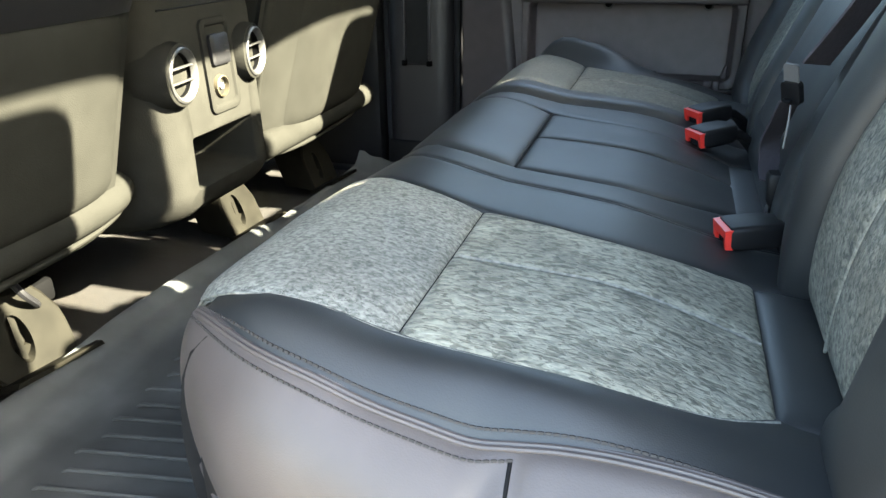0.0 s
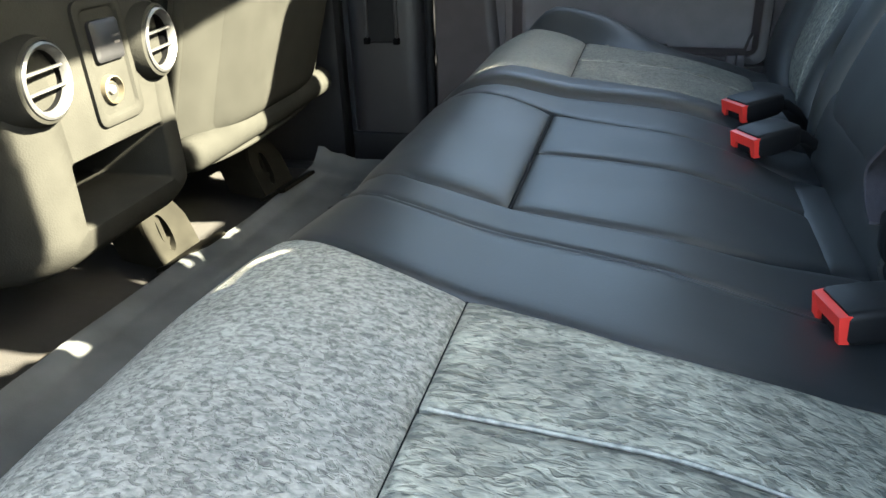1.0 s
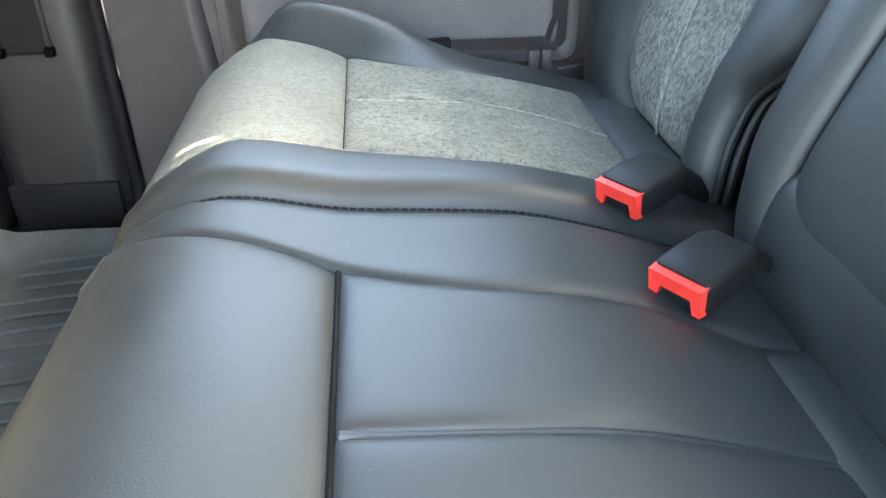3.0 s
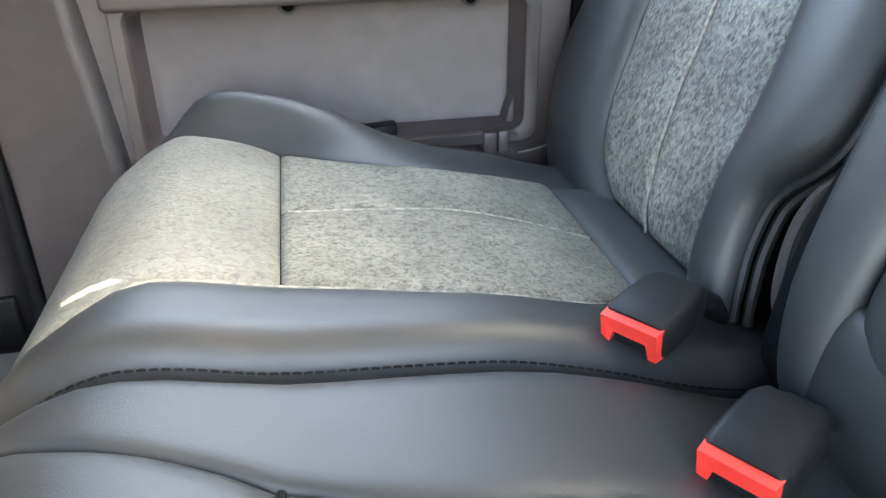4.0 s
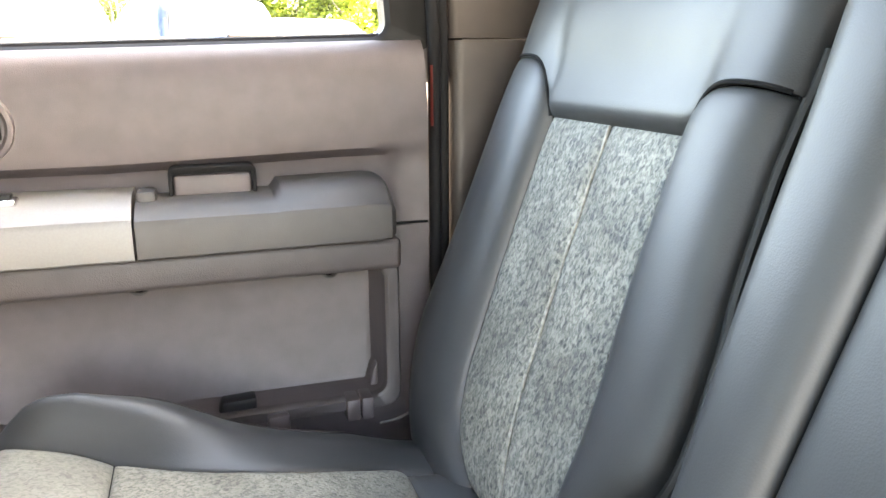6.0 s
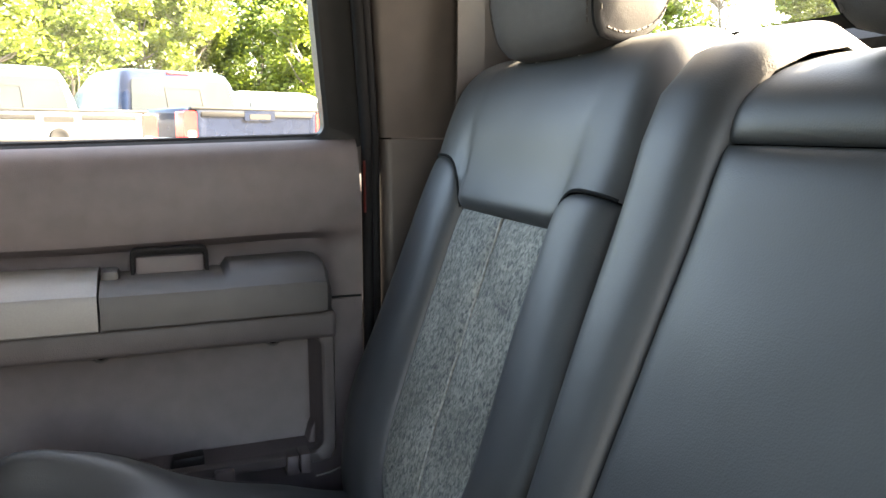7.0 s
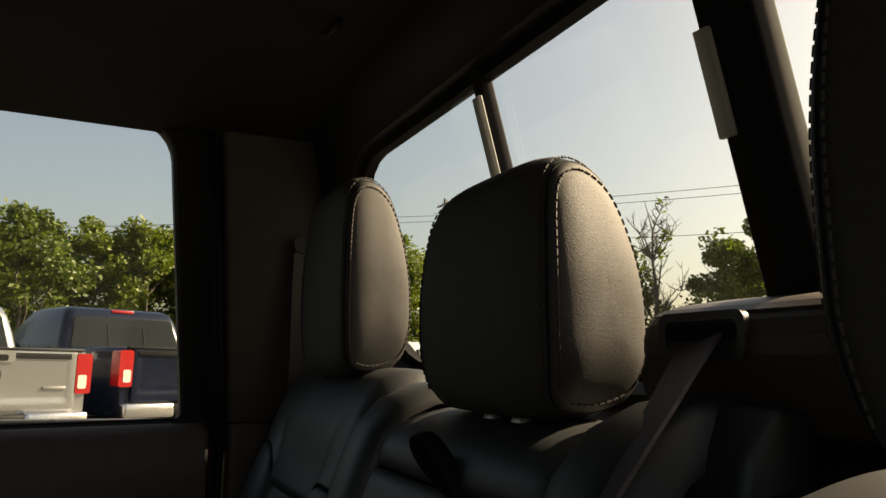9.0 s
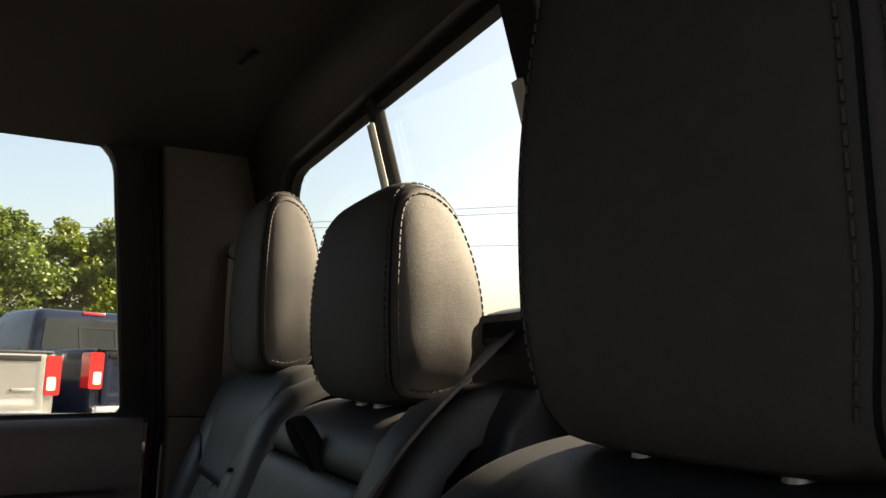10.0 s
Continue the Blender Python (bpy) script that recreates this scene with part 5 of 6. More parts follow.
def rr(x0, x1, z0, z1, r, n=5):
    return rrect((x0 + x1) / 2, (z0 + z1) / 2, x1 - x0, z1 - z0, r, n)


# lower skin
bm = bmesh.new()
loft(bm, [xz(rr(-0.352, 0.398, 0.02, 0.516, 0.010), Y0 + 0.06), xz(rr(-0.352, 0.398, 0.02, 0.516, 0.010), Y0 + 0.004), xz(rr(-0.349, 0.395, 0.023, 0.514, 0.010), Y0),
          xz(rr(-0.164, 0.316, 0.290, 0.480, 0.012), Y0), xz(rr(-0.164, 0.316, 0.290, 0.480, 0.012), Y0 + 0.02)], True, True)
part("lower_panel", bm, DOOR, door)
# raised frame round a deep map pocket
bm = bmesh.new()
loft(bm, [xz(rr(-0.186, 0.340, 0.276, 0.490, 0.022), Y0 + 0.012), xz(rr(-0.186, 0.340, 0.276, 0.490, 0.022), Y0 - 0.046), xz(rr(-0.184, 0.337, 0.279, 0.488, 0.021), Y0 - 0.052),
          xz(rr(-0.171, 0.324, 0.293, 0.475, 0.018), Y0 - 0.053), xz(rr(-0.168, 0.320, 0.296, 0.473, 0.017), Y0 - 0.050), xz(rr(-0.166, 0.318, 0.297, 0.472, 0.016), Y0 - 0.040)], True, False)
part("pocket_frame", bm, DOOR_FRONT, door, "raised frame of the map pocket")
bm = bmesh.new()
loft(bm, [xz(rr(-0.166, 0.318, 0.297, 0.472, 0.016), Y0 - 0.040), xz(rr(-0.158, 0.310, 0.300, 0.468, 0.012), Y0 + 0.003), xz(rr(-0.154, 0.306, 0.303, 0.465, 0.010), Y0 + 0.005)], False, True)
part("map_pocket", bm, DOOR, door, "recessed map pocket")
for x in (0.021, 0.254):
    bm = bmesh.new()
    loft(bm, [xz(circle(x, 0.467, 0.0125, 18), Y0 + 0.004), xz(circle(x, 0.467, 0.0125, 18), Y0 - 0.018), xz(circle(x, 0.467, 0.009, 18), Y0 - 0.019), xz(circle(x, 0.467, 0.008, 18), Y0 - 0.006)])
    boss = part("screw_boss", bm, DOOR_DARK, door)
    bm = bmesh.new()
    loft(bm, [xz(circle(x, 0.467, 0.0086, 16), Y0 - 0.0165), xz(circle(x, 0.467, 0.0086, 16), Y0 - 0.014)])
    part("screw_hole", bm, VENT_BORE, boss)
bm = bmesh.new()
prism(bm, [(0.098, 0.288), (0.106, 0.309), (0.149, 0.311), (0.149, 0.288)], Y0 - 0.042, Y0 - 0.016, 0.003)
part("pocket_clip", bm, BLACK, door, "black clip")
for xa, xb, zz in ((0.160, 0.188, 0.290), (0.262, 0.280, 0.298), (0.282, 0.298, 0.299)):
    part("pocket_ledge", box(xa, xb, Y0 - 0.064, Y0 - 0.030, 0.268, zz, 0.003), DOOR, door)
# stepped corner block inside the pocket
bm = bmesh.new()
prism(bm, [(0.312, 0.300), (0.312, 0.334), (0.306, 0.322), (0.300, 0.300)], Y0 - 0.030, Y0 + 0.004, 0.003)
part("pocket_corner", bm, DOOR, door)
# forward panel with a slanting ridge
bm = bmesh.new()
loops = []
for z in (0.022, 0.10, 0.20, 0.30, 0.40, 0.5):
    b = -0.182 - 0.11 * (z - 0.26)
    loops.append([Vector((x, y, z)) for x, y in ((-0.353, Y0 + 0.02), (-0.353, Y0 + 0.001), (-0.345, Y0 - 0.004), (b - 0.060, Y0 - 0.006), (b - 0.045, Y0 - 0.016), (b - 0.034, Y0 - 0.016), (b - 0.020, Y0 - 0.004), (b - 0.018, Y0 + 0.02))])
loft(bm, loops)
part("forward_panel", bm, DOOR_FRONT, door, "brown-grey forward panel with a ridge", sharp=50)
# shelf band over the pocket
bm = bmesh.new()
rbox(bm, -0.190, 0.3405, Y0 - 0.066, Y0 + 0.01, 0.472, 0.5125, 0.008, 3)
part("armrest_band", bm, DOOR_FRONT, door)


def arm_section(x, y_front, z0, z_face, z1, r=0.010):
    """A cut through the armrest: upright face, a rounded brow and a top that climbs to the door."""
    y1 = Y0 + 0.02
    pts = [(y_front, z0 + 0.002), (y_front, z_face - r), (y_front + r * 0.3, z_face - r * 0.3), (y_front + r, z_face), (y_front + 0.025, z_face + (z1 - z_face) * 0.55), (y_front + 0.050, z1 - 0.001),
           (y_front + 0.062, z1), (y1, z1), (y1, z0), (y_front + 0.002, z0)]
    return [Vector((x, a, c)) for a, c in pts]


bm = bmesh.new()
loft(bm, [arm_section(-0.196, 0.778, 0.514, 0.564, 0.584), arm_section(-0.05, 0.777, 0.514, 0.565, 0.584), arm_section(0.0255, 0.777, 0.514, 0.564, 0.583)])
part("armrest_front", bm, SILVER, door, "silver painted switch end of the armrest", 30)
bm = bmesh.new()
loft(bm, [arm_section(0.0285, 0.777, 0.514, 0.562, 0.574), arm_section(0.186, 0.777, 0.515, 0.562, 0.575), arm_section(0.195, 0.777, 0.515, 0.563, 0.587), arm_section(0.308, 0.777, 0.516, 0.564, 0.589),
          arm_section(0.324, 0.780, 0.517, 0.562, 0.586), arm_section(0.331, 0.788, 0.520, 0.556, 0.578), arm_section(0.334, 0.800, 0.526, 0.550, 0.566)])
part("armrest_pad", bm, ARMREST, door, "dark grey padded armrest", 30)
bm = bmesh.new()
rbox(bm, 0.0287, 0.052, 0.826, Y0 + 0.004, 0.56, 0.585, 0.006)
part("cup_end", bm, ARMREST, door)
# pull handle standing in the recess
bm = bmesh.new()
loft(bm, [xz(rr(0.066, 0.169, 0.54, 0.609, 0.009), Y0 + 0.012), xz(rr(0.066, 0.169, 0.54, 0.609, 0.009), Y0 - 0.014), xz(rr(0.067, 0.168, 0.541, 0.608, 0.008), Y0 - 0.0155),
          xz(rr(0.0705, 0.1645, 0.545, 0.6045, 0.006), Y0 - 0.0155), xz(rr(0.0705, 0.1645, 0.545, 0.6045, 0.006), Y0 - 0.004)], True, True)
part("handle_bezel", bm, SEAL, door, "black handle surround")
bm = bmesh.new()
rbox(bm, 0.0715, 0.1635, Y0 - 0.012, Y0 + 0.002, 0.55, 0.5985, 0.005)
part("door_handle", bm, DOOR, door, "taupe pull handle")
# red reflector on the door's rear edge
bm = bmesh.new()
loft(bm, [[Vector((x, y, z)) for x, y in ((0.4045, 0.874), (0.4065, 0.872), (0.4085, 0.874), (0.4065, 0.877))] for z in (0.645, 0.725)])
part("reflector", bm, REFLECTOR, door, "red reflector strip")
# switch on the silver end
bm = bmesh.new()
rbox(bm, -0.146, -0.092, 0.812, 0.836, 0.577, 0.5865, 0.003)
part("switch_plate", bm, CHROME, door, "bright switch plate")
bm = bmesh.new()
rbox(bm, -0.120, -0.097, 0.816, 0.832, 0.5855, 0.591, 0.002)
part("window_switch", bm, BLACK, door)
# upper panel with a dished line over the armrest, up to the glass
bm = bmesh.new()
loops = []
for z, y in ((0.502, 0.884), (0.56, 0.888), (0.590, 0.890), (0.600, 0.885), (0.607, 0.868), (0.613, 0.8605), (0.622, 0.859), (0.68, 0.862), (0.715, 0.868), (0.735, 0.874), (0.750, 0.886), (0.757, 0.902), (0.757, 0.935), (0.502, 0.935)):
    loops.append((y, z))
bm = bmesh.new()
xs = [-0.352, -0.30, 0.0, 0.15, 0.28, 0.315, 0.33, 0.345, 0.362, 0.396]
rows = []
for x in xs:
    row = []
    for y, z in loops:
        f = smooth(0.325, 0.372, x)
        y2 = y if z > 0.612 or y > 0.93 else y - f * max(0.0, y - 0.861)
        row.append(Vector((x, y2, z + 0.028 * (x - 0.22) * smooth(0.62, 0.757, z) + 0.008 * smooth(0.0, 0.30, x) * (0.595 < z < 0.63))))
    rows.append(row)
loft(bm, rows)
part("upper_panel", bm, DOOR, door)
# small round speaker
bm = bmesh.new()
sx, sz = -0.134, 0.661
loft(bm, [xz(circle(sx, sz, 0.043, 32), 0.866), xz(circle(sx, sz, 0.042, 32), 0.852), xz(circle(sx, sz, 0.037, 32), 0.850), xz(circle(sx, sz, 0.033, 32), 0.855)], True, True)
speaker = part("speaker", bm, DOOR, door, "round speaker grille")
for k in range(11):
    x = sx - 0.028 + 0.0056 * k
    hh = math.sqrt(max(0.0, 0.031 ** 2 - (x - sx) ** 2))
    bm = bmesh.new()
    rbox(bm, x - 0.0011, x + 0.0011, 0.8525, 0.8575, sz - hh, sz + hh, 0.0)
    part("grille_slot", bm, SEAM, speaker)
# window frame and glass, leaning in towards the roof
WZ1 = 1.300


def two_radii(x0, x1, z0, z1, r, n=6):
    """A rectangle with wide corners above and tighter ones below."""
    out = []
    for cx, cz, sx, sz, q, a0 in ((x1, z1, 1, 1, 2.2 * r, 0), (x0, z1, -1, 1, 2.2 * r, 90), (x0, z0, -1, -1, 0.7 * r, 180), (x1, z0, 1, -1, 0.7 * r, 270)):
        for k in range(n + 1):
            a = radians(a0 + 90 * k / n)
            out.append((cx - sx * q + q * math.cos(a), cz - sz * q + q * math.sin(a)))
    return out


def side_loop(x0, x1, z0, z1, r, dy):
    return [Vector((a - 0.12 * max(0.0, c - 0.76) * (a > 0), lean_y(c, 0.905) + dy, c + (0.004 + 0.042 * max(0.0, a)) * smooth(1.1, 1.28, c) + 0.028 * (a - 0.22) * smooth(0.80, 0.76, c))) for a, c in two_radii(x0, x1, z0, z1, r)]


bm = bmesh.new()
loft(bm, [side_loop(-0.36, 0.412, 0.74, 1.335, 0.02, 0.03), side_loop(-0.36, 0.412, 0.74, 1.335, 0.02, -0.012), side_loop(-0.30, 0.358, 0.752, WZ1 + 0.006, 0.034, -0.012),
          side_loop(-0.295, 0.352, 0.758, WZ1, 0.030, -0.006), side_loop(-0.295, 0.352, 0.758, WZ1, 0.030, 0.03), side_loop(-0.36, 0.412, 0.74, 1.335, 0.02, 0.03)], False, False)
part("window_frame", bm, BLACK, door, "black window frame")
bm = bmesh.new()
loft(bm, [side_loop(-0.32, 0.385, 0.744, WZ1 + 0.02, 0.03, 0.008), side_loop(-0.32, 0.385, 0.744, WZ1 + 0.02, 0.03, 0.012)])
pane = part("pane", bm, GLASS, door)
pane.visible_shadow = False
bm = bmesh.new()
tube(bm, [(-0.30, 0.906, 0.7425), (0.0, 0.906, 0.751), (0.356, 0.906, 0.761)], 0.006, 8)
part("belt_seal", bm, SEAL, door)
bm = bmesh.new()
rbox(bm, -0.352, 0.398, 0.925, 0.975, -0.10, 0.752, 0.02)
part("outer_skin", bm, TRUCK_PAINT, door)
bm = bmesh.new()
rbox(bm, 0.345, 0.394, 0.8575, 0.8625, 0.5165, 0.5195, 0.0005)
part("panel_gap", bm, SEAM, door)
part("panel_gap", box(-0.350, -0.192, 0.8545, 0.8625, 0.5125, 0.5155, 0.0005), SEAM, door)


# ---- front seats seen from behind ----
def seat_back_x(z, bulge=0.0):
    return -0.655 + (z - 0.2) * 0.30 + bulge


def front_seat(label, cy, hw, pull, roll_z, roll_r):
    s = thing("front_seat", label, "car seat", "front seats")

    def shell(u, v):
        z = 0.215 + 0.60 * u
        y = cy + hw * (2 * v - 1)
        w = abs(2 * v - 1)
        return (seat_back_x(z) + 0.035 * (1 - w ** 4) - pull * smooth(0.75, 1.0, w) - 0.02 * smooth(0.0, 0.05, 0.05 - u), y, z)
    bm = bmesh.new()
    sheet(bm, shell, 26, 26, 0.012)
    part("back_cover", bm, TAN, s, "taupe vinyl back cover")
    # map pocket panel laid over it
    bm = bmesh.new()

    def pocket(u, v):
        z = roll_z + 0.02 + (0.525 - roll_z) * u
        w = abs(2 * v - 1)
        y = cy + hw * 0.86 * (2 * v - 1)
        return (seat_back_x(z) + 0.046 * (1 - w ** 4) + 0.012 * pillow(u, v, 8, 8) - 0.018 * smooth(0.8, 1.0, w), y, z)
    sheet(bm, pocket, 18, 26, 0.006)
    part("map_pocket", bm, TAN, s)
    # rolled hem under the pocket
    bm = bmesh.new()
    tube(bm, [(seat_back_x(roll_z) + 0.036 - (pull - 0.02) * abs(2 * k / 24 - 1) ** 4, cy + hw * 0.90 * (2 * k / 24 - 1), roll_z) for k in range(25)], roll_r, 16)
    for sg in (-1, 1):
        bmesh.ops.create_uvsphere(bm, u_segments=16, v_segments=10, radius=roll_r, matrix=Matrix.Translation((seat_back_x(roll_z) + 0.056 - pull, cy + sg * hw * 0.90, roll_z)))
    part("bottom_roll", bm, TAN, s, "padded vinyl roll along the bottom edge")
    bm = bmesh.new()
    tube(bm, [(seat_back_x(roll_z) + 0.040 - 0.03 * abs(2 * k / 24 - 1) ** 4, cy + hw * 0.90 * (2 * k / 24 - 1), roll_z - roll_r - 0.002 - 0.006 * math.sin(math.pi * k / 24)) for k in range(25)], 0.005, 8)
    part("hem_cord", bm, TAN, s)
    # sewn lines: across the top of the pocket, and down both sides
    bm = bmesh.new()
    tube(bm, [(seat_back_x(0.547) + 0.046 * (1 - abs(2 * k / 24 - 1) ** 4) - pull * smooth(0.75, 1.0, abs(2 * k / 24 - 1)), cy + hw * 0.97 * (2 * k / 24 - 1), 0.547) for k in range(25)], 0.0030, 6)
    part("panel_seam", bm, SEAM, s)

    def pad(u, v):
        z = 0.549 + 0.20 * u
        w = abs(2 * v - 1)
        return (seat_back_x(z) + 0.038 * (1 - w ** 4) + 0.022 * math.sin(math.pi * min(1.0, 0.08 + u)) ** 0.5 - pull * smooth(0.75, 1.0, w), cy + hw * 0.96 * (2 * v - 1), z)
    bm = bmesh.new()
    sheet(bm, pad, 14, 26, 0.008)
    part("upper_pad", bm, BLACK, s, "dark padded band over the pocket")
    for sg in (-1, 1):
        for q, r, m in ((0.865, 0.0022, SEAM), (0.885, 0.0050, TAN)):
            bm = bmesh.new()
            x_off = 0.035 * (1 - q ** 4) - pull * smooth(0.75, 1.0, q)
            tube(bm, [(seat_back_x(0.23 + 0.52 * k / 12) + x_off + 0.001, cy + sg * hw * q, 0.23 + 0.52 * k / 12) for k in range(13)], r, 6)
            part("side_welt", bm, m, s)
    for sg in (-1, 1):
        bm = bmesh.new()
        g = 0.05 - pull
        prism(bm, [(-0.80, 0.20), (-0.677 + g, 0.20), (-0.50 + g, 0.80), (-0.56, 0.82), (-0.66, 0.80)], min(cy + sg * hw * 0.86, cy + sg * hw), max(cy + sg * hw * 0.86, cy + sg * hw), 0.018, 3)
        part("back_side", bm, TAN, s)
    bm = bmesh.new()
    rbox(bm, -0.70, -0.50, cy - hw * 0.98, cy + hw * 0.98, 0.70, 0.92, 0.05, 4)
    part("upper_back", bm, TAN, s)
    bm = bmesh.new()
    rbox(bm, -1.22, -0.72, cy - hw * 0.97, cy + hw * 0.97, 0.17, 0.33, 0.04, 3)
    part("seat_cushion", bm, TAN, s)
    bm = bmesh.new()
    rbox(bm, -0.60, -0.51, cy - 0.14, cy + 0.14, 0.95, 1.16, 0.035, 4)
    part("head_cushion", bm, TAN, s)
    for d in (-0.05, 0.05):
        bm = bmesh.new()
        tube(bm, [(-0.57, cy + d, 0.86), (-0.56, cy + d, 1.0)], 0.007, 10)
        part("post", bm, CHROME, s)
    bm = bmesh.new()

    def under(u, v):
        y = cy + hw * 0.92 * (2 * v - 1)
        return (-0.665 - 0.14 * u, y, 0.205 - 0.05 * u - 0.012 * noise.noise((u * 5, y * 12, 4)))
    sheet(bm, lambda u, v: under(1 - u, v), 8, 24, 0.006)
    part("under_cloth", bm, JUTE, s, "frayed brown cloth under the seat")
    # rails
    for d in (-0.20, 0.20):
        bm = bmesh.new()
        rbox(bm, -1.15, -0.75, cy + d - 0.022, cy + d + 0.022, 0.085, 0.125, 0.008)
        part("rail", bm, VENT_BORE, s)
        bm = bmesh.new()
        rbox(bm, -1.10, -0.80, cy + d - 0.015, cy + d + 0.015, 0.12, 0.20, 0.005)
        part("rail_riser", bm, VENT_BORE, s)
    bm = bmesh.new()
    tube(bm, [(-0.78, cy - 0.22, 0.11), (-0.78, cy + 0.22, 0.11)], 0.010, 10)
    part("cross_tube", bm, CHROME, s, "worn steel cross tube")
    bm = bmesh.new()
    tube(bm, spline([(-0.74, cy + 0.12, 0.18), (-0.72, cy + 0.13, 0.14), (-0.73, cy + 0.16, 0.105), (-0.78, cy + 0.17, 0.09)], 5), 0.006, 7)
    part("wiring", bm, BLACK, s)
    return s


front_seat("driver's seat with sunlit taupe vinyl back and pocket", -0.455, 0.285, 0.05, 0.272, 0.030)
front_seat("front passenger seat with sunlit taupe vinyl back and pocket", 0.515, 0.297, 0.022, 0.228, 0.030)


def rail_cover(cx, cy, turn, label, w=0.10, h=0.10):
    """A moulded cover over a seat rail's end: a leaning hood with an oval well, and a flat foot."""
    c = thing("rail_cover", label, "seat rail cover", "seat rail covers", at=(cx, cy, 0.0))
    c.rotation_euler = (0, 0, radians(turn))
    hw = w / 2
    face = lambda z: 0.050 - 0.42 * z
    bm = bmesh.new()
    outer = [(-hw, 0.012), (hw, 0.012), (hw, h * 0.62), (hw * 0.62, h), (-hw * 0.62, h), (-hw, h * 0.72)]
    n = 24
    ring = []
    for k in range(n):
        a = 2 * math.pi * k / n
        d = Vector((math.cos(a), math.sin(a)))
        best = 9.0
        mid = Vector((0.0, h * 0.52))
        for (ax, az), (bx, bz) in zip(outer, outer[1:] + outer[:1]):
            e = Vector((bx - ax, bz - az))
            den = d.x * e.y - d.y * e.x
            if abs(den) > 1e-9:
                f = ((ax - mid.x) * e.y - (az - mid.y) * e.x) / den
                g = ((ax - mid.x) * d.y - (az - mid.y) * d.x) / den
                if f > 0 and -0.001 <= g <= 1.001:
                    best = min(best, f)
        ring.append((d * best + mid))
    oval = [(hw * 0.25 * math.cos(2 * math.pi * k / n) - 0.012, h * 0.52 + h * 0.27 * math.sin(2 * math.pi * k / n)) for k in range(n)]
    loops = [[Vector((face(p.y) - 0.10, p.x * 0.92, p.y)) for p in ring], [Vector((face(p.y) - 0.006, p.x, p.y)) for p in ring], [Vector((face(p.y), p.x * 0.95, h * 0.5 + (p.y - h * 0.5) * 0.96)) for p in ring],
             [Vector((face(b) + 0.001, a, b)) for a, b in oval], [Vector((face(b) - 0.004, a * 0.94, h * 0.5 + (b - h * 0.5) * 0.95)) for a, b in oval],
             [Vector((face(b) - 0.022, a * 0.85, h * 0.5 + (b - h * 0.5) * 0.9)) for a, b in oval]]
    loft(bm, loops, True, True)
    part("hood", bm, TRIM_LIGHT, c, sharp=30)
    bm = bmesh.new()
    loft(bm, [[Vector((face(z) - 0.030 + q, y + 0.10 * (z - h * 0.5), z)) for q, y in ((0, -0.012), (0.022, -0.016), (0.022, -0.006), (0, -0.002))] for z in (h * 0.22, h * 0.80)])
    part("web", bm, TRIM_LIGHT, c)
    bm = bmesh.new()
    loft(bm, [[Vector((face(h * 0.34) - 0.040 + q, a, b)) for a, b in circle(-0.006, h * 0.32, 0.013, 14)] for q in (0.0, 0.028)])
    part("bolt_cap", bm, TRIM_LIGHT, c)
    bm = bmesh.new()
    loft(bm, [[Vector((x, y * 1.0, z + dz)) for y, z in ((-hw * 1.08, 0.0), (hw * 1.08, 0.004), (hw * 1.02, 0.012), (-hw * 1.02, 0.008))] for x, dz in ((0.030, 0.006), (0.062, 0.020), (0.085, 0.034), (0.100, 0.038))])
    part("foot", bm, TRIM_LIGHT, c)
    return c


rail_cover(-0.745, -0.325, -14, "taupe plastic rail cover with an oval well, dusty", 0.135, 0.135)
rail_cover(-0.735, 0.285, -8, "taupe plastic seat rail cover beside the tunnel", 0.11, 0.125)
rail_cover(-0.705, 0.635, -10, "taupe plastic seat rail cover by the door side", 0.11, 0.13)
rail_cover(-0.76, -0.66, -6, "taupe plastic seat rail cover under the driver's seat", 0.11, 0.12)

# ---- centre console ----
con = thing("centre_console", "taupe plastic centre console with two round vents and open cubby", "console")
CX, CY = -0.548, 0.012


def con_x(z):
    return -0.548 - 0.07 * max(0.0, z - 0.40) - 0.30 * max(0.0, 0.235 - z)


# back face with the cubby sunk in
def face_loop(y0, y1, z0, z1, r, dx, n=5):
    return [Vector((con_x(b) + dx, a, b)) for a, b in rr(y0, y1, z0, z1, r, n)]


bm = bmesh.new()
loft(bm, [[Vector((-1.15, a, b)) for a, b in rr(-0.164, 0.172, 0.14, 0.60, 0.04)], face_loop(-0.172, 0.180, 0.165, 0.585, 0.04, -0.14), face_loop(-0.167, 0.174, 0.180, 0.575, 0.05, -0.05),
          face_loop(-0.152, 0.156, 0.196, 0.562, 0.05, -0.016), face_loop(-0.124, 0.132, 0.215, 0.545, 0.03, 0.0),
          face_loop(-0.093, 0.100, 0.243, 0.332, 0.006, 0.0), face_loop(-0.090, 0.097, 0.246, 0.329, 0.006, -0.004), face_loop(-0.084, 0.091, 0.252, 0.325, 0.006, -0.16)], True, True)
part("body", bm, CONSOLE, con, sharp=50)
bm = bmesh.new()
rbox(bm, -1.2, -0.60, -0.155, 0.177, 0.575, 0.66, 0.03, 4)
part("armrest_lid", bm, DOOR_DARK, con, "dark padded armrest lid")
bm = bmesh.new()
tube(bm, [(con_x(0.53) + 0.0005, -0.125 + 0.272 * k / 10, 0.533) for k in range(11)], 0.0015, 6)
part("panel_line", bm, SEAM, con)


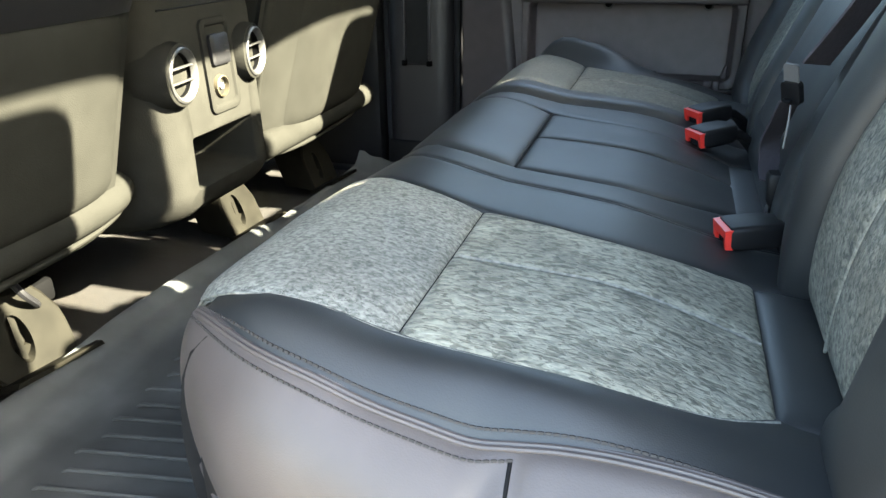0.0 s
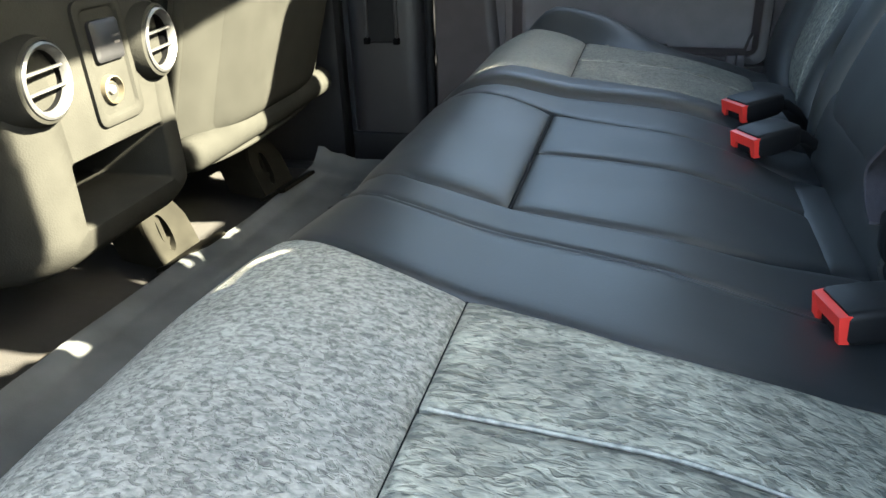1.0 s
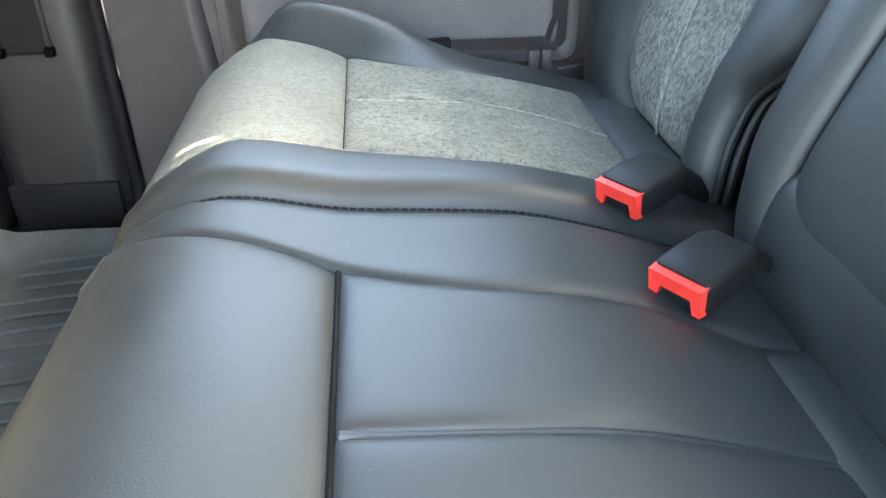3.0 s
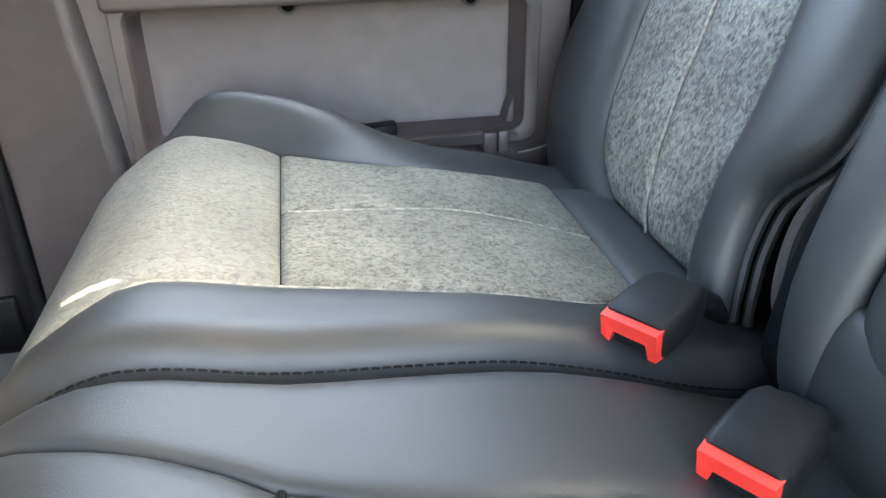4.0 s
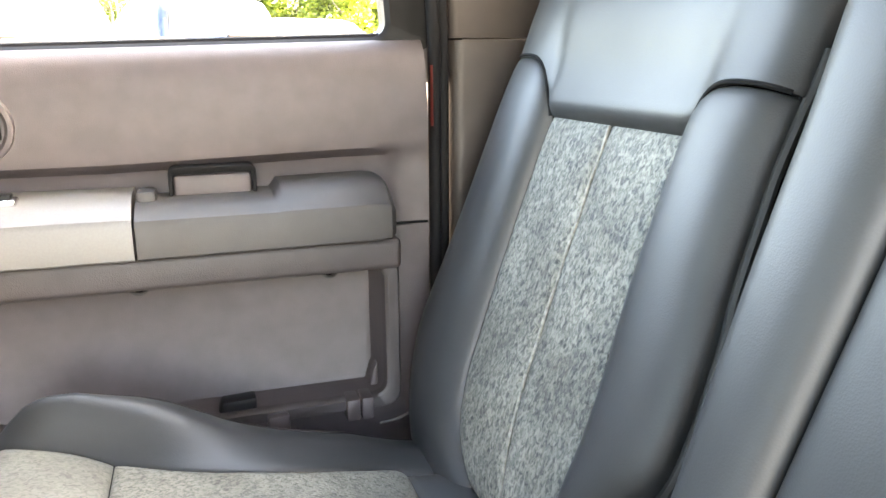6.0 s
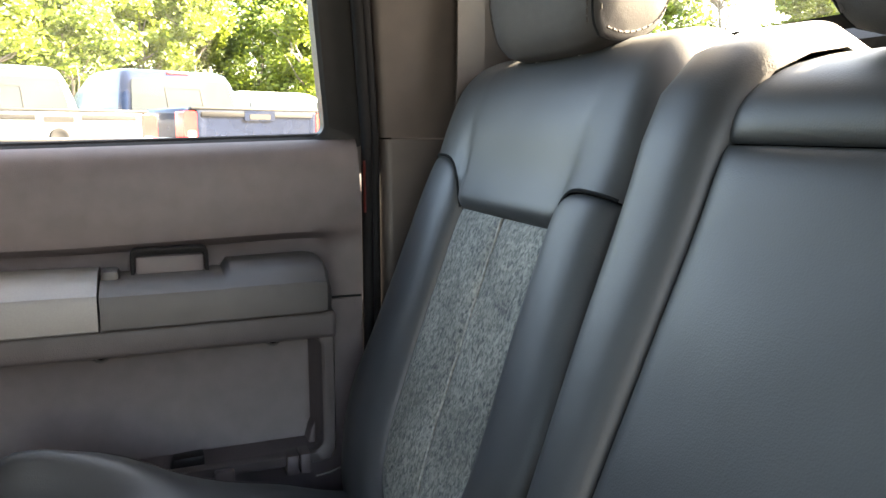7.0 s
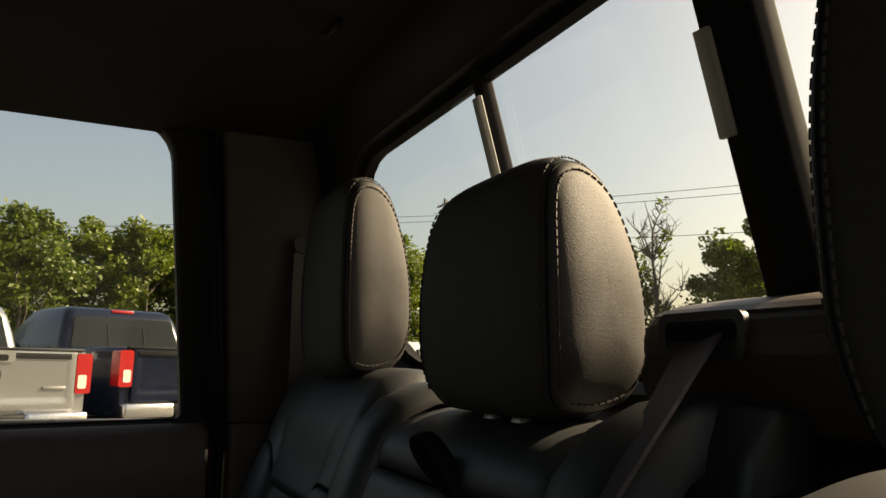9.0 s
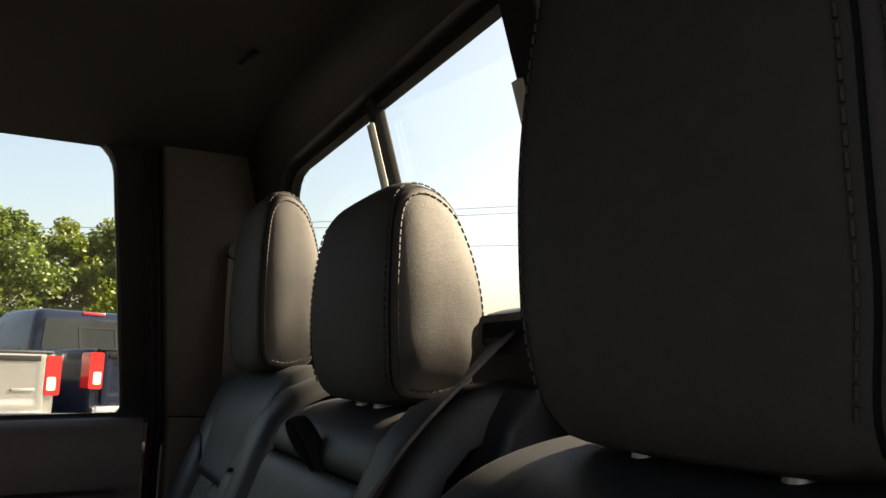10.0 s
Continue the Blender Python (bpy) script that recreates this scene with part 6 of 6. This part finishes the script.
def vent(cy, cz, turn):
    v = part("vent", bmesh.new(), VENT_GREY, con, "round air vent")
    v.location, v.rotation_euler = (con_x(cz) + 0.003, cy, cz), (0, 0, radians(turn))
    bm = bmesh.new()
    loft(bm, [yz(circle(0, -0.002, 0.052, 40), -0.050), yz(circle(0, -0.001, 0.0515, 40), -0.004), yz(circle(0, 0, 0.048, 40), 0.010), yz(circle(0, 0, 0.044, 40), 0.012), yz(circle(0, 0, 0.042, 40), 0.004)], False, False)
    part("surround", bm, CONSOLE, v)
    bm = bmesh.new()
    loft(bm, [yz(circle(0, 0, 0.0435, 40), 0.004), yz(circle(0, 0, 0.043, 40), 0.014), yz(circle(0, 0, 0.040, 40), 0.016), yz(circle(0, 0, 0.036, 40), 0.013), yz(circle(0, 0, 0.034, 40), 0.006)], False, False)
    part("ring", bm, VENT_GREY, v, "satin grey ring")
    bm = bmesh.new()
    loft(bm, [yz(circle(0, 0, 0.0352, 32), 0.0100), yz(circle(0, 0, 0.0350, 32), -0.040), yz(circle(0, 0, 0.0350, 32), -0.044)], False, True)
    part("dark_bore", bm, VENT_BORE, v)
    for zz in (-0.010, 0.012):
        hh = math.sqrt(0.035 ** 2 - zz * zz)
        part("louvre", box(0.007, 0.0125, -hh, hh, zz - 0.0014, zz + 0.0014, 0.0008), VENT_GREY, v)
    return v


vent(-0.111, 0.437, 6)
vent(0.110, 0.442, 8)
bm = bmesh.new()
loft(bm, [face_loop(-0.030, 0.060, 0.356, 0.510, 0.014, -0.004), face_loop(-0.030, 0.060, 0.356, 0.510, 0.014, 0.004), face_loop(-0.025, 0.055, 0.361, 0.505, 0.012, 0.006), face_loop(-0.020, 0.050, 0.366, 0.500, 0.010, 0.005), face_loop(-0.017, 0.047, 0.369, 0.497, 0.010, 0.0008)])
part("switch_plate", bm, CONSOLE, con)
bm = bmesh.new()
loft(bm, [face_loop(-0.010, 0.044, 0.434, 0.484, 0.006, -0.002), face_loop(-0.010, 0.044, 0.434, 0.484, 0.006, 0.006), face_loop(-0.006, 0.040, 0.438, 0.480, 0.006, 0.009)])
sw = part("switch", bm, BLACK, con, "black rocker switch")
for k, (zz, w) in enumerate(((0.463, 0.014), (0.455, 0.010))):
    part("mark", box(con_x(zz) + 0.0085, con_x(zz) + 0.0098, 0.018 - w / 2 + 0.012, 0.018 + w / 2 + 0.012, zz - 0.0016, zz + 0.0016, 0.0), THREAD, sw, "white mark")
bm = bmesh.new()
loft(bm, [yz(circle(0.006, 0.399, 0.019, 28), con_x(0.399) - 0.002), yz(circle(0.006, 0.399, 0.018, 28), con_x(0.399) + 0.006), yz(circle(0.006, 0.399, 0.016, 28), con_x(0.399) + 0.007), yz(circle(0.006, 0.399, 0.015, 28), con_x(0.399) - 0.001)])
sock = part("power_socket", bm, BRASS, con, "round brass-lined power socket")
bm = bmesh.new()
loft(bm, [yz(circle(0.006, 0.399, 0.006, 14), con_x(0.399) - 0.001), yz(circle(0.006, 0.399, 0.005, 14), con_x(0.399) + 0.004)])
part("pin", bm, GREY_RING, sock)


# ---- outside: parked vehicles ----
def wheel(parent, x, y, z, r=0.40, w=0.27):
    ty = part("wheel", bmesh.new(), TYRE, parent)
    ty.location = (x, y, z)
    bm = bmesh.new()
    loft(bm, [[Vector((a, t, b)) for a, b in circle(0, 0, rad, 28)] for t, rad in ((-w / 2, r * 0.62), (-w / 2, r * 0.94), (-w / 2 + 0.03, r), (w / 2 - 0.03, r), (w / 2, r * 0.94), (w / 2, r * 0.62))])
    part("tyre", bm, TYRE, ty)
    bm = bmesh.new()
    loft(bm, [[Vector((a, t, b)) for a, b in circle(0, 0, rad, 28)] for t, rad in ((-w / 2 - 0.004, r * 0.30), (-w / 2 - 0.004, r * 0.60), (w / 2 + 0.004, r * 0.60), (w / 2 + 0.004, r * 0.30))])
    part("rim", bm, GREY_RING, ty)


def pickup(label, paint, x, y, turn, tail_badge=False):
    """A crew-cab pickup; its tail's middle stands at x, y; it heads along its own y axis."""
    p = thing("pickup_truck", label, "pickup truck", "parked vehicles", at=(x, y, ground_z(x, y)))
    p.rotation_euler = (0, 0, radians(turn))

    def sections(rows, n=4):
        return [[Vector((a, yy, c)) for a, c in rrect(0, (z0 + z1) / 2, w, z1 - z0, r, n)] for yy, w, z0, z1, r in rows]
    bm = bmesh.new()
    loft(bm, sections([(0.02, 1.96, 0.62, 1.40, 0.07), (0.10, 2.03, 0.58, 1.43, 0.07), (1.0, 2.05, 0.55, 1.43, 0.07), (1.95, 2.05, 0.52, 1.43, 0.07)]))
    part("bed", bm, paint, p)
    bm = bmesh.new()
    loft(bm, sections([(2.0, 2.03, 0.48, 1.36, 0.09), (3.2, 2.05, 0.45, 1.34, 0.09), (4.3, 2.05, 0.45, 1.28, 0.09), (5.5, 1.98, 0.45, 1.16, 0.12), (5.78, 1.80, 0.50, 1.05, 0.12)]))
    part("body", bm, paint, p)
    # cab: upright loops narrowing to the roof
    bm = bmesh.new()
    rows = []
    for z, w, y0, y1 in ((1.30, 1.94, 1.98, 4.55), (1.42, 1.90, 1.99, 4.40), (1.64, 1.82, 2.06, 4.05), (1.86, 1.70, 2.14, 3.72), (1.98, 1.60, 2.22, 3.55), (2.03, 1.46, 2.36, 3.40)):
        rows.append([Vector((a, b, z)) for a, b in rrect(0, (y0 + y1) / 2, w, y1 - y0, 0.12, 5)])
    loft(bm, rows)
    part("cab", bm, paint, p)
    # rear glass with its sliding pane
    def lean(z):
        return 1.975 + (z - 1.42) * 0.32
    bm = bmesh.new()
    loft(bm, [[Vector((a * (1 - 0.22 * (c - 1.44)), lean(c) + d, c)) for a, c in rrect(0, 1.655, 1.62, 0.46, 0.05)] for d in (0.03, -0.012)])
    rw = part("rear_window", bm, CAR_GLASS, p, "dark rear glass")
    bm = bmesh.new()
    loft(bm, [[Vector((a, lean(c) + d, c)) for a, c in lp] for lp, d in ((rrect(0.0, 1.62, 0.56, 0.32, 0.02), -0.006), (rrect(0.0, 1.62, 0.56, 0.32, 0.02), -0.020), (rrect(0.0, 1.62, 0.52, 0.28, 0.02), -0.020), (rrect(0.0, 1.62, 0.52, 0.28, 0.02), -0.012))], False, False)
    part("sliding_frame", bm, SEAL, rw)
    for sg in (-1, 1):
        for ya, yb in ((2.35, 3.02), (3.10, 4.02)):
            bm = bmesh.new()
            loft(bm, [[Vector((sg * (0.955 - 0.36 * (c - 1.40) + d), a + (0.28 * (c - 1.42) if ya < 2.6 else -0.55 * max(0, c - 1.42) * (a > 3.5)), c)) for a, c in rr(ya, yb, 1.42, 1.87, 0.05)] for d in (-0.03, 0.012)])
            part("side_window", bm, CAR_GLASS, p)
        # tail lamp
        bm = bmesh.new()
        loft(bm, [[Vector((sg * 0.945 + a, yy, c)) for a, c in rrect(0, 1.17, 0.17, 0.44, 0.03)] for yy in (0.20, -0.005, -0.02)])
        lamp = part("tail_lamp", bm, LAMP_RED, p, "red tail lamp")
        bm = bmesh.new()
        loft(bm, [[Vector((sg * 0.93 + a, yy, c)) for a, c in rrect(0, 1.08, 0.095, 0.15, 0.02)] for yy in (0.0, -0.024)])
        part("clear_lens", bm, LAMP_WHITE, lamp, "clear lens")
        bm = bmesh.new()
        rbox(bm, sg * 0.66 - 0.33, sg * 0.66 + 0.33, -0.13, 0.03, 0.58, 0.76, 0.04, 3)
        part("bumper", bm, CHROME, p, "chrome bumper end")
        for wy in (1.15, 4.75):
            wheel(p, sg * 0.86, wy, 0.41)
        bm = bmesh.new()
        rbox(bm, sg * 1.08 - 0.12, sg * 1.08 + 0.12, 3.85, 4.0, 1.32, 1.55, 0.04, 3)
        part("mirror", bm, paint, p)
    bm = bmesh.new()
    rbox(bm, -0.40, 0.40, -0.11, 0.03, 0.60, 0.74, 0.02, 2)
    part("bumper_step", bm, BLACK, p, "black bumper step")
    bm = bmesh.new()
    loft(bm, [[Vector((a, yy, c)) for a, c in rrect(0, 1.10, w, h, 0.04)] for yy, w, h in ((0.05, 1.72, 0.66), (-0.012, 1.72, 0.66), (-0.02, 1.68, 0.62), (-0.008, 1.56, 0.44), (-0.004, 1.50, 0.40))])
    gate = part("tailgate", bm, paint, p)
    part("top_cap", box(-0.93, 0.93, -0.03, 0.06, 1.405, 1.440, 0.012), BLACK, gate, "black top cap")
    bm = bmesh.new()
    loft(bm, [[Vector((a, yy, c)) for a, c in rrect(0, 1.33, 0.30, 0.065, 0.02)] for yy in (0.0, -0.026, -0.028)])
    part("gate_handle", bm, BLACK, gate)
    bm = bmesh.new()
    loft(bm, [[Vector((a, yy, c)) for a, c in rrect(0, 1.345, 0.44, 0.13, 0.03)] for yy in (0.0, -0.020, -0.024)])
    part("handle_bezel", bm, paint, gate)
    # dark reflection under the gate's top edge, built as a solid band
    part("reflection_band", box(-0.80, 0.80, -0.0225, 0.0, 1.325, 1.385, 0.006), SEAL, gate, "dark band painted as a reflection under the top edge")
    if tail_badge:
        bm = bmesh.new()
        loft(bm, [[Vector((a, yy, c)) for a, c in circle(0, 1.15, r, 20)] for yy, r in ((0.0, 0.10), (-0.03, 0.095), (-0.035, 0.07), (-0.028, 0.055))])
        part("badge", bm, SEAL, gate, "round dark badge")
    part("trim_mark", box(0.52, 0.76, -0.026, 0.0, 1.00, 1.03, 0.004), GREY_RING, gate, "plain grey trim mark")
    bm = bmesh.new()
    rbox(bm, -0.17, 0.17, 2.20, 2.30, 1.965, 2.010, 0.012)
    part("brake_lamp", bm, LAMP_RED, p, "red high brake lamp")
    bm = bmesh.new()
    rbox(bm, -0.97, 0.97, 0.12, 1.90, 0.36, 0.60, 0.03)
    part("chassis", bm, BLACK, p)
    return p


pickup("silver-beige pickup truck parked tail-on with a round badge", PAINT_SILVER, -0.758, 8.469, 23.7, True)
pickup("navy blue pickup truck parked tail-on", PAINT_NAVY, 1.428, 9.721, 23.5)
pickup("bright blue pickup truck parked behind the others", PAINT_BLUE, 3.9, 18.3, 23)


def suv(label, paint, x, y, turn):
    p = thing("suv", label, "suv", "parked vehicles", at=(x, y, ground_z(x, y)))
    p.rotation_euler = (0, 0, radians(turn))
    bm = bmesh.new()
    loft(bm, [[Vector((a, yy, c)) for a, c in rrect(0, (z0 + z1) / 2, w, z1 - z0, 0.14, 5)] for yy, w, z0, z1 in ((0, 1.70, 0.45, 1.10), (0.12, 1.90, 0.38, 1.16), (2.4, 1.95, 0.35, 1.12), (3.9, 1.92, 0.35, 1.02), (4.7, 1.60, 0.40, 0.86))])
    part("body", bm, paint, p)
    bm = bmesh.new()
    loft(bm, [[Vector((a, b, z)) for a, b in rrect(0, (y0 + y1) / 2, w, y1 - y0, 0.16, 5)] for z, w, y0, y1 in ((1.02, 1.88, 0.05, 3.75), (1.15, 1.82, 0.10, 3.55), (1.45, 1.62, 0.32, 3.0), (1.66, 1.42, 0.55, 2.7), (1.73, 1.25, 0.75, 2.5))])
    part("cab", bm, paint, p)
    bm = bmesh.new()
    loft(bm, [[Vector((a * (1 - 0.25 * (c - 1.2)), 0.105 + 0.70 * (c - 1.15) + d, c)) for a, c in rrect(0, 1.36, 1.45, 0.42, 0.08)] for d in (0.05, -0.012)])
    part("rear_window", bm, CAR_GLASS, p)
    for sg in (-1, 1):
        for ya, yb in ((0.55, 1.25), (1.32, 2.05), (2.12, 2.85)):
            bm = bmesh.new()
            loft(bm, [[Vector((sg * (0.92 - 0.62 * (c - 1.13) + d), a, c)) for a, c in rr(ya, yb, 1.17, 1.52, 0.06)] for d in (-0.03, 0.012)])
            part("side_window", bm, CAR_GLASS, p)
        bm = bmesh.new()
        rbox(bm, sg * 0.82 - 0.09, sg * 0.82 + 0.09, -0.015, 0.15, 0.86, 1.10, 0.03, 3)
        part("tail_lamp", bm, LAMP_RED, p, "red tail lamp")
        for wy in (0.95, 3.75):
            wheel(p, sg * 0.82, wy, 0.35, 0.35, 0.23)
    part("bumper", box(-0.85, 0.85, -0.06, 0.1, 0.45, 0.66, 0.05, 3), BLACK, p)
    return p


suv("white sport utility vehicle parked beside the pickups", PAINT_WHITE, 2.33, 11.75, 21)
suv("white sport utility vehicle parked in the next row", PAINT_WHITE, 6.9, 13.5, 25)


# ---- trees, poles and wires ----
def limb_points(rng, base, heading, length, n=5):
    pts = [Vector(base)]
    d = Vector(heading).normalized()
    for k in range(n):
        d = (d + Vector((rng.uniform(-0.25, 0.25), rng.uniform(-0.25, 0.25), rng.uniform(-0.05, 0.25)))).normalized()
        pts.append(pts[-1] + d * length / n)
    return pts


def tree(label, x, y, h, spread, seed, mat, leaves=4200, size=0.22, bare=False):
    rng = random.Random(seed)
    z0 = ground_z(x, y)
    t = thing("tree", label, "tree", "trees behind the lot", at=(x, y, z0))
    bm = bmesh.new()
    trunk_pts = [Vector((rng.uniform(-0.1, 0.1) * k, rng.uniform(-0.1, 0.1) * k, h * 0.8 * k / 6)) for k in range(7)]
    tube(bm, trunk_pts, 0.035 * h ** 0.9 * 0.55, 9, 0.02)
    ends = []
    for k in range(16 if bare else 11):
        f = rng.uniform(0.3, 0.95)
        base = trunk_pts[int(f * 6)]
        a = rng.uniform(0, 2 * math.pi)
        ln = spread * rng.uniform(0.55, 1.0) * (1.15 - 0.6 * f)
        pts = limb_points(rng, base, (math.cos(a), math.sin(a), rng.uniform(0.9, 1.9) if bare else rng.uniform(0.35, 0.9)), ln)
        tube(bm, pts, 0.012 * h * (1.1 - 0.7 * f) * 0.7, 6, 0.015)
        ends += pts[2:]
        if bare:
            for q in range(7):
                bs = rng.choice(pts[1:])
                tw = limb_points(rng, bs, (rng.uniform(-1, 1), rng.uniform(-1, 1), rng.uniform(0.1, 1.0)), ln * rng.uniform(0.25, 0.6), 4)
                tube(bm, tw, 0.045, 5, 0.012)
                for w in range(3):
                    tube(bm, limb_points(rng, rng.choice(tw[1:]), (rng.uniform(-1, 1), rng.uniform(-1, 1), rng.uniform(0, 1)), ln * 0.22, 3), 0.022, 4, 0.010)
    part("trunk", bm, BARK, t)
    if bare:
        leaves = 150
    centres = []
    for k in range(26 if bare else 40):
        if bare:
            c = rng.choice(ends)
            centres.append((c, 0.5))
            continue
        f = rng.uniform(0.14, 1.0)
        a = rng.uniform(0, 2 * math.pi)
        rad = spread * (0.35 + 0.65 * math.sin(math.pi * min(1, 0.12 + f * 0.86))) * rng.uniform(0.25, 0.85)
        centres.append((Vector((math.cos(a) * rad, math.sin(a) * rad, h * f * 0.95)), spread * rng.uniform(0.14, 0.34)))
    verts, faces = [], []
    for k in range(leaves):
        c, r = rng.choice(centres)
        d = Vector((rng.gauss(0, 1), rng.gauss(0, 1), rng.gauss(0, 0.8))).normalized() * r * rng.random() ** 0.4
        p = c + d
        a = Vector((rng.uniform(-1, 1), rng.uniform(-1, 1), rng.uniform(-0.6, 0.6))).normalized()
        b = a.cross(Vector((rng.uniform(-1, 1), rng.uniform(-1, 1), rng.uniform(-1, 1)))).normalized()
        s = size * rng.uniform(0.6, 1.4)
        i = len(verts)
        verts += [p - a * s, p + b * s * 0.55, p + a * s, p - b * s * 0.55]
        faces.append((i, i + 1, i + 2, i + 3))
    me = bpy.data.meshes.new("crown")
    me.from_pydata([tuple(v) for v in verts], [], faces)
    me.materials.append(mat)
    cr = new("crown", me)
    cr.parent = t
    tagged(cr, kind="stuff")
    return t


rng = random.Random(11)
# row behind the parked vehicles
for k in range(15):
    x = -21 + 3.0 * k + rng.uniform(-0.8, 0.8)
    y = 44 + rng.uniform(-3, 4) + 0.12 * max(0, x) ** 1.2
    hh = (10.3 if x < -3 else 9.6) + rng.uniform(-1.3, 1.0)
    tree("broad leafy green tree behind the parking lot", x, y, hh, 3.6 + rng.uniform(-0.5, 0.6), 100 + k, LEAF if k % 3 else LEAF_DARK, 11000, 0.145)
for k in range(9):
    tree("dark green tree in the belt behind the lot", -20 + 4.2 * k + rng.uniform(-1, 1), 53 + rng.uniform(-2, 2), 9.4 + rng.uniform(-1.2, 0.8), 4.0, 200 + k, LEAF_DARK if k % 2 else LEAF, 9000, 0.17)
# row seen through the rear glass
for k in range(13):
    a = radians(52 - 7.0 * k + rng.uniform(-2, 2))
    d = 62 + rng.uniform(-5, 6)
    tree("distant leafy tree beyond the lot", math.cos(a) * d, math.sin(a) * d, 8.5 + rng.uniform(-2.5, 4.5), 4.2, 300 + k, LEAF if k % 2 else LEAF_DARK, 7000, 0.20)
tree("tall leafy tree beyond the lot", 50.0, 42.0, 17.0, 5.4, 501, LEAF, 18000, 0.20)
tree("broad leafy tree beyond the lot", 51.0, 36.5, 12.5, 4.2, 502, LEAF, 9000, 0.19)
tree("tall dead tree with bare branches", 38.0, 43.7, 17.6, 4.2, 77, LEAF, bare=True)


def utility_pole(x, y, h):
    p = thing("utility_pole", "wooden utility pole with cross arms and insulators", "pole", "utility poles", at=(x, y, ground_z(x, y)))
    bm = bmesh.new()
    tube(bm, [(0, 0, 0), (0, 0, h)], 0.17, 10, 0.12)
    part("post", bm, POLE, p)
    for zz, w in ((h - 0.5, 1.5), (h - 2.2, 1.2)):
        bm = bmesh.new()
        rbox(bm, -0.07, 0.07, -w, w, zz - 0.07, zz + 0.07, 0.01)
        part("cross_arm", bm, POLE, p)
        for q in (-0.9, -0.3, 0.3, 0.9):
            bm = bmesh.new()
            tube(bm, [(0, q * w, zz + 0.05), (0, q * w, zz + 0.3)], 0.05, 8, 0.03)
            part("insulator", bm, GREY_RING, p)
    bm = bmesh.new()
    tube(bm, [(-0.3, 0, h - 4.2), (-0.3, 0, h - 3.2)], 0.22, 12)
    part("transformer", bm, GREY_RING, p)


utility_pole(28.0, 60.2, 16.3)
wires = thing("power_lines", "thin dark overhead power lines", "cable")
for z, dy in ((14.70, 0.0), (14.25, 0.5)):
    bm = bmesh.new()
    tube(bm, [(-60 + 88 * i / 40, 62 + dy, z - 0.115 * (88 - 88 * i / 40) - 0.6 * math.sin(math.pi * i / 40)) for i in range(41)], 0.022, 5)
    part("wire", bm, SEAL, wires)
for z, dy in ((15.5, 0.0), (15.0, 0.6), (12.2, 0.4)):
    bm = bmesh.new()
    tube(bm, [(28.0 + 42 * i / 40, 62 + dy - 84 * i / 40, z + 8 * ((i / 40 - 0.5) ** 2) - 2.0) for i in range(41)], 0.022, 5)
    part("wire", bm, SEAL, wires)
